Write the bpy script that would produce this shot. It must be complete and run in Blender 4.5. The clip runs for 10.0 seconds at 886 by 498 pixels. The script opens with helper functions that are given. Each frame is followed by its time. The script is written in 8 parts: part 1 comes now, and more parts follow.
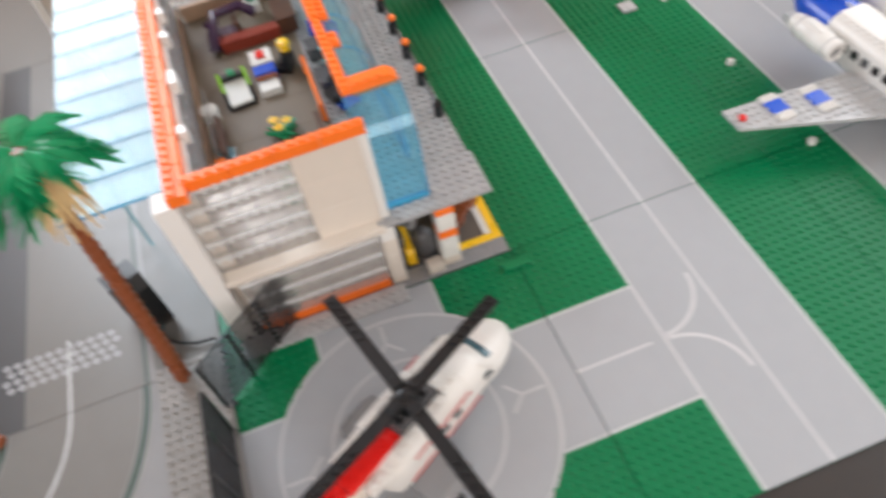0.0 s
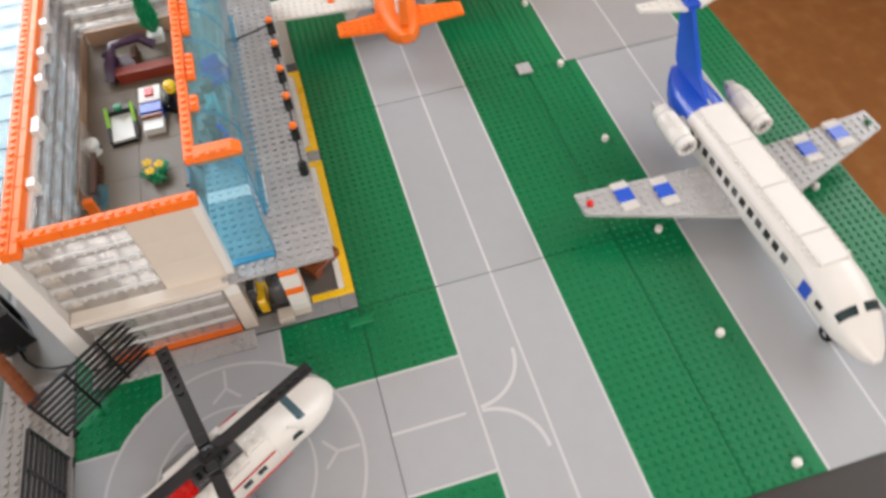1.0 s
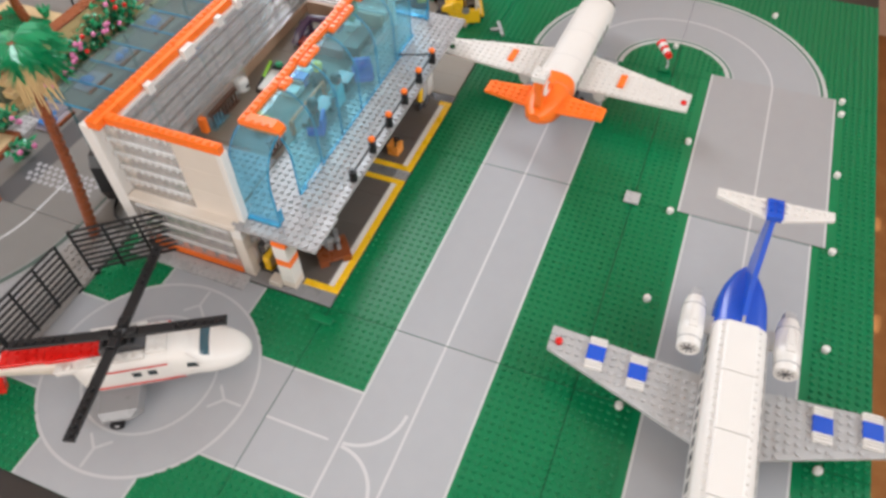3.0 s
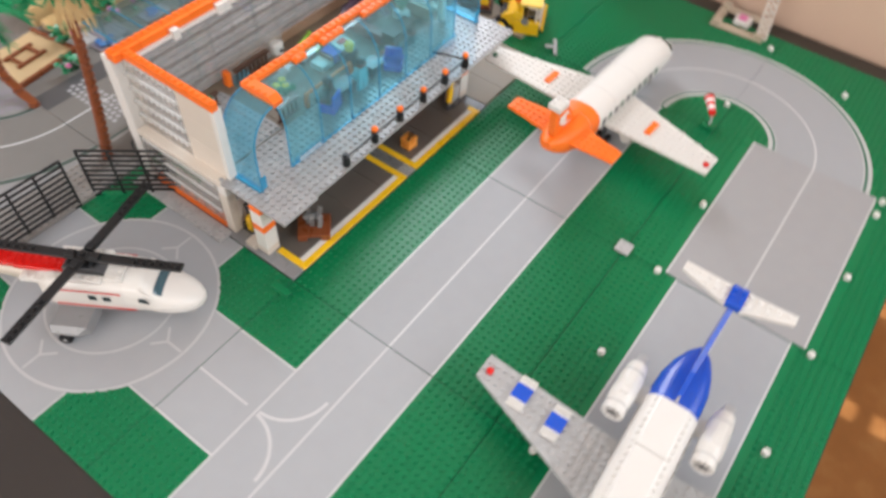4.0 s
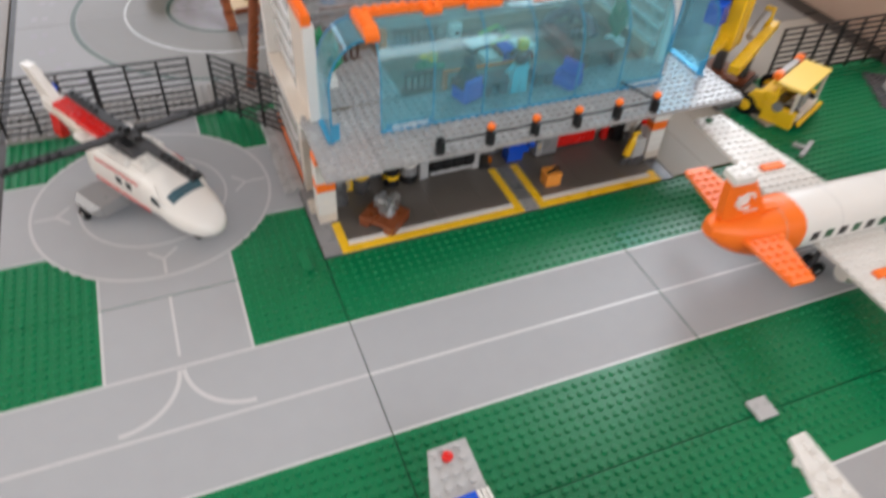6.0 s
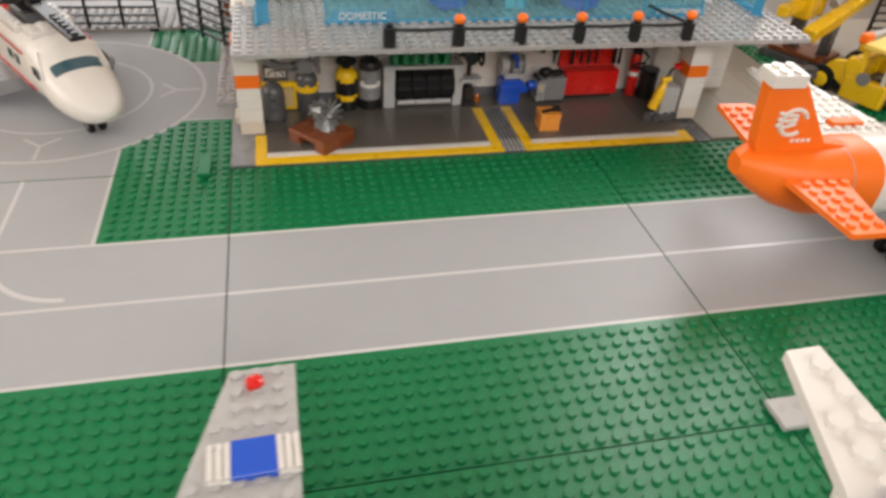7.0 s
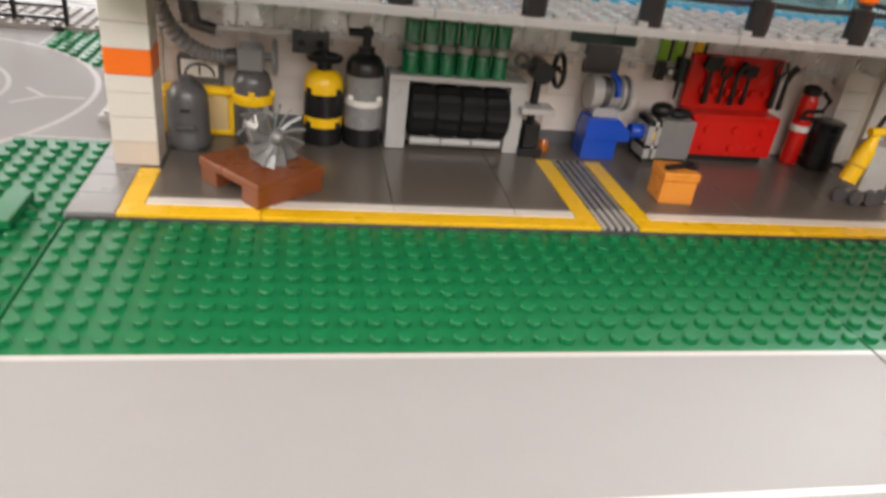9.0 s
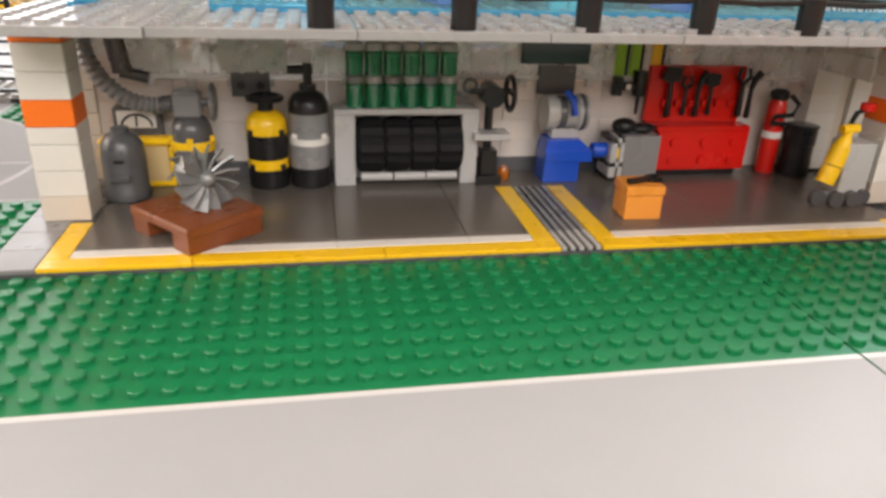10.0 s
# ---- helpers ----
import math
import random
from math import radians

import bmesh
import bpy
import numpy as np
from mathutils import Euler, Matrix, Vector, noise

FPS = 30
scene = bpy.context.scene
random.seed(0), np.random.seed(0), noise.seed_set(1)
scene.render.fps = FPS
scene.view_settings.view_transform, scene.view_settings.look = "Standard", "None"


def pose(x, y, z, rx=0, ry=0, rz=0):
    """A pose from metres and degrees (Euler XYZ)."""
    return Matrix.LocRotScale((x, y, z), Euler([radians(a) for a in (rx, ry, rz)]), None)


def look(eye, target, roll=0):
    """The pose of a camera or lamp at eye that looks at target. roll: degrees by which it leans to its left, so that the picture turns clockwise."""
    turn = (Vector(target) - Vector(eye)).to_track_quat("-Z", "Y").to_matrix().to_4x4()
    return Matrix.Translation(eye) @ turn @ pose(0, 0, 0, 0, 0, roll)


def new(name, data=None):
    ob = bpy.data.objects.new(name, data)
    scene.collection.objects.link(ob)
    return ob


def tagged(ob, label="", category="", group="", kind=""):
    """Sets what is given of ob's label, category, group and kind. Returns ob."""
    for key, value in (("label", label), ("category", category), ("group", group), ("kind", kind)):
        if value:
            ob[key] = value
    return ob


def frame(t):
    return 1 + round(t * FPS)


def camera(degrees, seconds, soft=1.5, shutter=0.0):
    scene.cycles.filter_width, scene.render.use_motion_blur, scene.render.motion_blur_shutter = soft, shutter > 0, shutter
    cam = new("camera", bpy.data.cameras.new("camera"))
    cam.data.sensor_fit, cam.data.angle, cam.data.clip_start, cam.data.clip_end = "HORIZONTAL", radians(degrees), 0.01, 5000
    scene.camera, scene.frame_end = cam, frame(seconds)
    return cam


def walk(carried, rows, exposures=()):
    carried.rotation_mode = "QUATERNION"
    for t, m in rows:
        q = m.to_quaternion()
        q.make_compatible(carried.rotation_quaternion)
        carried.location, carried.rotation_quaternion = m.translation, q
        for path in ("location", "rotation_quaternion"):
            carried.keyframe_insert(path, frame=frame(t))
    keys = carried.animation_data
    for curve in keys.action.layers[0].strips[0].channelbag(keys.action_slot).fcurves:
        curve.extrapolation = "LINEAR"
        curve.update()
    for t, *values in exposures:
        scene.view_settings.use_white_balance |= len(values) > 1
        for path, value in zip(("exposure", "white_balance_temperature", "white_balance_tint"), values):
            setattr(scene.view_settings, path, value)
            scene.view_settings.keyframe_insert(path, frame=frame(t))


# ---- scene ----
cam = camera(64.1, 10.0, soft=3.0, shutter=0.5)
PATH = [
    (0, (-0.349, 0.255, 0.495), (0.852, 0.017, -1.087), -11.1),
    (0.5, (-0.353, 0.173, 0.529), (0.677, -0.151, -1.155), -3.7),
    (1, (-0.352, 0.119, 0.561), (0.785, -0.124, -1.067), -4.9),
    (1.5, (-0.367, 0.06, 0.57), (0.803, -0.033, -1.049), 0.2),
    (2, (-0.396, -0.013, 0.597), (0.827, 0.161, -0.976), -0.8),
    (2.5, (-0.38, -0.067, 0.596), (0.803, 0.346, -0.963), -4.2),
    (2.7, (-0.36, -0.111, 0.592), (0.836, 0.371, -0.937), -3.8),
    (3.8, (-0.292, -0.187, 0.606), (0.764, 0.379, -0.995), 3.3),
    (4, (-0.273, -0.232, 0.609), (0.769, 0.445, -0.957), 4.4),
    (4.5, (-0.244, -0.328, 0.626), (0.74, 0.532, -0.888), 6.4),
    (5, (-0.185, -0.354, 0.624), (0.695, 0.732, -0.806), 2.5),
    (5.2, (-0.149, -0.349, 0.607), (0.733, 0.866, -0.715), 1.1),
    (5.5, (-0.121, -0.328, 0.557), (0.665, 0.912, -0.802), 3.9),
    (6, (-0.084, -0.305, 0.431), (0.508, 1.016, -0.949), 3.7),
    (6.2, (-0.069, -0.305, 0.387), (0.471, 1.032, -0.999), 3.6),
    (7.3, (0.056, -0.293, 0.239), (0.445, 1.32, -0.878), 4.1),
    (7.5, (0.054, -0.275, 0.238), (0.496, 1.366, -0.816), 4.4),
    (8, (0.07, -0.214, 0.225), (0.343, 1.538, -0.701), 3.5),
    (8.5, (0.068, -0.137, 0.167), (0.452, 1.628, -0.692), 5.8),
    (9, (0.079, -0.101, 0.119), (0.465, 1.616, -0.832), 7.4),
    (9.5, (0.088, -0.098, 0.106), (0.492, 1.66, -0.759), 4.3),
    (10, (0.104, -0.094, 0.105), (0.46, 1.699, -0.705), 2.3),
]
walk(cam, [(t, look(eye, target, roll)) for t, eye, target, roll in PATH], [(0.0, -0.07, 6170, 10), (0.5, -0.17, 6370, 10), (1.0, -0.12, 6370, 10), (1.5, -0.07, 6320, 10), (2.0, -0.17, 6220, 10), (2.5, -0.12, 6220, 10), (4.0, -0.02, 6220, 10), (4.5, -0.02, 6220, 10), (5.2, 0.07, 6170, 10), (6.0, -0.28, 6220, 10), (7.5, -0.12, 7070, 10), (8.0, -0.07, 6670, 10), (8.5, -0.07, 7020, 11), (9.0, 0.25, 6920, 12), (10.0, 0.35, 6970, 12)])
WIN_A, WIN_B, FILL_C, ADDED_D = 35.0, 12.0, 35.0, 25.0   # watts: south and east windows, then the added west and north lamps

# ---- units: one stud pitch is 8 mm; all lengths below are in studs ----
U = 0.008
rng = random.Random(7)


def part(name, bm, material, parent, label="", kind="", smooth=False):
    """Links a bmesh (in studs) as one mesh object under a thing or a part."""
    me = bpy.data.meshes.new(name)
    bmesh.ops.scale(bm, vec=(U, U, U), verts=bm.verts)
    bm.normal_update()
    bm.to_mesh(me)
    bm.free()
    me.materials.append(material)
    if smooth:
        for p in me.polygons:
            p.use_smooth = True
        me.set_sharp_from_angle(angle=radians(38))
    ob = new(name, me)
    ob.parent = parent
    if label:
        ob["label"] = label
    if kind:
        ob["kind"] = kind
    return ob


def piece(name, me, parent, x=0, y=0, z=0, rz=0):
    """One more object on shared mesh data, as a piece of parent."""
    ob = new(name, me)
    ob.parent = parent
    ob.matrix_basis = pose(x * U, y * U, z * U, 0, 0, rz)
    return ob


def thing(name, label, category, x=0, y=0, z=0, rz=0, group="", kind=""):
    ob = new(name)
    ob.empty_display_size = 0.01
    ob.matrix_basis = pose(x * U, y * U, z * U, 0, 0, rz)
    return tagged(ob, label, category, group, kind)


def shared(bm, material, name, smooth=False):
    me = bpy.data.meshes.new(name)
    bmesh.ops.scale(bm, vec=(U, U, U), verts=bm.verts)
    bm.normal_update()
    bm.to_mesh(me)
    bm.free()
    me.materials.append(material)
    if smooth:
        for p in me.polygons:
            p.use_smooth = True
        me.set_sharp_from_angle(angle=radians(38))
    return me


# ---- shapes added to a bmesh ----
def box(bm, x0, y0, z0, x1, y1, z1, c=0.03, m=None):
    """A block with chamfered edges of width c."""
    c = min(c, (x1 - x0) / 2.5, (y1 - y0) / 2.5, (z1 - z0) / 2.5)
    lo, hi = (x0, y0, z0), (x1, y1, z1)
    vs = {}
    for sx in (0, 1):
        for sy in (0, 1):
            for sz in (0, 1):
                s = (sx, sy, sz)
                corner = [hi[i] if s[i] else lo[i] for i in range(3)]
                for a in range(3):
                    p = [corner[i] + (0 if i == a else (-c if s[i] else c)) for i in range(3)]
                    p = Vector(p)
                    vs[s, a] = bm.verts.new(m @ p if m else p)
    def face(*k):
        try:
            bm.faces.new([vs[i] for i in k])
        except ValueError:
            pass
    for a in range(3):
        b, d = (a + 1) % 3, (a + 2) % 3
        for e in (0, 1):
            q = []
            for f, g in ((0, 0), (1, 0), (1, 1), (0, 1)):
                s = [0, 0, 0]
                s[a], s[b], s[d] = e, f, g
                q.append((tuple(s), a))
            face(*(q if e else q[::-1]))
        for f in (0, 1):
            for g in (0, 1):
                s0, s1 = [0, 0, 0], [0, 0, 0]
                s0[b] = s1[b] = f
                s0[d] = s1[d] = g
                s1[a] = 1
                s0, s1 = tuple(s0), tuple(s1)
                q = [(s0, b), (s1, b), (s1, d), (s0, d)]
                face(*(q if f == g else q[::-1]))
    for sx in (0, 1):
        for sy in (0, 1):
            for sz in (0, 1):
                s = (sx, sy, sz)
                q = [(s, 0), (s, 1), (s, 2)]
                face(*(q if (sx + sy + sz) % 2 else q[::-1]))


def cyl(bm, p0, p1, r0, r1=None, n=14, caps=True):
    """A frustum from p0 to p1."""
    r1 = r0 if r1 is None else r1
    p0, p1 = Vector(p0), Vector(p1)
    q = (p1 - p0).to_track_quat("Z", "Y")
    a, b = [], []
    for i in range(n):
        t = 2 * math.pi * i / n
        d = q @ Vector((math.cos(t), math.sin(t), 0))
        a.append(bm.verts.new(p0 + d * r0))
        b.append(bm.verts.new(p1 + d * r1))
    for i in range(n):
        j = (i + 1) % n
        bm.faces.new((a[i], a[j], b[j], b[i]))
    if caps:
        bm.faces.new(a[::-1])
        bm.faces.new(b)


def stud(bm, x, y, z, r=0.3, h=0.21, n=10):
    cyl(bm, (x, y, z), (x, y, z + h), r, r, n)


def studs(bm, x0, y0, nx, ny, z, n=10):
    for i in range(nx):
        for j in range(ny):
            stud(bm, x0 + i + 0.5, y0 + j + 0.5, z, n=n)


def skin(bm, rings, close=True, caps=True):
    """Faces between rings of equal counts of points."""
    vs = [[bm.verts.new(p) for p in r] for r in rings]
    n = len(vs[0])
    for a, b in zip(vs, vs[1:]):
        for i in range(n if close else n - 1):
            j = (i + 1) % n
            bm.faces.new((a[i], a[j], b[j], b[i]))
    if caps and close:
        bm.faces.new(vs[0][::-1])
        bm.faces.new(vs[-1])


def lathe(bm, profile, x=0, y=0, z=0, n=18, axis="z"):
    rings = []
    for r, h in profile:
        ring = []
        for i in range(n):
            t = 2 * math.pi * i / n
            c, s = r * math.cos(t), r * math.sin(t)
            ring.append({"z": (x + c, y + s, z + h), "x": (x + h, y + c, z + s), "y": (x + s, y + h, z + c)}[axis])
        rings.append(ring)
    skin(bm, rings)


def blob(bm, x, y, z, rx, ry=None, rz=None, n=12, k=8):
    ry, rz = ry or rx, rz or rx
    rings = []
    for a in range(k + 1):
        f = math.pi * min(max(a / k, 0.03), 0.97)
        rings.append([(x + rx * math.sin(f) * math.cos(2 * math.pi * i / n), y + ry * math.sin(f) * math.sin(2 * math.pi * i / n), z - rz * math.cos(f)) for i in range(n)])
    skin(bm, rings)


def tube(bm, pts, r, n=8):
    """A bent rod through the points."""
    pts = [Vector(p) for p in pts]
    rings, up = [], Vector((0.12, 0.31, 0.94)).normalized()
    for i, p in enumerate(pts):
        d = (pts[min(i + 1, len(pts) - 1)] - pts[max(i - 1, 0)]).normalized()
        s = d.cross(up)
        s = s.normalized() if s.length > 1e-3 else Vector((1, 0, 0))
        u = s.cross(d)
        rr = r[i] if isinstance(r, (list, tuple)) else r
        rings.append([p + rr * (math.cos(2 * math.pi * k / n) * s + math.sin(2 * math.pi * k / n) * u) for k in range(n)])
    skin(bm, rings)


def prism(bm, outline, axis, a, b):
    """An outline of 2D points pushed along an axis from a to b."""
    put = {"x": lambda p, h: (h, p[0], p[1]), "y": lambda p, h: (p[0], h, p[1]), "z": lambda p, h: (p[0], p[1], h)}[axis]
    skin(bm, [[put(p, a) for p in outline], [put(p, b) for p in outline]])


def tidy(bm):
    bmesh.ops.recalc_face_normals(bm, faces=bm.faces)
    return bm


def words(text, size, material, parent, m, name="lettering", depth=0.0002):
    """Raised lettering, as a mesh, at the pose m under parent."""
    cu = bpy.data.curves.new(name, "FONT")
    cu.body, cu.size, cu.extrude, cu.align_x, cu.align_y = text, size * U, depth, "CENTER", "CENTER"
    tmp = bpy.data.objects.new(name, cu)
    scene.collection.objects.link(tmp)
    me = bpy.data.meshes.new_from_object(tmp.evaluated_get(bpy.context.evaluated_depsgraph_get()))
    bpy.data.objects.remove(tmp)
    me.materials.clear()
    me.materials.append(material)
    ob = new(name, me)
    ob.parent = parent
    ob.matrix_basis = m
    return ob


# ---- world and light ----
world = bpy.data.worlds.new("world")
scene.world = world
world.use_nodes = True
wn = world.node_tree.nodes
sky = wn.new("ShaderNodeTexSky")
sky.sky_type, sky.sun_disc = "NISHITA", False
sky.sun_elevation, sky.sun_rotation = radians(45), radians(180)
world.node_tree.links.new(sky.outputs[0], wn["Background"].inputs[0])
wn["Background"].inputs[1].default_value = 0.12


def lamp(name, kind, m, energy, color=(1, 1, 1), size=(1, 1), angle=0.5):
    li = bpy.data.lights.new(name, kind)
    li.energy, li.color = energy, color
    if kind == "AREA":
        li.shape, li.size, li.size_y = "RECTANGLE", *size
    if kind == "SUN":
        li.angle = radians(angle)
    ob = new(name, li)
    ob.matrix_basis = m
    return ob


# daylight in two window openings, two added lamps, and the sun behind the first
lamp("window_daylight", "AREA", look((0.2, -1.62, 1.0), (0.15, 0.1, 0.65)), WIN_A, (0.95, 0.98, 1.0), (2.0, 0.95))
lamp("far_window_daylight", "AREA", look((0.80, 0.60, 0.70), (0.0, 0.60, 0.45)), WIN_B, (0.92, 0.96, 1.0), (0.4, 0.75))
# warm west fill, added to brighten west faces; no window is known there
lamp("west_fill_light", "AREA", look((-2.08, 0.35, 0.95), (-0.2, 0.3, 0.6)), FILL_C, (1.0, 0.92, 0.83), (1.7, 1.0))
# added north lamp; its window is unseen, assumed from gloss on the plates
lamp("north_added_light", "AREA", look((-0.65, 3.05, 0.78), (-0.2, 0.6, 0.1)), ADDED_D, (0.98, 0.98, 1.0), (1.8, 1.15))
lamp("sun", "SUN", look((0.0, -1.0, 1.0), (0.0, 0, 0)), 5.0, (1.0, 0.93, 0.82))


# ---- materials ----
def mat(name, color, rough=0.3, metal=0.0, vary=0.06, grain=900.0, bump=0.02, coat=0.0, scale2=60.0, spec=0.5, second=None, second_amount=0.0):
    m = bpy.data.materials.new(name)
    m.use_nodes = True
    nt = m.node_tree
    N, L = nt.nodes, nt.links
    b = N["Principled BSDF"]
    b.inputs["Metallic"].default_value = metal
    b.inputs["Specular IOR Level"].default_value = spec
    b.inputs["Coat Weight"].default_value = coat
    co = N.new("ShaderNodeTexCoord")
    fine, wide = N.new("ShaderNodeTexNoise"), N.new("ShaderNodeTexNoise")
    fine.inputs["Scale"].default_value, wide.inputs["Scale"].default_value = grain, scale2
    fine.inputs["Detail"].default_value = wide.inputs["Detail"].default_value = 3
    for n in (fine, wide):
        L.new(co.outputs["Object"], n.inputs["Vector"])
    info = N.new("ShaderNodeObjectInfo")
    # value shifts with the wide noise, the fine noise and from piece to piece
    add = N.new("ShaderNodeMath")
    add.operation = "ADD"
    L.new(wide.outputs["Fac"], add.inputs[0])
    L.new(info.outputs["Random"], add.inputs[1])
    add2 = N.new("ShaderNodeMath")
    add2.operation = "MULTIPLY_ADD"
    L.new(fine.outputs["Fac"], add2.inputs[0])
    add2.inputs[1].default_value = 0.6
    L.new(add.outputs[0], add2.inputs[2])
    rangev = N.new("ShaderNodeMapRange")
    rangev.inputs["From Min"].default_value, rangev.inputs["From Max"].default_value = 0.6, 2.0
    rangev.inputs["To Min"].default_value, rangev.inputs["To Max"].default_value = 1 - vary, 1 + vary
    L.new(add2.outputs[0], rangev.inputs["Value"])
    hsv = N.new("ShaderNodeHueSaturation")
    hsv.inputs["Color"].default_value = (*color, 1)
    L.new(rangev.outputs[0], hsv.inputs["Value"])
    out = hsv.outputs[0]
    if second:
        mix = N.new("ShaderNodeMix")
        mix.data_type = "RGBA"
        ramp = N.new("ShaderNodeMapRange")
        ramp.inputs["From Min"].default_value, ramp.inputs["From Max"].default_value = 0.5, 0.75
        ramp.inputs["To Max"].default_value = second_amount
        L.new(wide.outputs["Fac"], ramp.inputs["Value"])
        L.new(ramp.outputs[0], mix.inputs["Factor"])
        L.new(out, mix.inputs["A"])
        mix.inputs["B"].default_value = (*second, 1)
        out = mix.outputs["Result"]
    L.new(out, b.inputs["Base Color"])
    rr = N.new("ShaderNodeMapRange")
    rr.inputs["To Min"].default_value, rr.inputs["To Max"].default_value = max(rough - 0.08, 0.03), rough + 0.1
    L.new(wide.outputs["Fac"], rr.inputs["Value"])
    L.new(rr.outputs[0], b.inputs["Roughness"])
    if bump:
        bp = N.new("ShaderNodeBump")
        bp.inputs["Strength"].default_value, bp.inputs["Distance"].default_value = bump * 4, 0.0005
        L.new(fine.outputs["Fac"], bp.inputs["Height"])
        L.new(bp.outputs[0], b.inputs["Normal"])
    return m


def clear(name, color, gloss=0.12, rough=0.08, density=0.0):
    """Thin clear plastic: tinted see-through with a gloss that grows at grazing angles."""
    m = bpy.data.materials.new(name)
    m.use_nodes = True
    N, L = m.node_tree.nodes, m.node_tree.links
    N.remove(N["Principled BSDF"])
    out = N["Material Output"]
    tr, gl, di = N.new("ShaderNodeBsdfTransparent"), N.new("ShaderNodeBsdfGlossy"), N.new("ShaderNodeBsdfDiffuse")
    tr.inputs[0].default_value = (*color, 1)
    gl.inputs["Roughness"].default_value = rough
    di.inputs[0].default_value = (*[c * 0.9 for c in color], 1)
    haze, mix, fr = N.new("ShaderNodeMixShader"), N.new("ShaderNodeMixShader"), N.new("ShaderNodeLayerWeight")
    rise = N.new("ShaderNodeMath")
    rise.operation = "POWER"
    rise.inputs[1].default_value = 4.5
    L.new(fr.outputs["Facing"], rise.inputs[0])
    no = N.new("ShaderNodeTexNoise")
    no.inputs["Scale"].default_value = 120
    co = N.new("ShaderNodeTexCoord")
    L.new(co.outputs["Object"], no.inputs["Vector"])
    mr = N.new("ShaderNodeMapRange")
    mr.inputs["To Min"].default_value, mr.inputs["To Max"].default_value = density * 0.7, density * 1.3
    L.new(no.outputs[0], mr.inputs["Value"])
    L.new(mr.outputs[0], haze.inputs[0])
    L.new(tr.outputs[0], haze.inputs[1])
    L.new(di.outputs[0], haze.inputs[2])
    ad = N.new("ShaderNodeMath")
    ad.operation = "ADD"
    ad.inputs[1].default_value = 0.03 + gloss * 0.3
    ad.use_clamp = True
    L.new(rise.outputs[0], ad.inputs[0])
    L.new(ad.outputs[0], mix.inputs[0])
    L.new(haze.outputs[0], mix.inputs[1])
    L.new(gl.outputs[0], mix.inputs[2])
    L.new(mix.outputs[0], out.inputs[0])
    return m


GREEN = mat("green_plastic", (0.002, 0.17, 0.06), 0.31, spec=0.4)
ROAD = mat("printed_grey", (0.36, 0.37, 0.385), 0.5, vary=0.05, bump=0.008, spec=0.25)
FORECOURT = mat("tan_grey_tile", (0.29, 0.255, 0.21), 0.5, vary=0.06, bump=0.008)
TOWERBLUE = clear("clear_tower_blue", (0.22, 0.55, 0.95), density=0.4)
PURPLE = mat("dark_purple_plastic", (0.05, 0.022, 0.05), 0.25)
INNERWALL = mat("dull_brown_plastic", (0.36, 0.23, 0.15), 0.35)
TANROAD = mat("printed_tan_grey", (0.175, 0.166, 0.154), 0.38, vary=0.06, bump=0.008)
LINE = mat("printed_white", (0.54, 0.54, 0.54), 0.35, vary=0.06)
LINEGREEN = mat("printed_dark_green", (0.03, 0.13, 0.08), 0.35)
SLAB = mat("grey_sheet", (0.34, 0.34, 0.345), 0.4, vary=0.06)
LGREY = mat("light_grey_plastic", (0.42, 0.42, 0.42), 0.28)
MGREY = mat("mid_grey_plastic", (0.22, 0.22, 0.225), 0.28)
DGREY = mat("dark_grey_plastic", (0.085, 0.085, 0.09), 0.25)
BLACK = mat("black_plastic", (0.012, 0.012, 0.013), 0.3, spec=0.35)
WHITE = mat("white_plastic", (0.70, 0.68, 0.645), 0.33, vary=0.03)
PALEWHITE = mat("yellowed_white_plastic", (0.52, 0.46, 0.4), 0.35)
CREAM = mat("cream_white_plastic", (0.63, 0.565, 0.49), 0.32, vary=0.05)
ORANGE = mat("orange_plastic", (0.88, 0.17, 0.012), 0.42, spec=0.4)
YELLOW = mat("yellow_plastic", (0.86, 0.52, 0.012), 0.28)
MEDORANGE = mat("light_orange_plastic", (0.8, 0.31, 0.05), 0.28)
BLUE = mat("blue_plastic", (0.012, 0.08, 0.52), 0.22)
RED = mat("red_plastic", (0.62, 0.012, 0.008), 0.24)
BROWN = mat("brown_plastic", (0.2, 0.055, 0.018), 0.28)
DKBROWN = mat("dark_brown_plastic", (0.075, 0.03, 0.015), 0.35)
TAN = mat("tan_plastic", (0.62, 0.45, 0.22), 0.3)
LEAF = mat("leaf_green_plastic", (0.01, 0.25, 0.095), 0.3)
DKLEAF = mat("dark_green_plastic", (0.006, 0.09, 0.03), 0.3)
AZURE = mat("azure_plastic", (0.2, 0.6, 0.66), 0.3)
STEEL = mat("silver_plastic", (0.24, 0.245, 0.25), 0.3, metal=0.3)
PINK = mat("pink_plastic", (0.7, 0.2, 0.4), 0.3)
LIME = mat("lime_plastic", (0.24, 0.5, 0.025), 0.3)
RUBBER = mat("black_rubber", (0.011, 0.011, 0.012), 0.6, spec=0.15)
TBLUE = clear("clear_blue", (0.53, 0.85, 0.92), gloss=0.05, rough=0.14, density=0.10)
TEND = clear("clear_blue_end", (0.50, 0.84, 0.97), gloss=0.03, density=0.10)
TBLUEEDGE = clear("clear_blue_rim", (0.10, 0.55, 0.80), density=0.45)
TPOOL = clear("clear_pool_blue", (0.62, 0.79, 0.82), gloss=0.0, rough=0.2, density=0.04)
TCLEAR = clear("clear_plastic", (0.93, 0.91, 0.89), density=0.12, gloss=0.2, rough=0.15)
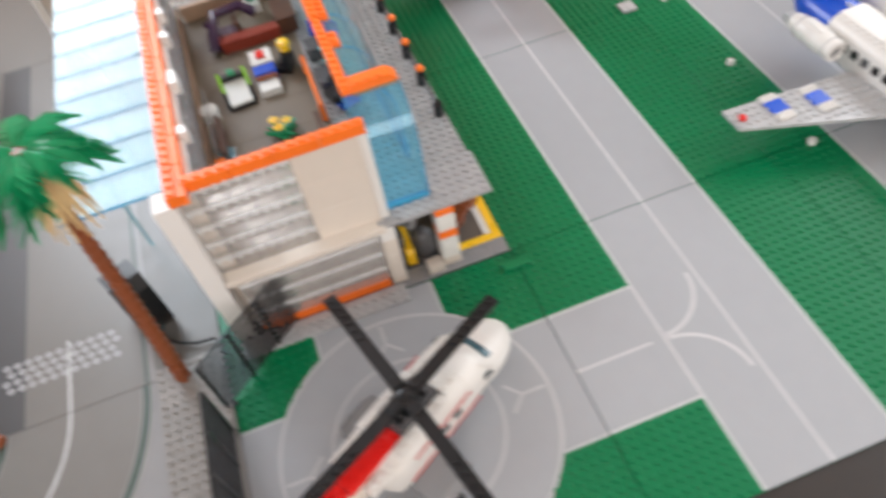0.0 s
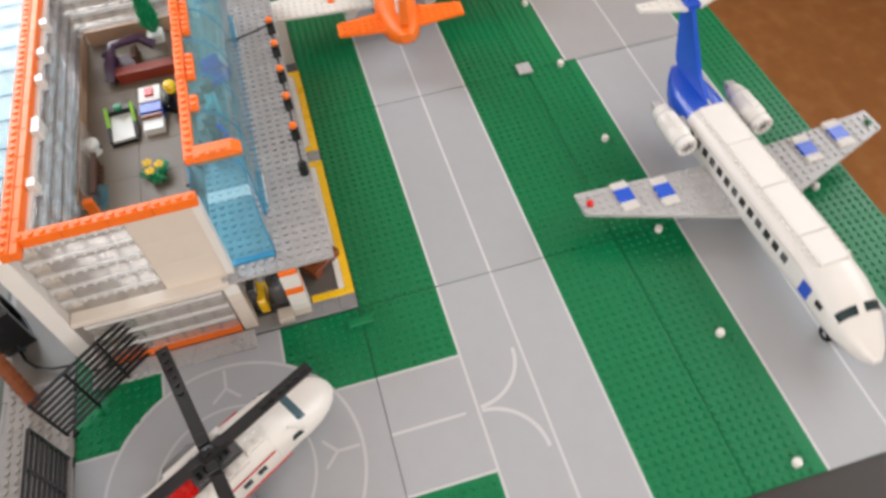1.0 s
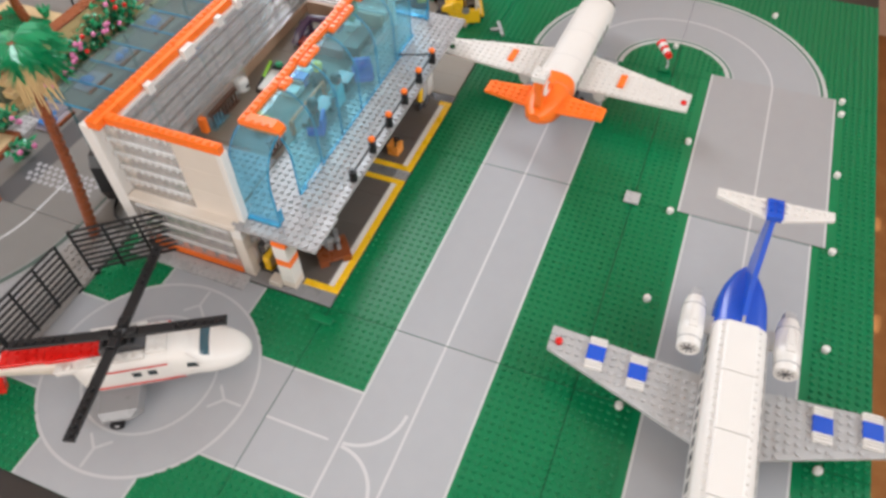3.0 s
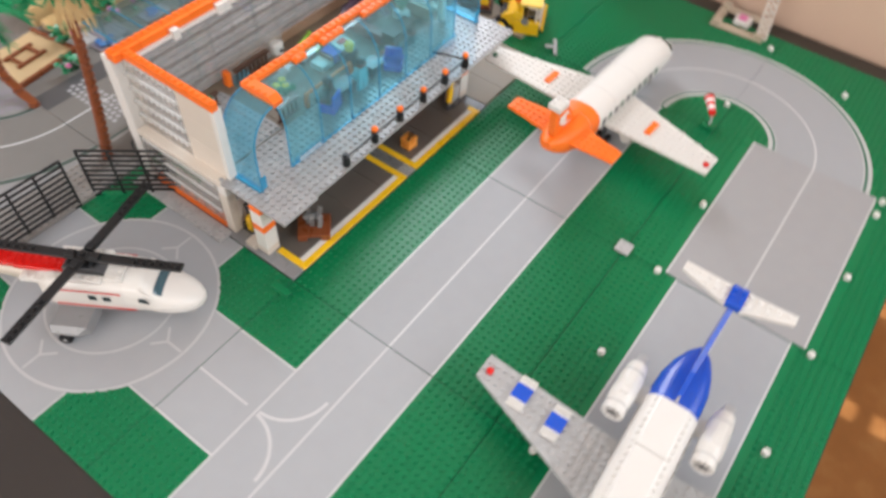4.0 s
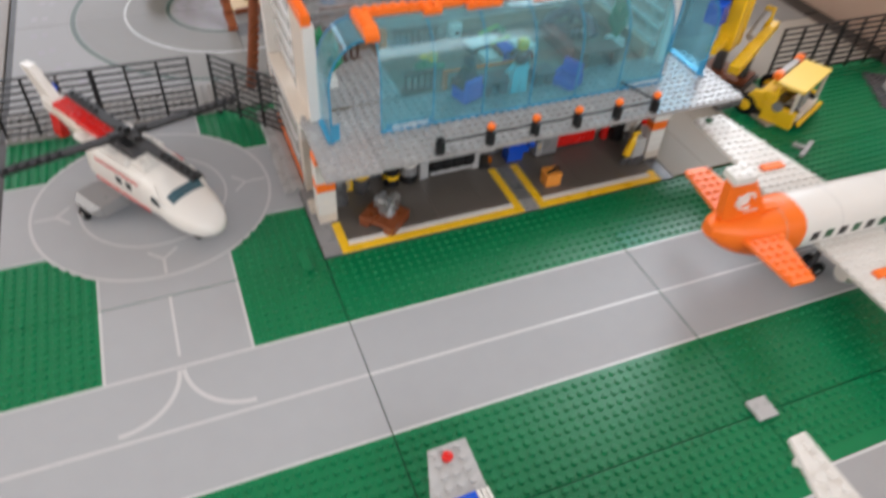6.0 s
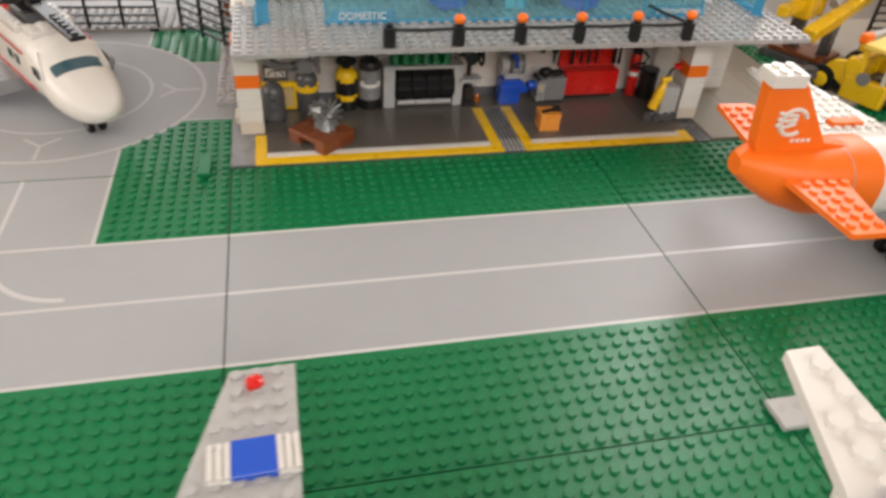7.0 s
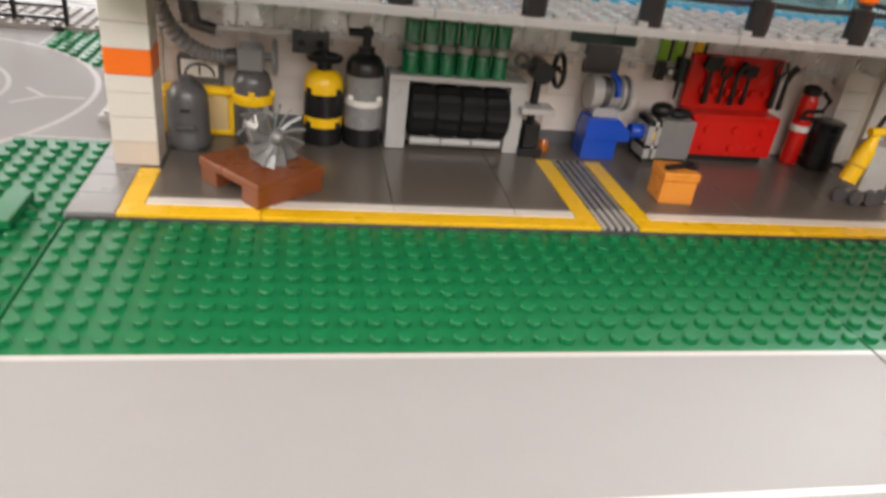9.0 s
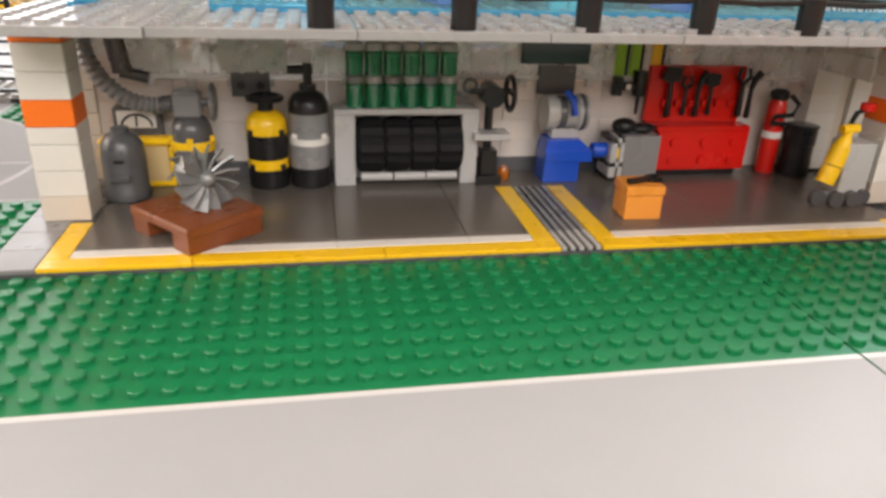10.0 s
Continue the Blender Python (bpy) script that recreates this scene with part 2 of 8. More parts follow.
# white haze put in for the glints that clear brick edges catch
TGLINT = clear("clear_glint_plastic", (0.97, 0.97, 0.96), density=0.46, rough=0.1)
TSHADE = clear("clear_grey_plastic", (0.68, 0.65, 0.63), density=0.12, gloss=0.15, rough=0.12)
WALLCREAM = mat("pale_wall_plastic", (0.74, 0.67, 0.62), 0.3, vary=0.06)
PALESHEET = mat("pale_grey_sheet", (0.24, 0.236, 0.236), 0.4, vary=0.08)
COBBLE = mat("mauve_grey_print", (0.27, 0.25, 0.28), 0.4, vary=0.1)
SAGE = mat("sage_green_plastic", (0.20, 0.25, 0.18), 0.4, vary=0.12)
SAND = mat("sand_plastic", (0.55, 0.4, 0.22), 0.35)
TGREEN = clear("clear_green", (0.02, 0.55, 0.24), density=0.28, gloss=0.2)
TORANGE = clear("clear_orange", (0.9, 0.3, 0.02), density=0.4)
LOUNGE = mat("brown_grey_floor", (0.15, 0.115, 0.08), 0.45)
SLABGREY = mat("slab_grey_plastic", (0.33, 0.325, 0.325), 0.25)
MAROON = mat("maroon_plastic", (0.22, 0.03, 0.015), 0.3)
TBRICK = clear("clear_brick_plastic", (0.86, 0.85, 0.85), gloss=0.12, rough=0.16, density=0.2)
PALEPRINT = mat("printed_pale_grey", (0.5, 0.51, 0.5), 0.35)
TOWNKERB = mat("printed_dull_grey", (0.27, 0.265, 0.26), 0.4, vary=0.1)
TOWNLINE = mat("printed_grey_green", (0.055, 0.085, 0.07), 0.4, vary=0.1)
PALEYELLOW = mat("pale_yellow_plastic", (0.85, 0.6, 0.13), 0.3)
WALLPAINT = mat("beige_wall_paint", (0.60, 0.425, 0.315), 0.75, vary=0.04, grain=350, bump=0.06, scale2=4)
CEILPAINT = mat("white_ceiling_paint", (0.8, 0.78, 0.75), 0.85, vary=0.03, grain=200, bump=0.1, scale2=3)
CARPET = mat("brown_carpet", (0.27, 0.12, 0.04), 0.95, vary=0.35, grain=420, bump=0.6, scale2=18, spec=0.1, second=(0.38, 0.2, 0.075), second_amount=0.6)
PAVGREY = mat("slate_grey_plastic", (0.115, 0.113, 0.125), 0.65, spec=0.2)
# extra white haze stands in for the bright view behind the strip
TWIN = clear("brightened_window_plastic", (0.97, 0.96, 0.95), density=0.3, rough=0.1)
HFLOOR = mat("grey_brown_floor_tile", (0.115, 0.1, 0.088), 0.22)
HELISCREEN = mat("teal_screen_plastic", (0.05, 0.11, 0.14), 0.1, vary=0.1, bump=0)
LINEFAINT = mat("worn_white_print", (0.47, 0.47, 0.475), 0.4, vary=0.08)
DULLTAN = mat("dull_tan_plastic", (0.45, 0.37, 0.28), 0.35)
CROSSPRINT = mat("faded_white_print", (0.33, 0.325, 0.33), 0.4, vary=0.1)
DARKPATH = mat("dark_grey_print", (0.075, 0.075, 0.078), 0.4, vary=0.1)
STRIPGREY = mat("worn_grey_plastic", (0.27, 0.255, 0.24), 0.35, vary=0.1)
TANKGREY = mat("gunmetal_plastic", (0.085, 0.085, 0.088), 0.3)
SCREEN = mat("smoked_screen_plastic", (0.012, 0.03, 0.034), 0.1, vary=0.1, bump=0)
TABLEGREY = mat("grey_table", (0.24, 0.22, 0.2), 0.5, vary=0.1)
TABLETOP = mat("black_brown_table", (0.022, 0.017, 0.014), 0.42, vary=0.25, grain=160, bump=0.05, scale2=12)

# ---- the room ----
def wallbox(name, x0, y0, z0, x1, y1, z1, material, label, category):
    bm = bmesh.new()
    box(bm, x0, y0, z0, x1, y1, z1, 0.0005)
    ob = part(name, bm, material, None)
    ob.scale = (1 / U,) * 3
    for v in ob.data.vertices:
        v.co /= U
    ob.scale = (1, 1, 1)
    return tagged(ob, label, category, kind="structure")


wallbox("floor", -2.2, -1.75, -0.80, 2.1, 3.2, -0.75, CARPET, "brown looped carpet floor below the table", "carpet")
wallbox("ceiling", -2.2, -1.75, 1.65, 2.1, 3.2, 1.70, CEILPAINT, "plain white painted ceiling", "ceiling")
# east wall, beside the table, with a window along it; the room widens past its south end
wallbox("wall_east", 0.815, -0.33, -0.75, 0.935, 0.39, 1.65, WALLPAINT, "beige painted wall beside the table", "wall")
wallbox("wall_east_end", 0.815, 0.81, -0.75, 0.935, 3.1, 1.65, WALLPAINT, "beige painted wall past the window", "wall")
wallbox("wall_east_sill", 0.815, 0.39, -0.75, 0.935, 0.81, 0.31, WALLPAINT, "beige painted wall under the assumed window opening", "wall")
wallbox("wall_east_head", 0.815, 0.39, 1.1, 0.935, 0.81, 1.65, WALLPAINT, "beige painted wall above the assumed window opening", "wall")
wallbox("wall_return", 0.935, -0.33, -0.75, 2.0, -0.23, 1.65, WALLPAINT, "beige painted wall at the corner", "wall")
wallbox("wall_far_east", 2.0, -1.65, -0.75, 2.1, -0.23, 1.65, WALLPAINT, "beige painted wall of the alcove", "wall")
# far wall, with an assumed opening for the added north lamp
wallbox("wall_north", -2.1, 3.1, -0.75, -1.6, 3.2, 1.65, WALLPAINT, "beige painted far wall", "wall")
wallbox("wall_north_end", 0.3, 3.1, -0.75, 0.815, 3.2, 1.65, WALLPAINT, "beige painted far wall beside the assumed window opening", "wall")
wallbox("wall_north_sill", -1.6, 3.1, -0.75, 0.3, 3.2, 0.15, WALLPAINT, "beige painted far wall under the assumed window opening", "wall")
wallbox("wall_north_head", -1.6, 3.1, 1.4, 0.3, 3.2, 1.65, WALLPAINT, "beige painted far wall above the assumed window opening", "wall")
# west wall, with an opening added for the fill lamp
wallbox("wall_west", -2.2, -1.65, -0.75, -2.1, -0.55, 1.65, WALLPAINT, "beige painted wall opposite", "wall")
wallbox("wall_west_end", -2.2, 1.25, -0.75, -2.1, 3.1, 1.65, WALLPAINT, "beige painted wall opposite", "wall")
wallbox("wall_west_sill", -2.2, -0.55, -0.75, -2.1, 1.25, 0.4, WALLPAINT, "beige painted wall under the assumed window opening", "wall")
wallbox("wall_west_head", -2.2, -0.55, 1.5, -2.1, 1.25, 1.65, WALLPAINT, "beige painted wall above the assumed window opening", "wall")
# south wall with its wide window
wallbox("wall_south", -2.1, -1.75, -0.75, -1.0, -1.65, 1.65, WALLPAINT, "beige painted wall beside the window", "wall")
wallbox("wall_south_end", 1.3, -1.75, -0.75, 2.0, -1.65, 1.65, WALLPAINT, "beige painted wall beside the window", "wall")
wallbox("wall_south_sill", -1.0, -1.75, -0.75, 1.3, -1.65, 0.2, WALLPAINT, "beige painted wall under the assumed window opening", "wall")
wallbox("wall_south_head", -1.0, -1.75, 1.55, 1.3, -1.65, 1.65, WALLPAINT, "beige painted wall above the assumed window opening", "wall")
# closed blind in the south window; sun comes through its two rows of cord holes
bl = tagged(new("window_blind"), "closed white window blind with cord holes", "blind", kind="structure")
for x0, x1 in ((-1.0, 0.797), (0.845, 1.115), (1.163, 1.3)):
    bm = bmesh.new()
    box(bm, x0 / U, -1.68 / U, 0.2 / U, x1 / U, -1.675 / U, 1.55 / U, 0.05)
    part("slat_field", bm, CEILPAINT, bl)
for x0, x1 in ((0.797, 0.845), (1.115, 1.163)):
    bm = bmesh.new()
    box(bm, x0 / U, -1.68 / U, 0.83 / U, x1 / U, -1.675 / U, 1.55 / U, 0.05)
    part("slat_field", bm, CEILPAINT, bl)
    for k in range(7):
        bm = bmesh.new()
        z = 0.2 + 0.095 * k
        box(bm, x0 / U, -1.68 / U, z / U, x1 / U, -1.675 / U, (z + 0.03) / U, 0.05)
        part("slat_end", bm, CEILPAINT, bl)

# ---- the table ----
tb = thing("table", "black-brown wooden table carrying the toy airport", "table", 0, 0, -0.25)
bm = bmesh.new()
box(bm, -40.5, -48.15, -4.2, 100.6, 49.4, -0.01, 0.15)
part("tabletop", bm, TABLETOP, tb)
bm = bmesh.new()
box(bm, -33.0, 49.5, -4.2, 100.6, 190, -0.01, 0.15)
part("tabletop", bm, TABLETOP, tb)
bm = bmesh.new()
box(bm, -3, -3, -93.3, 3, 3, -4.2, 0.2)
leg = shared(bm, TABLETOP, "leg")
for x in (-36, 96):
    for y in (-44, 70, 185):
        piece("leg", leg, tb, x, y)


# ---- baseplates ----
def stud_field(cells):
    """One mesh of ten-sided studs at the given cells."""
    n = 10
    ring = [(0.3 * math.cos(2 * math.pi * i / n), 0.3 * math.sin(2 * math.pi * i / n)) for i in range(n)]
    vs, fs = [], []
    for x, y in cells:
        k = len(vs)
        for f, z in ((1.0, 0.0), (0.98, 0.165), (0.85, 0.21)):
            vs += [((x + a * f) * U, (y + b * f) * U, z * U) for a, b in ring]
        for q in (k, k + n):
            fs += [(q + i, q + (i + 1) % n, q + n + (i + 1) % n, q + n + i) for i in range(n)]
        fs.append(tuple(k + 2 * n + i for i in range(n)))
    me = bpy.data.meshes.new("studs")
    me.from_pydata(vs, [], fs)
    return me


def baseplate(x0, y0, nx, ny, material, label, free=None, group="baseplates", stud_material=None, single=None):
    """A plate with its corner at (x0, y0). free(x, y) says where studs stand."""
    ob = thing("baseplate", label, "baseplate", x0, y0, 0, 0, group, "structure")
    bm = bmesh.new()
    box(bm, 0.05, 0.05, -0.2, nx - 0.05, ny - 0.05, 0, 0.03)
    part("sheet", bm, material, ob)
    cells = [(i + 0.5, j + 0.5) for i in range(nx) for j in range(ny) if free is None or free(x0 + i + 0.5, y0 + j + 0.5)]
    if single:
        # the studs nearest the hangar are pieces of their own
        one_stud = stud_field([(0.0, 0.0)])
        one_stud.materials.append(material)
        for i, j in cells:
            if single(x0 + i, y0 + j):
                piece("stud", one_stud, ob, i, j)
        cells = [c for c in cells if not single(x0 + c[0], y0 + c[1])]
    if cells:
        me = stud_field(cells)
        me.materials.append(stud_material or material)
        st = new("studs", me)
        st.parent = ob
        st["kind"] = "stuff"
    return ob


def flat(bm, outline, z=0.005):
    bm.faces.new([bm.verts.new((x, y, z)) for x, y in outline])


def rect(bm, x0, y0, x1, y1, z=0.005):
    flat(bm, [(x0, y0), (x1, y0), (x1, y1), (x0, y1)], z)


def arc(bm, cx, cy, r0, r1, a0, a1, z=0.005, n=40):
    for i in range(n):
        t, u = radians(a0 + (a1 - a0) * i / n), radians(a0 + (a1 - a0) * (i + 1) / n)
        flat(bm, [(cx + r0 * math.cos(t), cy + r0 * math.sin(t)), (cx + r1 * math.cos(t), cy + r1 * math.sin(t)), (cx + r1 * math.cos(u), cy + r1 * math.sin(u)), (cx + r0 * math.cos(u), cy + r0 * math.sin(u))], z)


W = 6.75   # half width of the taxiway print
R = 8.1   # half width of the runway print


def helipad_green(x, y):
    """The green corners of the helipad plate."""
    dx, dy = x + 16, y - 32
    if dx * dx + dy * dy < 13.2 ** 2:
        return False
    return abs(dx) > 6.9 and abs(dy) > 6.9


def t_green(x, y):
    return abs(y) > 7 and not (y > 0 and abs(x + 16) < 7.2)


E1 = "green studded baseplate with a printed grey %s"
plate_t = baseplate(-32, -16, 32, 32, GREEN, E1 % "taxiway junction", t_green)
plates_taxi = [baseplate(x, -16, 32, 32, GREEN, E1 % "taxiway and white lines", lambda x, y: abs(y) > 7, single=(lambda x, y: y > 7) if x == 0 else None) for x in (0, 32)]
plate_heli = baseplate(-32, 16, 32, 32, GREEN, E1 % "round helicopter pad", helipad_green)
plates_run = [baseplate(x, -48, 32, 32, GREEN, E1 % "runway and white lines", lambda x, y: abs(y + 32) > 8.6 and not (31.8 < x < 65.8 and abs(y + 32) < 10.6)) for x in (-32, 0, 32)]


def curve_green(x, y):
    r = math.hypot(x - 64, y + 16)
    return not 8.5 < r < 24.8 and not (x < 65.8 and abs(y + 32) < 10.6)


plates_curve = [baseplate(64, y, 32, 32, GREEN, E1 % "taxiway bend", curve_green) for y in (-16, -48)]
baseplate(64, 16, 32, 17, GREEN, "plain green studded baseplate under the tower")
baseplate(64, 33, 32, 15, FORECOURT, "smooth tan-grey plate beyond the fence", lambda x, y: False)
baseplate(0, 16, 64, 32, GREEN, "green baseplate under the terminal building", lambda x, y: x > 46 and not 46 < x < 64 or x > 61)


def printed(bm, material, parent, name, px, py):
    """A print lying on a plate; coordinates are those of the layout."""
    bmesh.ops.translate(bm, verts=bm.verts, vec=(-px, -py, 0))
    return part(name, bm, material, parent)


# taxiway prints
bm = bmesh.new()
rect(bm, -31.95, -W, -0.05, W)
rect(bm, -16 - W, W, -16 + W, 15.95)
printed(bm, ROAD, plate_t, "grey_print", -32, -16)
bm = bmesh.new()
w = 0.28
rect(bm, -31.95, -W, -0.05, -W + w, 0.012)
rect(bm, -31.95, W - w, -0.05, W, 0.012)
rect(bm, -31.95, -w / 2, -0.05, w / 2, 0.012)
rect(bm, -16 - W, W, -16 - W + w, 15.95, 0.012)
rect(bm, -16 + W - w, W, -16 + W, 15.95, 0.012)
rect(bm, -16 - w / 2, W + 1.2, -16 + w / 2, 15.95, 0.012)
arc(bm, -16 - 5.8, W - 0.3, 5.4, 5.8, -90, -2, 0.015)
arc(bm, -16 + 5.8, W - 0.3, 5.4, 5.8, 182, 270, 0.015)
printed(bm, LINE, plate_t, "white_lines", -32, -16)
for k, pl in enumerate(plates_taxi):
    x = 32 * k
    bm = bmesh.new()
    rect(bm, x + 0.05, -W, x + 31.95, W)
    printed(bm, ROAD, pl, "grey_print", x, -16)
    bm = bmesh.new()
    for y0, y1 in ((-W, -W + w), (W - w, W), (-w / 2, w / 2)):
        rect(bm, x + 0.05, y0, x + 31.95, y1, 0.012)
    printed(bm, LINE, pl, "white_lines", x, -16)
# helipad print: a disc with four spurs
bm = bmesh.new()
rect(bm, -31.95, 32 - W, -0.05, 32 + W, 0.004)
rect(bm, -16 - W, 16.05, -16 + W, 47.95, 0.0055)
flat(bm, [(-16 + 13.3 * math.cos(radians(a)), 32 + 13.3 * math.sin(radians(a))) for a in range(0, 360, 5)], 0.007)
printed(bm, ROAD, plate_heli, "grey_print", -32, 16)
bm = bmesh.new()
arc(bm, -16, 32, 12.9, 13.25, 0, 360, 0.013, 90)
arc(bm, -16, 32, 7.9, 8.2, 0, 360, 0.013, 60)
for k in range(4):
    c, s = math.cos(k * math.pi / 2), math.sin(k * math.pi / 2)
    def turn(px, py):
        return (-16 + c * px - s * py, 32 + s * px + c * py)
    def strip(a, b, hw, z):
        d = (Vector(b) - Vector(a)).normalized() * hw
        n = Vector((-d.y, d.x))
        flat(bm, [turn(*(Vector(a) - n)), turn(*(Vector(b) - n)), turn(*(Vector(b) + n)), turn(*(Vector(a) + n))], z)
    strip((10.3, 0), (12.7, 0), 0.16, 0.013)
    strip((10.4, 0), (9.0, 1.5), 0.16, 0.0145)
    strip((10.4, 0), (9.0, -1.5), 0.16, 0.016)
    for e in (-1, 1):
        strip((11.6, e * (W - 0.13)), (15.9, e * (W - 0.13)), 0.13, 0.013)
printed(bm, LINEFAINT, plate_heli, "white_lines", -32, 16)
# runway prints
for k, pl in enumerate(plates_run):
    x = -32 + 32 * k
    bm = bmesh.new()
    rect(bm, x + 0.05, -32 - R, x + 31.95, -32 + R)
    printed(bm, ROAD, pl, "grey_print", x, -48)
    bm = bmesh.new()
    for y0, y1 in ((-32 - R, -32 - R + w), (-32 + R - w, -32 + R), (-32 - w / 2, -32 + w / 2)):
        rect(bm, x + 0.05, y0, x + 31.95, y1, 0.012)
    printed(bm, LINE, pl, "white_lines", x, -48)
# the bend
for pl, a0, a1, y0 in ((plates_curve[0], 0.1, 89.9, -16), (plates_curve[1], -89.9, -0.1, -48)):
    bm = bmesh.new()
    arc(bm, 64, -16, 8.6, 24.6, a0, a1)
    printed(bm, ROAD, pl, "grey_print", 64, y0)
    bm = bmesh.new()
    for r0, r1 in ((15.85, 16.15),):
        arc(bm, 64, -16, r0, r1, a0, a1, 0.012)
    printed(bm, LINE, pl, "white_lines", 64, y0)
    bm = bmesh.new()
    for r0, r1 in ((8.6, 9.3), (9.7, 9.9), (23.3, 23.5), (24.0, 24.6)):
        arc(bm, 64, -16, r0, r1, a0, a1, 0.012)
    printed(bm, PALEPRINT, pl, "kerb_lines", 64, y0)
    bm = bmesh.new()
    for r0, r1 in ((9.32, 9.68), (23.55, 23.95)):
        arc(bm, 64, -16, r0, r1, a0, a1, 0.012)
    printed(bm, LINEGREEN, pl, "dark_green_lines", 64, y0)
# loose grey sheet on the runway
sh = thing("runway_sheet", "grey runway sheet with white lines laid over the plates", "sheet", 32.2, -42, 0)
bm = bmesh.new()
box(bm, 0, 0.2, 0.018, 33.2, 19.8, 0.12, 0.02)
part("sheet", bm, SLAB, sh)
for y0, y1 in ((0.25, 0.5), (19.5, 19.75), (9.86, 10.14)):
    bm = bmesh.new()
    rect(bm, 0.02, y0, 33.18, y1, 0.127)
    part("white_line", bm, LINE, sh)


# ---- the terminal building ----
tm = thing("terminal_building", "toy-brick airport terminal with orange trim, clear walls and an open hangar", "building")
FL = 0.4    # hangar floor
SB = 9.6    # top of the upper floor slab
TP = 22.0   # top of the orange trim


def brick_mesh(w, d, h, material, name="brick", knobs=True, c=0.035, n=8):
    bm = bmesh.new()
    box(bm, 0.02, 0.02, 0.01, w - 0.02, d - 0.02, h - 0.01, c)
    if knobs:
        studs(bm, 0, 0, int(w), int(d), h - 0.01, n)
    return shared(bm, material, name)


def pane_brick_mesh(w, h, material, along="x"):
    """A hollow see-through brick: two faces, ends, a top with hollow knobs."""
    bm = bmesh.new()
    t = 0.1
    if along == "x":
        box(bm, 0.02, 0.05, 0, w - 0.02, 0.05 + t, h - 0.02, 0.02)
        box(bm, 0.02, 0.95 - t, 0, w - 0.02, 0.95, h - 0.02, 0.02)
        box(bm, 0.02, 0.16, h - 0.2, w - 0.02, 0.84, h - 0.03, 0.02)
        for x in (0.02, w - 0.12):
            box(bm, x, 0.16, 0, x + 0.1, 0.84, h - 0.21, 0.02)
    else:
        box(bm, 0.05, 0.02, 0, 0.05 + t, w - 0.02, h - 0.02, 0.02)
        box(bm, 0.95 - t, 0.02, 0, 0.95, w - 0.02, h - 0.02, 0.02)
        box(bm, 0.16, 0.02, h - 0.2, 0.84, w - 0.02, h - 0.03, 0.02)
        for y in (0.02, w - 0.12):
            box(bm, 0.16, y, 0, 0.84, y + 0.1, h - 0.21, 0.02)
    return shared(bm, material, "clear_brick")


def tile(name, x0, y0, x1, y1, z0, z1, material, parent=tm, label=""):
    bm = bmesh.new()
    box(bm, x0 + 0.01, y0 + 0.01, z0, x1 - 0.01, y1 - 0.01, z1, 0.03)
    return part(name, bm, material, parent, label)


XR = 43.0   # end of the hangar floor
# floor and its yellow, white and grilled border
tile("floor_base", 0, 16, XR + 2, 46, 0.0, 0.2, DGREY)
floor_tiles = [(3, 18, 8), (8, 18, 14), (14, 18, 20), (20, 18, 23), (27, 18, 33), (33, 18, 39), (39, 18, XR)]
for x0, y0, x1 in floor_tiles:
    tile("floor_tile", x0, y0, x1, 28, 0.2, FL, HFLOOR)
tile("floor_tile", 23, 24.6, 27, 28, 0.2, FL, HFLOOR)
for k in range(6):
    tile("margin_tile", 0, 16 + 2 * k, 2, 18 + 2 * k, 0.2, FL, MGREY)
for k in range(3):
    tile("margin_tile", 2, 21 + 2.3 * k, 3, 23.3 + 2.3 * k, 0.2, FL, DGREY)
for y0, y1 in ((17, 19), (19, 21)):
    tile("yellow_tile", 2, y0, 3, y1, 0.2, FL, YELLOW)
for x0, x1 in ((2, 8), (8, 16), (16, 24), (26, 32.5), (32.5, 39), (39, XR)):
    tile("yellow_tile", x0, 16, x1, 17, 0.2, FL, YELLOW)
for x0, x1 in ((3, 8), (8, 14), (14, 20), (20, 23), (27, 33), (33, 39), (39, XR - 1)):
    tile("white_tile", x0, 17, x1, 17.75, 0.2, FL, WHITE)
for x0, x1 in ((3, 23), (27, XR - 1)):
    tile("floor_strip", x0, 17.75, x1, 18, 0.2, FL, HFLOOR)
tile("yellow_tile", XR - 1, 17, XR, 18, 0.2, FL, YELLOW)
for y0, y1 in ((17, 20.8), (20.8, 24.6)):
    tile("yellow_tile", 23, y0, 24, y1, 0.2, FL, YELLOW)
    tile("yellow_tile", 26, y0, 27, y1, 0.2, FL, YELLOW)
for k in range(4):
    bm = bmesh.new()
    y0 = 16 + 2.15 * k
    for i in range(5):
        box(bm, 24.05 + i * 0.41, y0 + 0.03, 0.22, 24.27 + i * 0.41, y0 + 2.1, FL, 0.02)
    part("grille", bm, LGREY if k == 0 else MGREY, tm)
    tile("grille_bed", 24, y0, 26, y0 + 2.14, 0.2, 0.24, BLACK)

# pillars of stacked bricks
def pillar(x, y, w, d, bands, z=FL):
    for h, material in bands:
        bm = bmesh.new()
        box(bm, x + 0.02, y + 0.02, z + 0.01, x + w - 0.02, y + d - 0.02, z + h - 0.01, 0.035)
        part("pillar_brick", bm, material, tm)
        z += h


bands = [(1.2, CREAM), (1.2, WHITE), (1.2, WHITE), (0.8, WHITE), (1.2, ORANGE), (1.2, WHITE), (1.2, WHITE), (0.8, ORANGE)]
pillar(0.8, 21.2, 2.1, 2, bands)
pillar(43.1, 20.2, 2.1, 2, bands)
pillar(0.8, 27.4, 1.4, 1.6, [(1.2, CREAM)] * 6 + [(1.6, WHITE)])
pillar(XR, 26.5, 2, 1.6, [(1.2, WHITE)] * 6 + [(1.6, WHITE)])
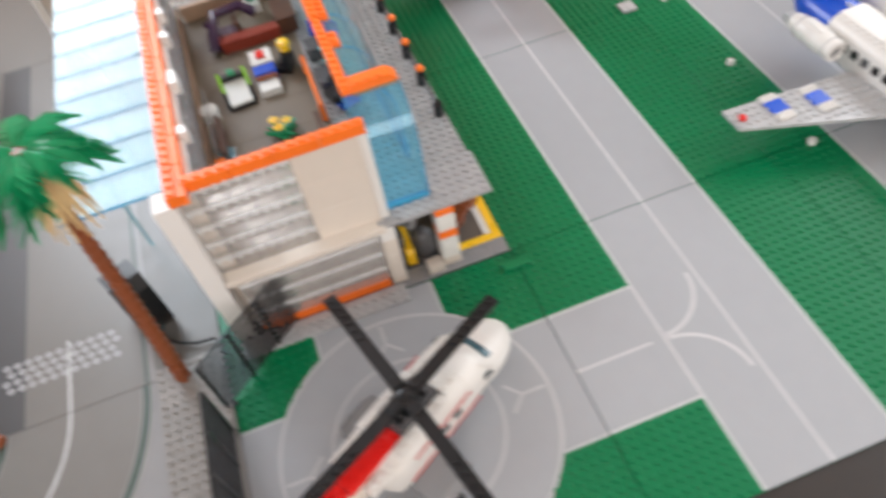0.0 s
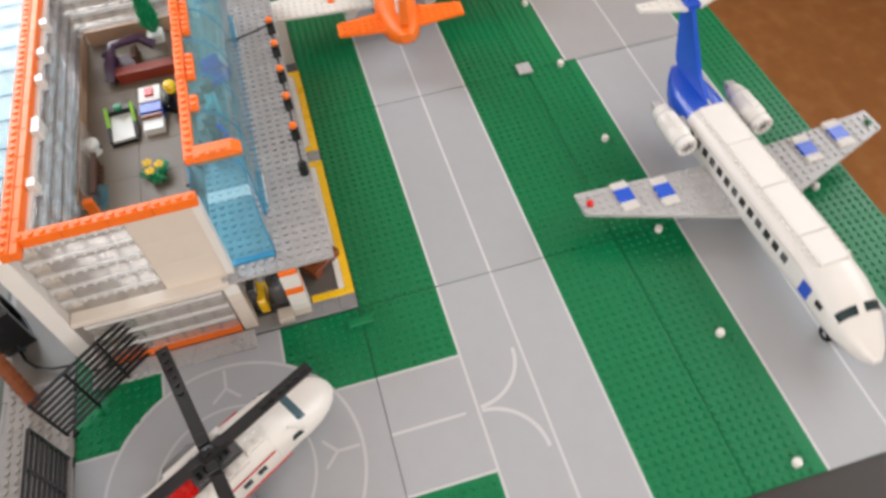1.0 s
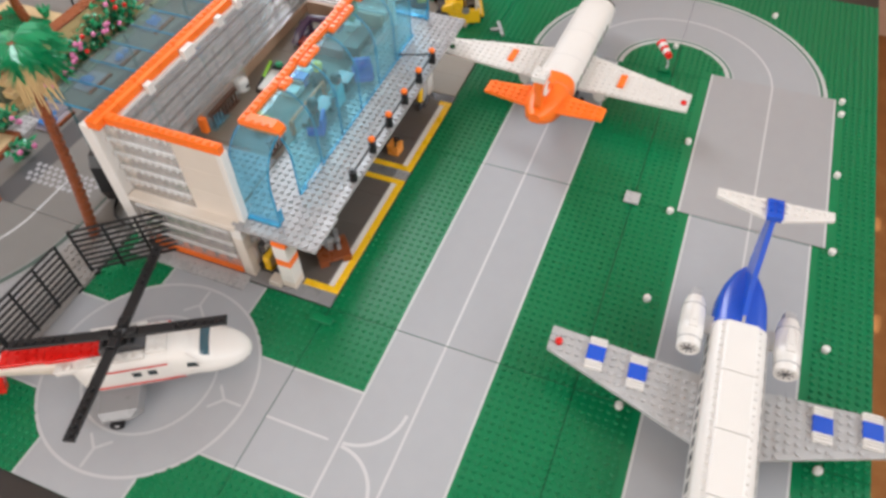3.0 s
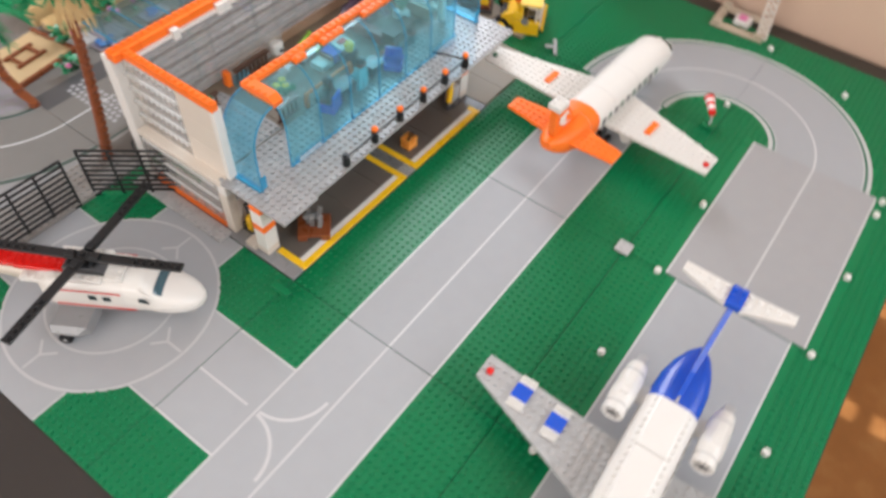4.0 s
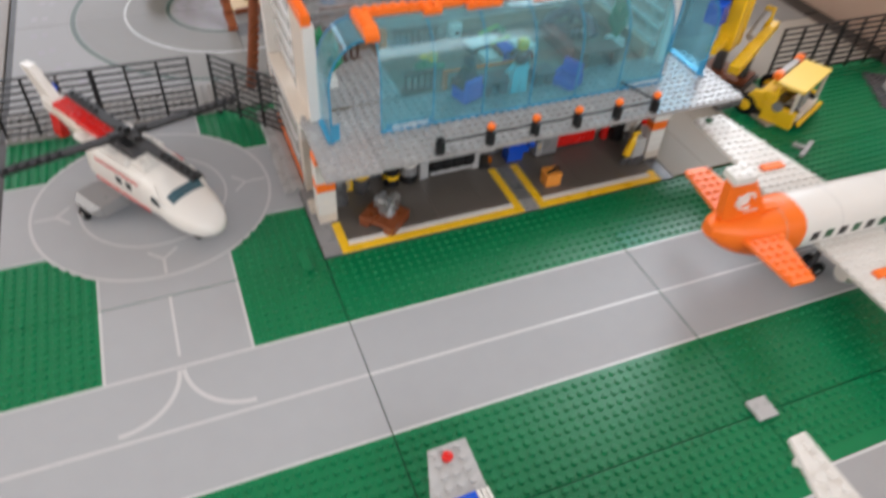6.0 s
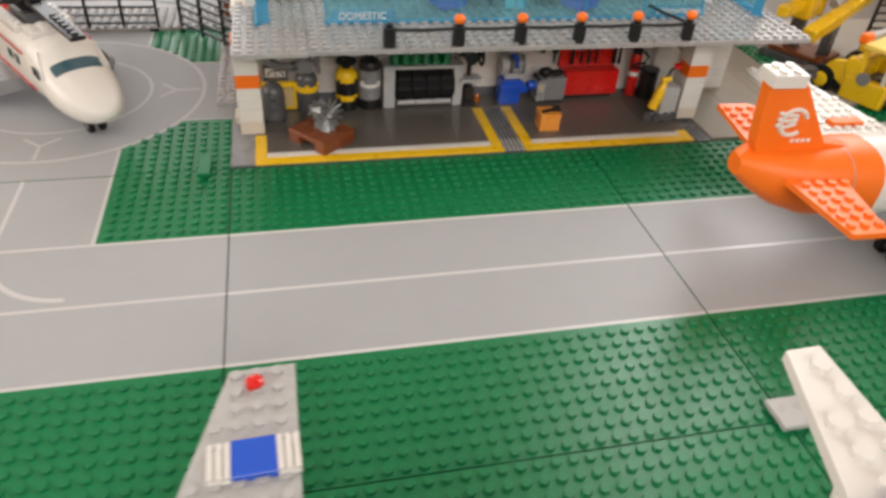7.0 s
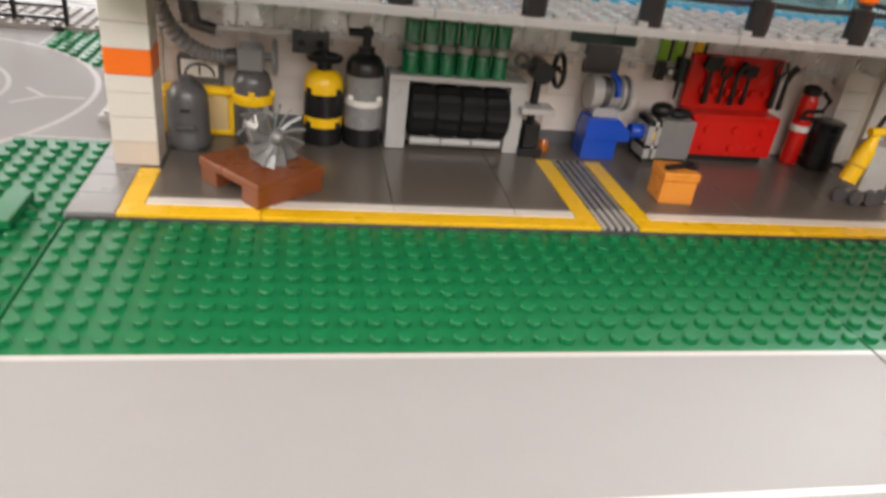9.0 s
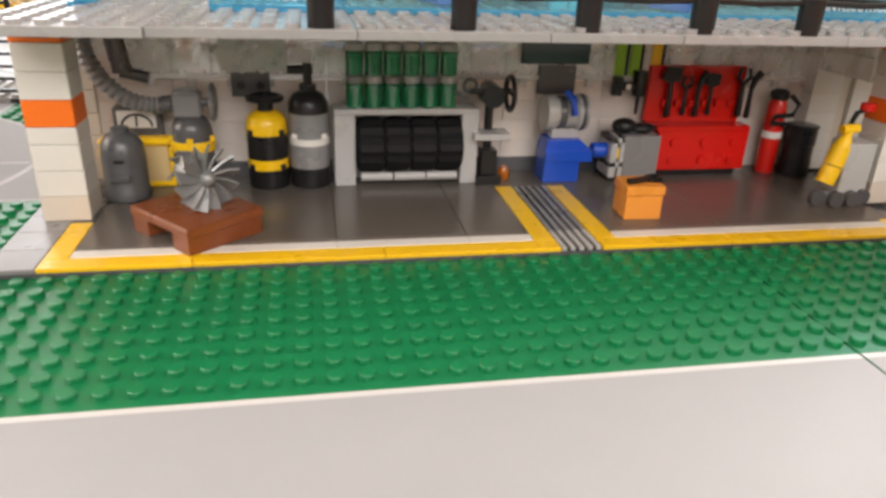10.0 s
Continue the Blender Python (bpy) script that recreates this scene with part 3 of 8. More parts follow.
for r in (5, 6):
    tile("side_brick", XR + 0.05, 22.3, XR + 0.75, 26.45, FL + 1.25 * r, FL + 1.25 * (r + 1) - 0.02, TWIN)
tile("step_brick", 0.3, 23.25, 1.9, 25.0, FL, 1.2, CREAM)

# hangar back wall: bricks below, clear window bricks above
back = brick_mesh(4, 1, 1.15, WALLCREAM, knobs=False, c=0.012)
back2 = brick_mesh(2, 1, 1.15, WALLCREAM, knobs=False, c=0.012)
# right-end bricks are whiter in place of light from the open end
back_bright = brick_mesh(4, 1, 1.15, WHITE, knobs=False, c=0.012)
for r in range(5):
    x = 2.0
    if r % 2:
        piece("brick", back2, tm, x, 27.6, FL - 0.4 + 1.14 * r)
        x += 2
    while x < XR - 0.1:
        piece("brick", back_bright if x > 36 else back, tm, x, 27.6, FL - 0.4 + 1.14 * r)
        x += 4
for x0, x1 in ((2.1, 8), (8, 14.2), (22.1, 26), (26, 33)):
    tile("foot_course", x0, 27.25, x1, 27.6, FL, FL + 0.85, DGREY)
cb = pane_brick_mesh(2, 3.4, TWIN)
bm = bmesh.new()
box(bm, -0.22, -0.12, 0, 0.22, 0.18, 0.42, 0.03)
tab = shared(bm, TGLINT, "clear_tab")
for k in range(21):
    piece("clear_brick", cb, tm, 2 + 2 * k, 27.6, FL + 5.4)
    piece("clear_tab", tab, tm, 3 + 2 * k, 27.4, 5.4)
bm = bmesh.new()
box(bm, 24.8, 27.2, 6.7, 28.8, 27.5, 9.1, 0.04)
part("dark_window_panel", bm, SCREEN, tm)
# side wall of the ground floor
for x in (0.8, XR + 0.9):
    sidec = pane_brick_mesh(2, 2.4, TCLEAR, "y")
    for r in range(3):
        for k in range(7):
            piece("clear_brick", sidec, tm, x, 29.2 + 2 * k, 1.6 + 2.4 * r)
    tile("orange_sill", x, 29.2, x + 1, 43.2, FL, 1.6, ORANGE)
# grey studded strip outside the side wall
bm = bmesh.new()
box(bm, -1.6, 28, 0.0, 0.7, 46, 0.38, 0.03)
studs(bm, -1.6, 28, 2, 18, 0.38)
part("edge_plate", bm, LGREY, tm)
# tan forecourt past the hangar
for k in range(3):
    tile("forecourt_tile", XR + 2 + 5.2 * k, 16.2, XR + 7.2 + 5.2 * k, 29, 0.0, 0.35, FORECOURT)
    for y0, y1 in ((29, 38), (38, 46.9)):
        tile("forecourt_tile", XR + 2 + 5.2 * k, y0, XR + 7.2 + 5.2 * k, y1, 0.0, 0.35, FORECOURT)

# white wall that carries the overhanging end of the slab
tile("end_post", XR + 2.06, 27.3, XR + 3.2, 28.0, 0.36, SB - 0.44, CREAM)
for r in range(7):
    for k in range(2):
        tile("end_brick", XR + 3.22 + 2.9 * k, 27.0, XR + 6.1 + 2.9 * k, 27.9, 0.36 + 1.25 * r, 0.35 + 1.25 * (r + 1), WHITE)
tile("mark", XR + 6.6, 26.96, XR + 6.9, 27.0, 7.3, 7.9, MGREY)
# upper floor slab of studded plates
def plate_mesh(w, d, material, n=10, h=0.4):
    bm = bmesh.new()
    box(bm, 0.015, 0.015, 0, w - 0.015, d - 0.015, h, 0.03)
    studs(bm, 0, 0, w, d, h, n)
    return shared(bm, material, "plate")


p612 = plate_mesh(6, 6, SLABGREY)
p812 = plate_mesh(8, 6, SLABGREY)
x = 1
for w in (6, 8, 8, 6, 8, 8, 8):
    me = p612 if w == 6 else p812
    piece("plate", me, tm, x, 17 + (0.0 if x == 1 else 0.35), SB - 0.4 + (0.0 if x == 1 else -0.02))
    piece("plate", me, tm, x, 23 + (0.0 if x == 1 else 0.35), SB - 0.4 + (0.0 if x == 1 else -0.02))
    x += w
# white floor added to bounce light up behind the clear strip
tile("back_room_floor", 2, 28.7, XR, 44, 0.2, FL, WHITE)
bm = bmesh.new()
box(bm, 2.1, 27.3, 5.8, XR, 27.58, 6.05, 0.03)
for k in range(40):
    stud(bm, 2.6 + k, 27.44, 6.05, 0.14, 0.2, 8)
part("window_ledge", bm, TGLINT, tm)
tile("wall_band", 0.8, 28.2, 2.3, 44.2, SB - 0.7, SB + 0.02, CREAM)
tile("upper_floor", 2.4, 29.4, 48, 46, SB - 0.4, SB, LOUNGE, tm, "brown-grey smooth upper floor")

for i in range(2):
    for j in range(3):
        bm = bmesh.new()
        box(bm, 3.41 + 5 * i, 29.5 + 4 * j, SB + 0.004, 8.39 + 5 * i, 33.48 + 4 * j, SB + 0.1, 0.02)
        studs(bm, 3.4 + 5 * i, 29.5 + 4 * j, 5, 4, SB + 0.1)
        part("floor_plate", bm, SLABGREY, tm)
for k in range(2, 8):
    for j in range(2):
        tile("lounge_tile", 3.4 + 5.3 * k, 30.6 + 6.0 * j, 8.7 + 5.3 * k, 36.6 + 6.0 * j, SB + 0.004, SB + 0.08, LOUNGE)
# upper walls
sidec = pane_brick_mesh(2, 2.4, TCLEAR, "y")
bm = bmesh.new()
box(bm, 0.03, 0.1, 0.09, 3.97, 0.8, 1.18, 0.05)
for k in range(4):
    cyl(bm, (0.5 + k, 0.1, 0.62), (0.5 + k, 0.02, 0.62), 0.32, 0.26, 10, False)
cbz = shared(bm, TBRICK, "clear_brick")
for r in range(9):
    for k in range(11):
        piece("clear_brick", cbz, tm, 3.2 + 4 * k - (0 if r % 2 else 0.02), 43.3, SB + 1.25 * r)
for r in range(5):
    zr = SB + 2.25 * r
    for k in range(5):
        piece("clear_brick", sidec, tm, 2.2, 34.4 + 2 * k, zr)
    for k in range(8):
        piece("clear_brick", sidec, tm, 47.2, 28.4 + 2 * k, zr)
bm = bmesh.new()
cyl(bm, (0, 0, 0), (0, 0, 0.58), 0.2, 0.16, 8)
knob = shared(bm, TGLINT, "clear_knob")
for r in range(1, 6):
    zr = SB + 2.25 * r
    tile("clear_ledge", 2.02, 34.4, 2.26, 44.2, zr - 0.42, zr - 0.02, TGLINT)
    tile("clear_ledge", 3.4, 43.1, 47.0, 43.36, zr - 0.22, zr - 0.04, TSHADE)
    for k in range(10):
        piece("clear_knob", knob, tm, 2.04, 34.9 + k, zr - 0.5)
    tile("clear_ledge", 3.14, 34.4, 3.36, 43.0, zr - 0.42, zr - 0.02, TGLINT)
for r in range(1, 4):
    tile("clear_ledge", 0.6, 29.2, 0.86, 43.2, 1.6 + 2.4 * r - 0.4, 1.6 + 2.4 * r, TGLINT)
for r in range(3):
    tile("wall_panel", 2.2, 28.2, 3.2, 34.4, SB + 3.72 * r, SB + 3.72 * (r + 1), CREAM)
for r in range(1, 6):
    tile("clear_ledge", 46.9, 28.6, 47.16, 43.0, SB + 2.25 * r - 0.45, SB + 2.25 * r - 0.02, TGLINT)
tile("inner_wall", 16, 42.8, 46.8, 43.1, SB, SB + 1.6, INNERWALL)
tile("inner_wall", 45.9, 29.0, 46.6, 42.4, SB, SB + 2.2, INNERWALL)
tile("corner_post", 0.9, 44.3, 3.3, 46.2, 0.38, 20.8, WHITE)
tile("corner_post_side", 2.9, 42.9, 3.6, 44.3, 0.38, 20.8, CREAM)
tile("corner_post", 46.8, 44.3, 48.6, 46.2, 0.38, 20.8, WHITE)
tile("corner_post_front", 2.1, 27.4, 3.3, 28.2, SB, 20.8, WHITE)
tile("corner_post_front", 47.2, 27.4, 48.2, 28.2, SB, 20.8, WHITE)
for x in (9, 16.5, 17.6, 24.4, 29, 34.5, 45.5):
    tile("white_clip", x, 42.1, x + 1.1, 42.95, 20.1, 21.5, WHITE)
tile("white_rail", 3.6, 42.62, 47, 43.2, 20.3, 20.79, WHITE)
# orange trim
trim2 = brick_mesh(4, 1, 1.2, ORANGE)
for k in range(12):
    piece("trim_brick", trim2, tm, 0.8 + 4 * k, 43.7, TP - 1.2)
    tile("trim_tile", 0.8 + 4 * k, 43.0, 4.76 + 4 * k, 43.68, TP - 1.2, TP - 0.1, ORANGE)
trimy = brick_mesh(1, 4, 1.2, ORANGE)
for k in range(4):
    for x in (2.0, 47.3):
        piece("trim_brick", trimy, tm, x, 27.4 + 4 * k, TP - 1.2)
trimp = brick_mesh(6, 1, 0.8, ORANGE)
for k, (x, z) in enumerate(((7.2, 0), (13.2, -0.1), (19.2, 0.1), (25.2, 0), (31.2, 0.15), (37.2, 0.0), (42.2, 0.1))):
    piece("trim_brick", trimp, tm, x, 27.2, TP - 1.0 + z)
for x, wd in ((14.6, 2), (19.5, 4), (27.4, 6), (35.4, 3), (41.3, 3)):
    bm = bmesh.new()
    box(bm, x, 26.3, TP - 1.1, x + wd, 27.18, TP - 0.5, 0.04)
    studs(bm, x, 26.25, wd, 1, TP - 0.5)
    part("trim_plate", bm, ORANGE, tm)
bm = bmesh.new()
prism(bm, [(27.2, TP - 0.1), (23.6, TP - 0.1), (22.8, TP - 0.7), (22.8, TP - 1.3), (27.2, TP - 1.3)], "x", 7.2, 8.7)
studs(bm, 7.0, 23.9, 1, 3, TP - 0.1)
part("trim_arm", tidy(bm), ORANGE, tm)
bm = bmesh.new()
prism(bm, [(27.2, TP + 2.2), (26.2, TP + 2.2), (25.6, TP), (23.6, TP - 0.1), (22.8, TP - 1.3), (27.2, TP - 1.3)], "x", 45.8, 47.3)
part("trim_arm", tidy(bm), ORANGE, tm)
bm = bmesh.new()
box(bm, 45.9, 26.3, TP + 2.2, 47.2, 27.2, TP + 3.2, 0.05)
part("trim_block", bm, ORANGE, tm)

# curved blue glazing
def glass_profile(t):
    pts = [(23.1, 0.0), (23.1, 3.5), (23.1, 6.2)]
    for i in range(1, 9):
        a = math.pi / 2 * i / 8
        pts.append((23.1 + 4.2 * (1 - math.cos(a)), 6.2 + 5.3 * math.sin(a)))
    out = []
    for i, (y, z) in enumerate(pts):
        a = pts[max(i - 1, 0)]
        b = pts[min(i + 1, len(pts) - 1)]
        d = Vector((b[0] - a[0], b[1] - a[1])).normalized()
        out.append((y + d.y * t, z - d.x * t))
    return pts + out[::-1]


bm = bmesh.new()
prism(bm, glass_profile(0.14), "x", 0.05, 5.85)
glass = shared(tidy(bm), TBLUE, "glass_panel", True)
bm = bmesh.new()
prism(bm, glass_profile(0.2), "x", -0.06, 0.05)
rib = shared(tidy(bm), TBLUEEDGE, "glass_rib", True)
bm = bmesh.new()
box(bm, 0.05, 23.05, 0.0, 5.85, 23.4, 0.3, 0.03)
shoe = shared(bm, TBLUEEDGE, "glass_shoe")
for k in range(6):
    x = 8.8 + 5.95 * k
    g = piece("glass_panel", glass, tm, x, 0, SB + 0.02)
    piece("glass_rib", rib, g, 0)
    piece("glass_shoe", shoe, g)
piece("glass_rib", rib, tm, 8.8 + 5.95 * 6, 0, SB + 0.02)
for x, txt in ((12.0, "DOMESTIC"), (41.9, "INTERNATIONAL")):
    tile("sign_strip", x - 2.7, 22.72, x + 2.7, 23.04, SB + 0.4, SB + 1.3, TEND)
    words(txt, 0.85 if len(txt) < 10 else 0.6, WHITE, tm, pose(x * U, 22.70 * U, (SB + 0.85) * U, 90, 0, 0))
# the two end canopies: the same curve turned a quarter, leaning in to the trim arms
def end_canopy(x, sign, y0, y1):
    pts = glass_profile(0.14)
    out = [(x + sign * (a - 23.1), z) for a, z in pts]
    bm = bmesh.new()
    prism(bm, out, "y", y0 + 0.08, y1)
    g = part("end_glass", tidy(bm), TEND, tm, smooth=True)
    g.location.z = (SB + 0.02) * U
    out = [(x + sign * (a - 23.1), z) for a, z in glass_profile(0.22)]
    for ya, yb in ((y0 - 0.06, y0 + 0.07), (y1, y1 + 0.1)):
        bm = bmesh.new()
        prism(bm, out, "y", ya, yb)
        part("glass_rib", tidy(bm), TBLUEEDGE, g, smooth=True)
    bm = bmesh.new()
    box(bm, x - 0.3, y0 + 0.1, 0, x + 0.45, y1, 0.3, 0.03)
    part("glass_shoe", bm, TBLUEEDGE, g)
    bm = bmesh.new()
    box(bm, x + 0.02 if sign > 0 else x - 1.0, y0 - 0.05, 0.3, x + 1.0 if sign > 0 else x - 0.02, y0 + 0.06, 2.4, 0.02)
    part("glass_foot", bm, TBLUEEDGE, g)


end_canopy(3.15, 1, 22.9, 28.1)
end_canopy(50.9, -1, 22.9, 29.8)
tile("white_strip", 50.55, 29.92, 51.2, 30.4, SB, 19.5, WHITE)

# ---- barrier posts along the slab edge ----
bar_x = (13.6, 19.4, 24.8, 30.1, 35.3, 40.4)
for k, x in enumerate(bar_x):
    po = thing("barrier_post", "black round barrier post" + (" with an orange ball lamp" if k else " without a lamp"), "post", x, 18.05, SB, 0, "barrier posts")
    bm = bmesh.new()
    lathe(bm, [(0.55, 0.0), (0.55, 1.55), (0.3, 1.58), (0.3, 1.9)], n=16)
    part("post", bm, BLACK, po, smooth=True)
    if k:
        bm = bmesh.new()
        blob(bm, 0, 0, 2.15, 0.5, 0.5, 0.42)
        part("ball_lamp", bm, ORANGE, po, "orange ball lamp", smooth=True)
    if k < 5:
        bm = bmesh.new()
        L1 = bar_x[k + 1] - x
        tube(bm, [(0.5, 0, 1.35), (L1 * 0.5, 0, 1.28), (L1 - 0.5, 0, 1.35)], 0.14)
        part("rail", bm, BLACK, po)
    else:
        bm = bmesh.new()
        tube(bm, [(0.0, 0.4, 1.35), (-0.8, 2.6, 1.3), (-1.6, 4.9, 1.35)], 0.14)
        part("rail", bm, BLACK, po)

# ---- aircraft ----
def ring_x(x, yc, zc, w, h, n=24, e=2.6):
    """A rounded cross-section in the plane x."""
    out = []
    for i in range(n):
        t = 2 * math.pi * i / n
        c, s = math.cos(t), math.sin(t)
        out.append((x, yc + w * math.copysign(abs(c) ** (2 / e), c), zc + h * math.copysign(abs(s) ** (2 / e), s)))
    return out


def wing(bm, root, tip, z0, z1, th, side):
    """A tapered studded wing. root and tip: (y, x front, x rear)."""
    (ya, fa, ra), (yb, fb, rb) = root, tip
    skin(bm, [[(fa, side * ya, z0), (ra, side * ya, z0), (ra, side * ya, z0 + th), (fa, side * ya, z0 + th)],
              [(fb, side * yb, z1), (rb, side * yb, z1), (rb, side * yb, z1 + th), (fb, side * yb, z1 + th)]])
    y = ya + 0.5
    while y < yb:
        f = (y - ya) / (yb - ya)
        a, b, z = fa + (fb - fa) * f, ra + (rb - ra) * f, z0 + (z1 - z0) * f + th
        lo, hi = min(a, b), max(a, b)
        x = math.ceil(lo + 0.3) + 0.0
        while x < hi - 0.3:
            stud(bm, x, side * y, z, n=8)
            x += 1
        y += 1


def wheel(parent, x, y, z, r, w):
    bm = bmesh.new()
    lathe(bm, [(r * 0.62, -w), (r * 0.9, -w), (r, -w * 0.7), (r, w * 0.7), (r * 0.9, w), (r * 0.62, w)], x, y, z, 18, "y")
    t = part("tyre", bm, RUBBER, parent, smooth=True)
    bm = bmesh.new()
    lathe(bm, [(r * 0.2, -w * 1.02), (r * 0.62, -w * 0.95), (r * 0.62, w * 0.95), (r * 0.2, w * 1.02)], x, y, z, 14, "y")
    part("rim", bm, LGREY, t)


def visor(bm, rings, a0, a1, xa, xb, out=0.05, n=10):
    """A dark screen laid on a nose of the given rings (x, zc, w, h) between xa and xb."""
    def at(x):
        for p, q in zip(rings, rings[1:]):
            if p[0] <= x <= q[0]:
                f = (x - p[0]) / (q[0] - p[0])
                return [u + (v - u) * f for u, v in zip(p, q)]
    loops = []
    for x in sorted([xa, xb] + [r[0] for r in rings if xa < r[0] < xb]):
        x, zc, w, h = at(x)
        loop = []
        for o, order in ((out, range(n + 1)), (-0.15, range(n, -1, -1))):
            for i in order:
                t = radians(a0 + (a1 - a0) * i / n)
                c, s = math.cos(t), math.sin(t)
                loop.append((x, (w + o) * math.copysign(abs(c) ** (2 / 2.6), c), zc + (h + o) * abs(s) ** (2 / 2.6)))
        loops.append(loop)
    skin(bm, loops)


JET_NOSE = [(15.0, 5.6, 3.05, 2.75), (17.0, 5.45, 3.05, 2.75), (19.0, 5.1, 2.95, 2.45), (20.6, 4.65, 2.7, 1.95), (22.2, 4.25, 2.1, 1.45)]
CARGO_NOSE = [(28.6, 6.2, 3.05, 2.7), (31.0, 6.1, 3.0, 2.6), (33.2, 5.7, 2.75, 2.15), (35.2, 5.2, 2.1, 1.5)]
HELI_NOSE = [(6.2, 4.7, 2.95, 2.8), (6.9, 4.6, 2.95, 2.65), (8.2, 3.95, 2.9, 1.98), (9.6, 3.65, 2.72, 1.72), (11.0, 3.35, 2.3, 1.42), (12.0, 3.12, 1.75, 1.08), (12.7, 2.98, 1.0, 0.62), (12.95, 2.95, 0.4, 0.25)]
# blue and white jet; its nose points to -x, so it is turned about
jet = thing("passenger_jet", "white toy passenger jet with a blue tail and grey wings", "airplane", 0, -31.75, 0, 181.9)
# local x runs towards the nose: layout x = -local
H0, HZ, HH = 3.05, 5.6, 2.75
bm = bmesh.new()
skin(bm, [ring_x(x, 0, HZ, H0, HH, e=3.4) for x in (-9.6, -3.0, 4.0, 11.0)] + [ring_x(15.0, 0, HZ, H0, HH)])
part("fuselage", tidy(bm), WHITE, jet, smooth=True)
bm = bmesh.new()
skin(bm, [ring_x(15.0, 0, HZ, H0, HH), ring_x(17.0, 0, HZ - 0.15, H0, HH), ring_x(19.0, 0, HZ - 0.5, 2.95, 2.45), ring_x(20.6, 0, HZ - 0.95, 2.7, 1.95), ring_x(22.2, 0, HZ - 1.35, 2.1, 1.45), ring_x(23.6, 0, HZ - 1.62, 1.4, 1.0), ring_x(24.6, 0, HZ - 1.78, 0.5, 0.4)])
nose = part("nose", tidy(bm), WHITE, jet, smooth=True)
# flat roof plates with a toothed edge along both shoulders
for xa, xb in ((-9.5, -3.06), (-2.94, 3.94), (4.06, 10.94), (11.06, 14.9)):
    bm = bmesh.new()
    prism(bm, [(-1.75, HZ + HH - 0.3), (1.75, HZ + HH - 0.3), (1.75, HZ + HH + 0.1), (1.5, HZ + HH + 0.22), (-1.5, HZ + HH + 0.22), (-1.75, HZ + HH + 0.1)], "x", xa, xb)
    part("roof_plate", tidy(bm), WHITE, jet)
bm = bmesh.new()
box(bm, -0.2, -0.2, -0.4, 0.2, 0.2, -0.02, 0.03)
tooth = shared(bm, WHITE, "roof_tooth")
for e in (-1, 1):
    for k in range(26):
        piece("roof_tooth", tooth, jet, -9.02 + 0.93 * k, e * 1.95, HZ + HH - 0.02)
for xj in (-3.0, 4.0, 11.0):
    bm = bmesh.new()
    skin(bm, [ring_x(xj - 0.03, 0, HZ, H0 + 0.012, HH + 0.012), ring_x(xj + 0.03, 0, HZ, H0 + 0.012, HH + 0.012)], caps=False)
    part("seam", bm, LGREY, jet)
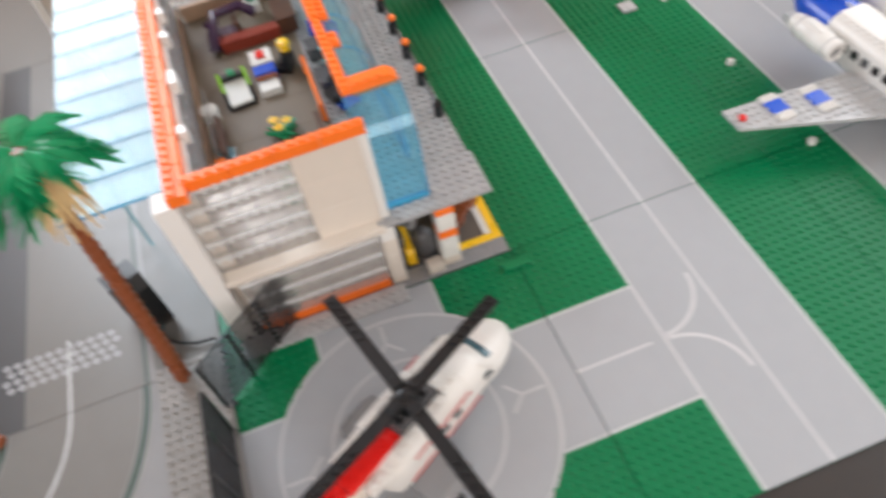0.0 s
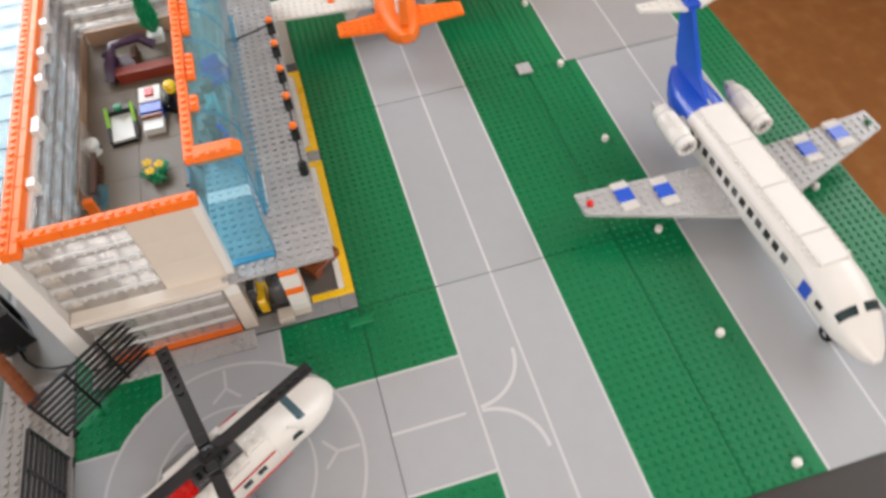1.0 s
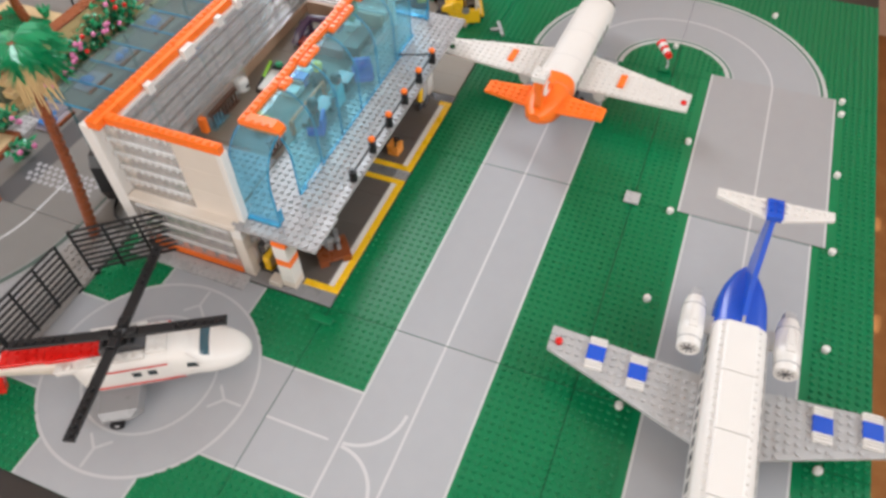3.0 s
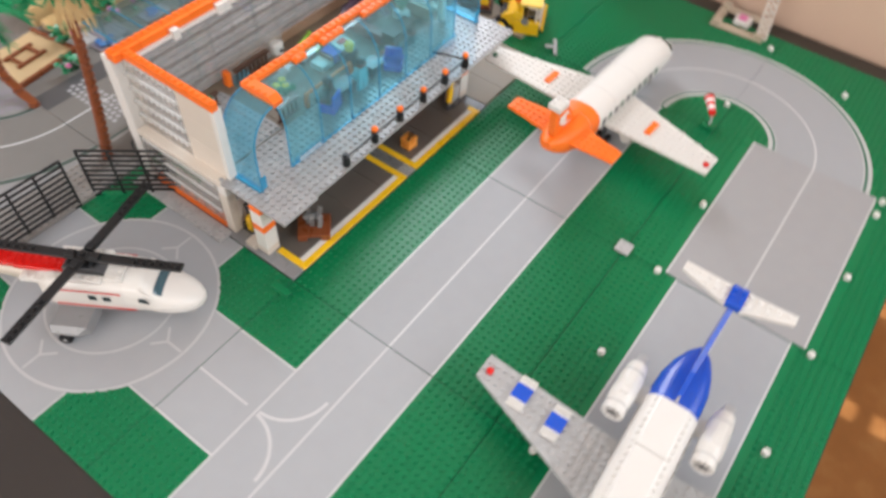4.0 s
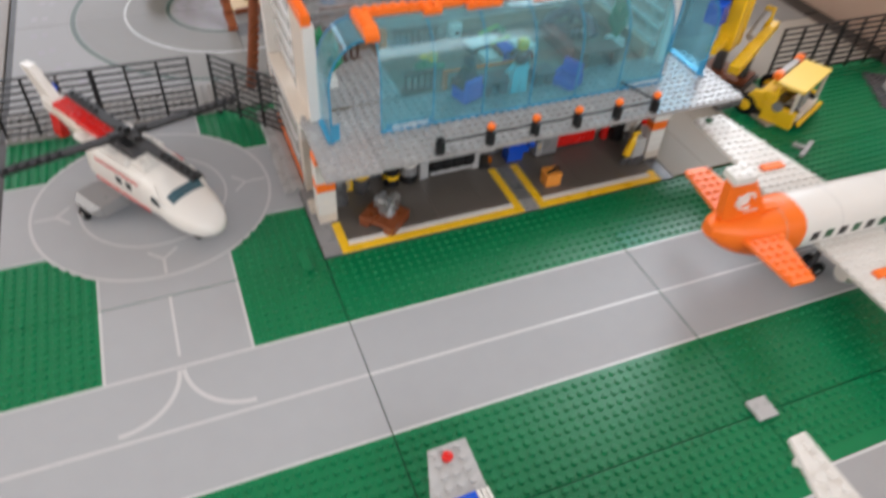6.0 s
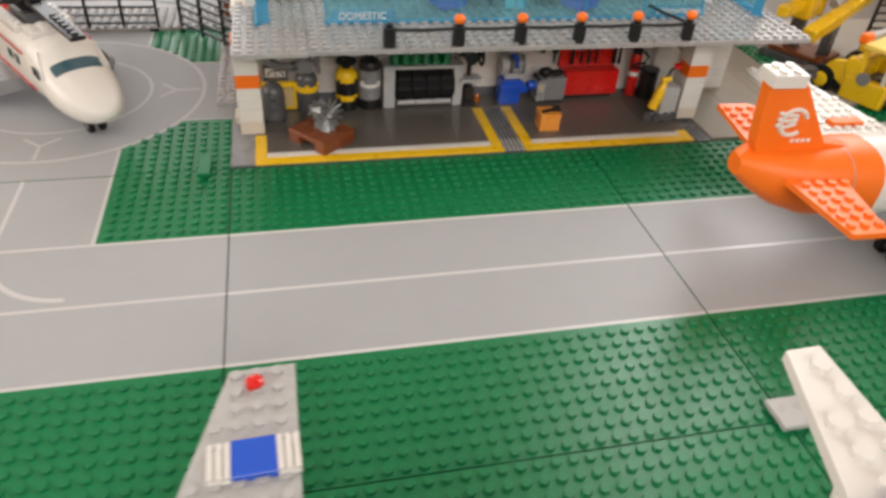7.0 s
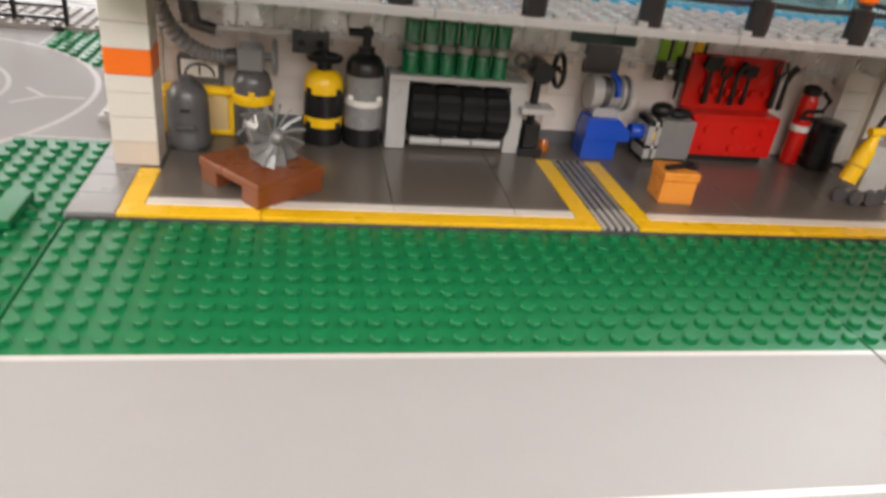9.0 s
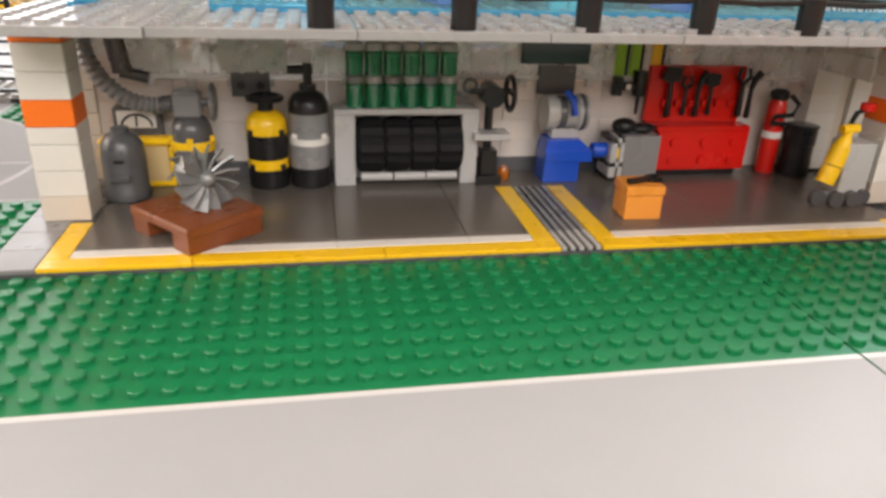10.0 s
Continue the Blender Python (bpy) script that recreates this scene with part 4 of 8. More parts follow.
for e in (-1, 1):
    for k in range(13):
        bm = bmesh.new()
        x = -8.4 + 1.63 * k
        box(bm, x, e * (H0 + 0.0) - 0.03, 5.6, x + 1.0, e * (H0 + 0.0) + 0.03, 6.7, 0.02)
        part("window", bm, BLACK if k % 3 else DGREY, jet)
        bm = bmesh.new()
        box(bm, x + 1.05, e * H0 - 0.02, 5.6, x + 1.58, e * H0 + 0.02, 6.7, 0.01)
        part("window_gap", bm, WHITE, jet)
    bm = bmesh.new()
    box(bm, -9.4, e * H0 - 0.02, 7.05, 14.4, e * H0 + 0.015, 7.25, 0.01)
    part("stripe", bm, WHITE, jet)
    bm = bmesh.new()
    box(bm, 14.9, e * (H0 + 0.01) - 0.03, 4.7, 16.4, e * (H0 + 0.01) + 0.03, 6.7, 0.03)
    part("door", bm, BLUE, jet)
    # cockpit side window and windscreen half
    bm = bmesh.new()
    box(bm, 17.3, e * 2.96 - 0.08, 5.5, 18.3, e * 2.96 + 0.08, 6.3, 0.05)
    part("side_window", bm, BLACK, nose)
    bm = bmesh.new()
    visor(bm, JET_NOSE, 90 - e * 58, 90 - e * 5, 19.5, 20.35)
    part("windscreen", tidy(bm), SCREEN, nose, "dark glossy windscreen")
    # wings
    bm = bmesh.new()
    wing(bm, (2.9, 4.2, -4.2), (19.8, -1.7, -4.9), 3.9, 4.6, 0.42, e)
    wg = part("wing", tidy(bm), LGREY, jet)
    for yw, xw in ((9.6, -1.9), (14.4, -2.7)):
        for d, mt in ((-1.52, WHITE), (0.0, BLUE), (1.52, WHITE)):
            bm = bmesh.new()
            zz = 4.3 + 0.7 * (yw - 2.9) / 16.5
            if d:
                box(bm, xw + d - 0.5, e * yw - 1.0, zz, xw + d + 0.5, e * yw + 1.0, zz + 0.22, 0.03)
                for gx in (-0.38, 0.0, 0.38):
                    box(bm, xw + d + gx - 0.12, e * yw - 0.95, zz + 0.2, xw + d + gx + 0.12, e * yw + 0.95, zz + 0.47, 0.03)
            else:
                box(bm, xw + d - 1.0, e * yw - 1.0, zz, xw + d + 1.0, e * yw + 1.0, zz + 0.45, 0.04)
            part("wing_tile", bm, mt, wg)
    bm = bmesh.new()
    lathe(bm, [(0.45, 0), (0.45, 0.35), (0.2, 0.5)], -2.9, e * 18.7, 5.0, 12)
    part("tip_lamp", bm, RED if e < 0 else DKLEAF, wg, smooth=True)
    # engines on short stubs
    en_y = e * 5.1
    bm = bmesh.new()
    lathe(bm, [(1.0, -12.4), (1.2, -11.6), (1.32, -10.4), (1.32, -8.9), (1.38, -8.8), (1.38, -7.2), (1.28, -7.0), (1.28, -5.5), (1.2, -5.4), (1.08, -5.5)], 0, en_y, 6.9, 20, "x")
    en = part("engine", tidy(bm), WHITE, jet, smooth=True)
    bm = bmesh.new()
    lathe(bm, [(0.02, -5.5), (1.0, -5.52), (1.06, -5.6)], 0, en_y, 6.9, 16, "x")
    part("intake", tidy(bm), MGREY, en)
    for a in range(4):
        bm = bmesh.new()
        c_, s_ = math.cos(0.785 * a), math.sin(0.785 * a)
        tube(bm, [(-5.47, en_y - 0.85 * c_, 6.9 - 0.85 * s_), (-5.47, en_y + 0.85 * c_, 6.9 + 0.85 * s_)], 0.07)
        part("blade", bm, DGREY, en)
    bm = bmesh.new()
    box(bm, -10.3, en_y - 0.5, 7.9, -7.6, en_y + 0.5, 8.4, 0.05)
    box(bm, -9.9, en_y - 0.25, 8.38, -8.4, en_y + 0.25, 8.5, 0.04)
    part("top_fairing", bm, WHITE, en)
    for xr in (-11.0, -6.4):
        bm = bmesh.new()
        lathe(bm, [(1.26, xr - 0.06), (1.345, xr - 0.05), (1.345, xr + 0.05), (1.26, xr + 0.06)], 0, en_y, 6.9, 20, "x")
        part("band", tidy(bm), LGREY, en)
    bm = bmesh.new()
    box(bm, -13.5, en_y - 0.62, 6.3, -12.3, en_y + 0.62, 7.5, 0.06)
    box(bm, -13.9, en_y - 0.35, 6.6, -13.45, en_y + 0.35, 7.2, 0.05)
    part("exhaust", tidy(bm), LGREY, en)
    bm = bmesh.new()
    box(bm, -10.6, min(e * 2.6, e * 4.2), 6.5, -8.2, max(e * 2.6, e * 4.2), 6.9, 0.04)
    part("pylon", bm, LGREY, en)
# blue tail cone, fin and white tailplane
bm = bmesh.new()
skin(bm, [ring_x(-9.6, 0, HZ, H0, HH), ring_x(-11.5, 0, HZ + 0.1, 3.0, 2.65), ring_x(-13.5, 0, HZ + 0.35, 2.85, 2.4), ring_x(-15.5, 0, HZ + 0.8, 2.3, 1.95), ring_x(-17.2, 0, HZ + 1.3, 1.45, 1.3), ring_x(-18.4, 0, HZ + 1.6, 0.5, 0.5)])
part("tail_cone", tidy(bm), BLUE, jet, smooth=True)
bm = bmesh.new()
prism(bm, [(-9.8, HZ + HH - 0.15), (-13.0, 10.2), (-17.6, 16.6), (-20.2, 16.6), (-18.3, 9.2), (-16.4, 7.4)], "y", -0.27, 0.27)
fin = part("fin", tidy(bm), BLUE, jet)
bm = bmesh.new()
tube(bm, [(-9.7, 0, HZ + HH + 0.1), (-14.3, 0, 8.7)], 0.16)
part("fin_rod", bm, LGREY, fin)
for e in (-1, 1):
    bm = bmesh.new()
    wing(bm, (0.8, -17.6, -20.4), (6.1, -19.4, -20.6), 16.6, 16.6, 0.4, e)
    part("tailplane", tidy(bm), WHITE, jet)
bm = bmesh.new()
box(bm, -20.4, -0.85, 16.6, -17.6, 0.85, 17.35, 0.05)
studs(bm, -20.2, -1.0, 2, 2, 17.35)
part("fin_cap", bm, BLUE, jet)
for x, y in ((19.2, 0), (-1.5, 3.0), (-1.5, -3.0)):
    bm = bmesh.new()
    cyl(bm, (x, y, 3.6), (x, y, 1.0), 0.3)
    box(bm, x - 0.25, y - 0.75, 0.8, x + 0.25, y + 0.75, 1.2, 0.04)
    g = part("landing_gear", bm, DGREY, jet)
    for d in (-0.75, 0.75):
        wheel(g, x, y + d, 0.92, 0.9, 0.3)

# orange and white jet on the taxiway
oj = thing("cargo_jet", "white toy jet with an orange tail and white studded wings", "airplane", 36.3, 0.35, 0, -2.6)
OZ = 6.2
bm = bmesh.new()
skin(bm, [ring_x(x, 0, OZ, 3.05, 2.7) for x in (9.4, 14, 21, 28.6)])
part("fuselage", tidy(bm), WHITE, oj, smooth=True)
bm = bmesh.new()
skin(bm, [ring_x(28.6, 0, OZ, 3.05, 2.7), ring_x(31, 0, OZ - 0.1, 3.0, 2.6), ring_x(33.2, 0, OZ - 0.5, 2.75, 2.15), ring_x(35.2, 0, OZ - 1.0, 2.1, 1.5), ring_x(36.6, 0, OZ - 1.3, 1.2, 0.8), ring_x(37.0, 0, OZ - 1.4, 0.4, 0.3)])
onose = part("nose", tidy(bm), WHITE, oj, smooth=True)
bm = bmesh.new()
skin(bm, [ring_x(9.4, 0, OZ, 3.05, 2.7), ring_x(7.4, 0, OZ, 3.04, 2.69), ring_x(4.6, 0, OZ + 0.1, 2.85, 2.5), ring_x(2.2, 0, OZ + 0.5, 2.4, 2.05), ring_x(0.4, 0, OZ + 1.0, 1.7, 1.4), ring_x(-0.7, 0, OZ + 1.35, 0.8, 0.75)])
part("tail_cone", tidy(bm), ORANGE, oj, smooth=True)
bm = bmesh.new()
prism(bm, [(8.6, OZ + 2.5), (5.4, 9.2), (2.4, 13.6), (-0.4, 13.6), (0.0, 9.4), (0.6, 8.0)], "y", -0.5, 0.5)
ofin = part("fin", tidy(bm), ORANGE, oj)
for e in (-1, 1):
    bm = bmesh.new()
    arc2 = [(2.3 + 0.95 * math.cos(a), 10.9 + 0.95 * math.sin(a)) for a in [radians(20 + 290 * i / 14) for i in range(15)]]
    tube(bm, [(x, e * 0.52, z) for x, z in arc2], 0.17, 6)
    for dz in (0.0, -0.45, 0.45):
        tube(bm, [(1.0, e * 0.52, 11.2 + dz), (1.7, e * 0.52, 11.0 + dz), (2.5, e * 0.52, 11.1 + dz * 0.6)], 0.15, 6)
    part("emblem", bm, WHITE, ofin, "white swirl emblem")
    bm = bmesh.new()
    for k in range(4):
        box(bm, 2.6 + 0.42 * k, e * 0.52 - 0.02, 9.35, 2.9 + 0.42 * k, e * 0.52 + 0.02, 9.62, 0.01)
    part("marking", bm, WHITE, ofin)
    for k in range(10):
        bm = bmesh.new()
        x = 10.4 + 1.8 * k
        box(bm, x, e * 3.05 - 0.03, 5.75, x + 0.95, e * 3.05 + 0.03, 6.85, 0.02)
        part("window", bm, DKLEAF if k % 2 else BLACK, oj)
    bm = bmesh.new()
    visor(bm, CARGO_NOSE, 90 - e * 66, 90 - e * 5, 32.6, 34.1)
    part("windscreen", tidy(bm), SCREEN, onose, "dark glossy windscreen")
    bm = bmesh.new()
    wing(bm, (2.8, 20.6, 11.6), (19.6, 15.4, 11.4), 4.7, 5.5, 0.42, e)
    ow = part("wing", tidy(bm), WHITE, oj)
    bm = bmesh.new()
    box(bm, 13.6, e * 9.0 - 0.5, 5.4, 16.6, e * 9.0 + 0.5, 5.85, 0.04)
    part("wing_tile", bm, ORANGE, ow)
    bm = bmesh.new()
    lathe(bm, [(0.45, 0), (0.45, 0.35), (0.2, 0.5)], 13.0, e * 18.8, 5.85, 12)
    part("tip_lamp", bm, RED if e < 0 else DKLEAF, ow, smooth=True)
    bm = bmesh.new()
    wing(bm, (1.6, 6.6, 2.0), (9.0, 5.2, 2.6), 7.0, 7.2, 0.42, e)
    part("tailplane", tidy(bm), ORANGE, oj)
    bm = bmesh.new()
    lathe(bm, [(0.9, 13.0), (1.25, 13.8), (1.35, 15.4), (1.35, 17.0), (1.1, 17.5)], 0, e * 6.2, 3.3, 16, "x")
    part("engine", tidy(bm), WHITE, oj, smooth=True)
bm = bmesh.new()
box(bm, -0.5, -1.0, 13.6, 1.9, 1.0, 14.5, 0.06)
studs(bm, -0.3, -1.0, 2, 2, 14.5)
part("fin_cap", bm, WHITE, oj)
for k in range(3):
    bm = bmesh.new()
    x = 14 + 7 * k - 7 + 0.0
    skin(bm, [ring_x(x - 0.03, 0, OZ, 3.062, 2.712), ring_x(x + 0.03, 0, OZ, 3.062, 2.712)], caps=False)
    part("seam", bm, LGREY, oj)
for x, y in ((32, 0), (13.5, 2.6), (13.5, -2.6)):
    bm = bmesh.new()
    cyl(bm, (x, y, 3.9), (x, y, 1.0), 0.3)
    box(bm, x - 0.25, y - 0.75, 0.8, x + 0.25, y + 0.75, 1.2, 0.04)
    g = part("landing_gear", bm, DGREY, oj)
    for d in (-0.75, 0.75):
        wheel(g, x, y + d, 0.92, 0.9, 0.3)

# ---- helicopter; local x runs to the nose, origin under the rotor ----
he = thing("helicopter", "white toy helicopter with red tail boom and black rotor", "helicopter", -16.6, 31.9, 0, -58.3)
bm = bmesh.new()
skin(bm, [ring_x(-6.0, 0, 5.3, 2.0, 1.9, 24, 4), ring_x(-5.2, 0, 4.8, 2.8, 2.6, 24, 4), ring_x(-4.0, 0, 4.7, 2.95, 2.8, 24, 4), ring_x(2.0, 0, 4.7, 2.95, 2.8, 24, 4), ring_x(4.6, 0, 4.7, 2.95, 2.8, 24, 3.2)])
part("cabin", tidy(bm), WHITE, he, smooth=True)
bm = bmesh.new()
skin(bm, [ring_x(4.62, 0, 4.7, 2.95, 2.8, 24, 3.2)] + [ring_x(x, 0, zc, w_, h_) for x, zc, w_, h_ in HELI_NOSE])
hn = part("nose", tidy(bm), WHITE, he, smooth=True)
bm = bmesh.new()
visor(bm, HELI_NOSE, 52, 128, 7.85, 8.75, 0.06)
part("windscreen", tidy(bm), HELISCREEN, hn, "dark glossy windscreen")
for e in (-1, 1):
    bm = bmesh.new()
    skin(bm, [[(x, e * 2.97 - 0.05 * d, z) for x, z in ((6.3, 5.2), (7.6, 5.0), (7.3, 5.7), (6.5, 5.9))] for d in (-1, 1)])
    part("cheek_window", tidy(bm), SCREEN, hn)
    bm = bmesh.new()
    tube(bm, [(6.55, e * 2.3, 6.95), (7.3, e * 2.62, 5.9), (8.0, e * 2.75, 5.1)], 0.09, 6)
    part("screen_post", bm, WHITE, hn)
    for x in (0.3, 2.0):
        bm = bmesh.new()
        box(bm, x, e * 2.96 - 0.05, 4.75, x + 0.95, e * 2.96 + 0.05, 5.6, 0.03)
        part("window", bm, SCREEN, he)
    for z, xa, xb in ((3.3, -4.0, 5.6), (6.2, -3.0, 4.4)):
        bm = bmesh.new()
        box(bm, xa, e * 2.96 - 0.035, z, xb, e * 2.96 + 0.035, z + 0.2, 0.01)
        part("stripe", bm, RED, he)
    # stub wing with a wheel under its tip
    bm = bmesh.new()
    skin(bm, [[(x, e * y, z) for x, z in ((-4.4, 1.5), (0.6, 1.5), (0.2, 2.6), (-4.2, 2.6))] for y in (2.2, 5.6)] + [[(x, e * 6.3, z) for x, z in ((-4.0, 1.5), (-0.6, 1.5), (-0.8, 1.9), (-3.9, 1.9))]])
    sp = part("sponson", tidy(bm), MGREY, he)
    bm = bmesh.new()
    box(bm, -3.6, e * 5.7 - 0.25, 0.7, -1.4, e * 5.7 + 0.25, 1.6, 0.06)
    part("fork", bm, LGREY, sp)
    wheel(sp, -2.6, e * 6.2, 0.8, 0.8, 0.34)
bm = bmesh.new()
cyl(bm, (9.2, 0, 2.4), (9.2, 0, 0.7), 0.25)
ng = part("nose_gear", bm, LGREY, he)
for d in (-0.5, 0.5):
    wheel(ng, 9.2, d, 0.72, 0.7, 0.25)
# roof: knobs, engine deck
bm = bmesh.new()
box(bm, 2.4, -1.9, 7.3, 4.6, 1.9, 7.85, 0.05)
studs(bm, 2.5, -2, 2, 4, 7.85, 8)
part("roof_deck", bm, WHITE, he)
bm = bmesh.new()
prism(bm, [(-2.6, 7.3), (-2.4, 8.5), (1.6, 8.5), (2.35, 7.9), (2.35, 7.3)], "y", -1.25, 1.25)
cw = part("engine_cowl", tidy(bm), DGREY, he)
for k in range(5):
    bm = bmesh.new()
    box(bm, -2.0 + 0.75 * k, -1.0, 8.48, -1.6 + 0.75 * k, 1.0, 8.62, 0.03)
    part("cooling_fin", bm, BLACK, cw)
bm = bmesh.new()
lathe(bm, [(0.3, 8.4), (0.3, 9.0), (0.8, 9.05), (0.8, 9.55), (0.4, 9.65), (0.4, 10.1), (0.2, 10.15)], n=16)
hub = part("rotor_hub", tidy(bm), BLACK, he, smooth=True)
for a, L1 in ((-60, 11.7), (16.5, 12.6), (118.5, 11.7), (-164.5, 12.6)):
    m = Matrix.Rotation(radians(a + 58.3), 4, "Z")
    bm = bmesh.new()
    box(bm, 0.6, -0.62, 9.15, L1, 0.62, 9.5, 0.04, m)
    for i in range(6):
        p = m @ Vector((L1 - 0.6 - i, 0, 9.5))
        stud(bm, p.x, p.y, p.z, n=8)
    part("rotor_blade", bm, BLACK, hub)
    bm = bmesh.new()
    box(bm, 0.3, -0.4, 9.0, 2.2, 0.4, 9.14, 0.03, m)
    box(bm, 0.9, -0.5, 9.51, 2.0, 0.5, 9.8, 0.04, m)
    part("blade_clip", bm, BLACK, hub)
# tail boom
bm = bmesh.new()
skin(bm, [ring_x(-5.6, 0, 5.8, 1.7, 1.3, 16, 5), ring_x(-9.6, 0, 6.25, 1.25, 0.95, 16, 5), ring_x(-14.2, 0, 6.75, 0.95, 0.75, 16, 5)])
part("tail_boom", tidy(bm), CREAM, he, smooth=True)
m = pose(-5.0, 0, 7.2, 0, 2.5, 0)
for xa, xb, hw in ((-8.2, -3.55, 1.05), (-3.5, 2.6, 1.25)):
    bm = bmesh.new()
    box(bm, xa, -hw, 0.0, xb, hw, 0.55, 0.05, m)
    for i in range(int(xb - xa)):
        for j in (-0.55, 0.55):
            p = m @ Vector((xa + 0.6 + i, j, 0.55))
            stud(bm, p.x, p.y, p.z, n=8)
    part("boom_top", bm, RED, he)
for e in (-1, 1):
    for xa, xb in ((-7.5, -4.1), (-4.0, 2.2)):
        bm = bmesh.new()
        box(bm, xa, e * 1.95 - 0.5, 6.5 if xa < -5 else 7.2, xb, e * 1.95 + 0.5, 7.15 if xa < -5 else 7.75, 0.05)
        for i in range(int(xb - xa)):
            stud(bm, xa + 0.6 + i, e * 1.95, 7.15 if xa < -5 else 7.75, n=8)
        part("shoulder", bm, WHITE, he)
bm = bmesh.new()
box(bm, -15.9, -0.95, 6.1, -13.25, 0.95, 7.75, 0.08)
part("tail_block", bm, WHITE, he)
bm = bmesh.new()
prism(bm, [(-13.4, 7.7), (-17.2, 10.9), (-19.0, 10.7), (-16.3, 6.9), (-15.95, 6.2), (-13.6, 6.2)], "y", -0.5, 0.5)
part("tail_fin", tidy(bm), WHITE, he)
bm = bmesh.new()
prism(bm, [(-13.9, 6.1), (-16.0, 6.1), (-16.9, 2.0), (-15.2, 2.0)], "y", -0.48, 0.48)
part("lower_fin", tidy(bm), RED, he)
bm = bmesh.new()
cyl(bm, (-15.6, 0.5, 8.3), (-15.6, 1.1, 8.3), 0.55)
tr = part("tail_rotor_hub", bm, BLUE, he)
for k in range(4):
    bm = bmesh.new()
    a = radians(30 + 90 * k)
    m = Matrix.Translation((-15.6, 1.0, 8.3)) @ Matrix.Rotation(a, 4, "Y")
    box(bm, 0.3, -0.08, -0.22, 2.1, 0.08, 0.22, 0.03, m)
    part("tail_rotor_blade", bm, DGREY, tr)

# ---- things in the hangar ----
def one(name, label, category, x, y, z, bits, rz=0, group=""):
    """A thing made of parts: bits are (part name, material, builder, smooth)."""
    t = thing(name, label, category, x, y, z, rz, group)
    for nm, material, build, sm in bits:
        bm = bmesh.new()
        build(bm)
        part(nm, tidy(bm), material, t, smooth=sm)
    return t


def B(*a, **k):
    return lambda bm: box(bm, *a, **k)


def C(p0, p1, r0, r1=None, n=18):
    return lambda bm: cyl(bm, p0, p1, r0, r1, n)


def LT(profile, x=0, y=0, z=0, n=20, axis="z"):
    return lambda bm: lathe(bm, profile, x, y, z, n, axis)


def many(*fs):
    def run(bm):
        for f in fs:
            f(bm)
    return run


def hoop(r, t, x=0, y=0, z=0, axis="z", n=18):
    def run(bm):
        pts = []
        for i in range(n + 1):
            a = 2 * math.pi * i / n
            c, s = r * math.cos(a), r * math.sin(a)
            pts.append({"z": (x + c, y + s, z), "x": (x, y + c, z + s), "y": (x + c, y, z + s)}[axis])
        tube(bm, pts, t, 6)
    return run


one("boiler_tank", "dark grey rounded toy boiler tank on the hangar floor", "tank", 3.85, 24.4, FL, [
    ("body", TANKGREY, LT([(0.98, 0), (1.1, 0.1), (1.12, 0.5), (1.06, 0.6), (1.06, 2.1), (0.98, 2.8), (0.72, 3.25), (0.4, 3.4)], n=24), True),
    ("shelf", TANKGREY, B(-0.5, -1.3, 1.15, 0.5, -0.95, 1.4, 0.06), False),
    ("cap", TANKGREY, LT([(0.42, 3.38), (0.42, 3.6), (0.25, 3.66)]), True),
    ("foot", BLACK, many(B(-0.9, -0.95, 0, -0.5, -0.6, 0.12), B(0.5, -0.95, 0, 0.9, -0.6, 0.12)), False),
    ("slot", BLACK, B(-0.25, -1.1, 2.05, 0.25, -0.98, 2.22), False)])
one("meter_cabinet", "yellow framed meter box with a tan plate", "meter box", 4.2, 26.3, FL, [
    ("frame", YELLOW, many(B(-1.9, -0.5, 0, -1.55, 0.5, 2.2, 0.1), B(1.5, -0.5, 0.1, 1.9, 0.5, 2.2, 0.14), B(-1.9, -0.5, 2.2, 1.9, 0.5, 2.6, 0.14), B(-1.9, -0.5, 0.0, 1.9, 0.5, 0.3, 0.1)), False),
    ("plate", TAN, B(-1.5, -0.42, 0.3, 1.48, 0.4, 2.18), False)])
one("gauge", "grey gauge block with a round white dial", "gauge", 4.2, 27.1, FL + 2.9, [
    ("block", DGREY, B(-1.15, -0.5, -2.9, 1.15, 0.4, 1.15), False),
    ("dial", WHITE, B(-0.95, -0.56, 0.1, 0.95, -0.48, 1.0, 0.05), False),
    ("needle", BLACK, many(lambda bm: tube(bm, [(0.75 * math.cos(a), -0.58, 0.2 + 0.62 * math.sin(a)) for a in [math.pi * i / 8 for i in range(9)]], 0.06, 6), B(-0.04, -0.62, 0.2, 0.04, -0.57, 0.75)), False)])
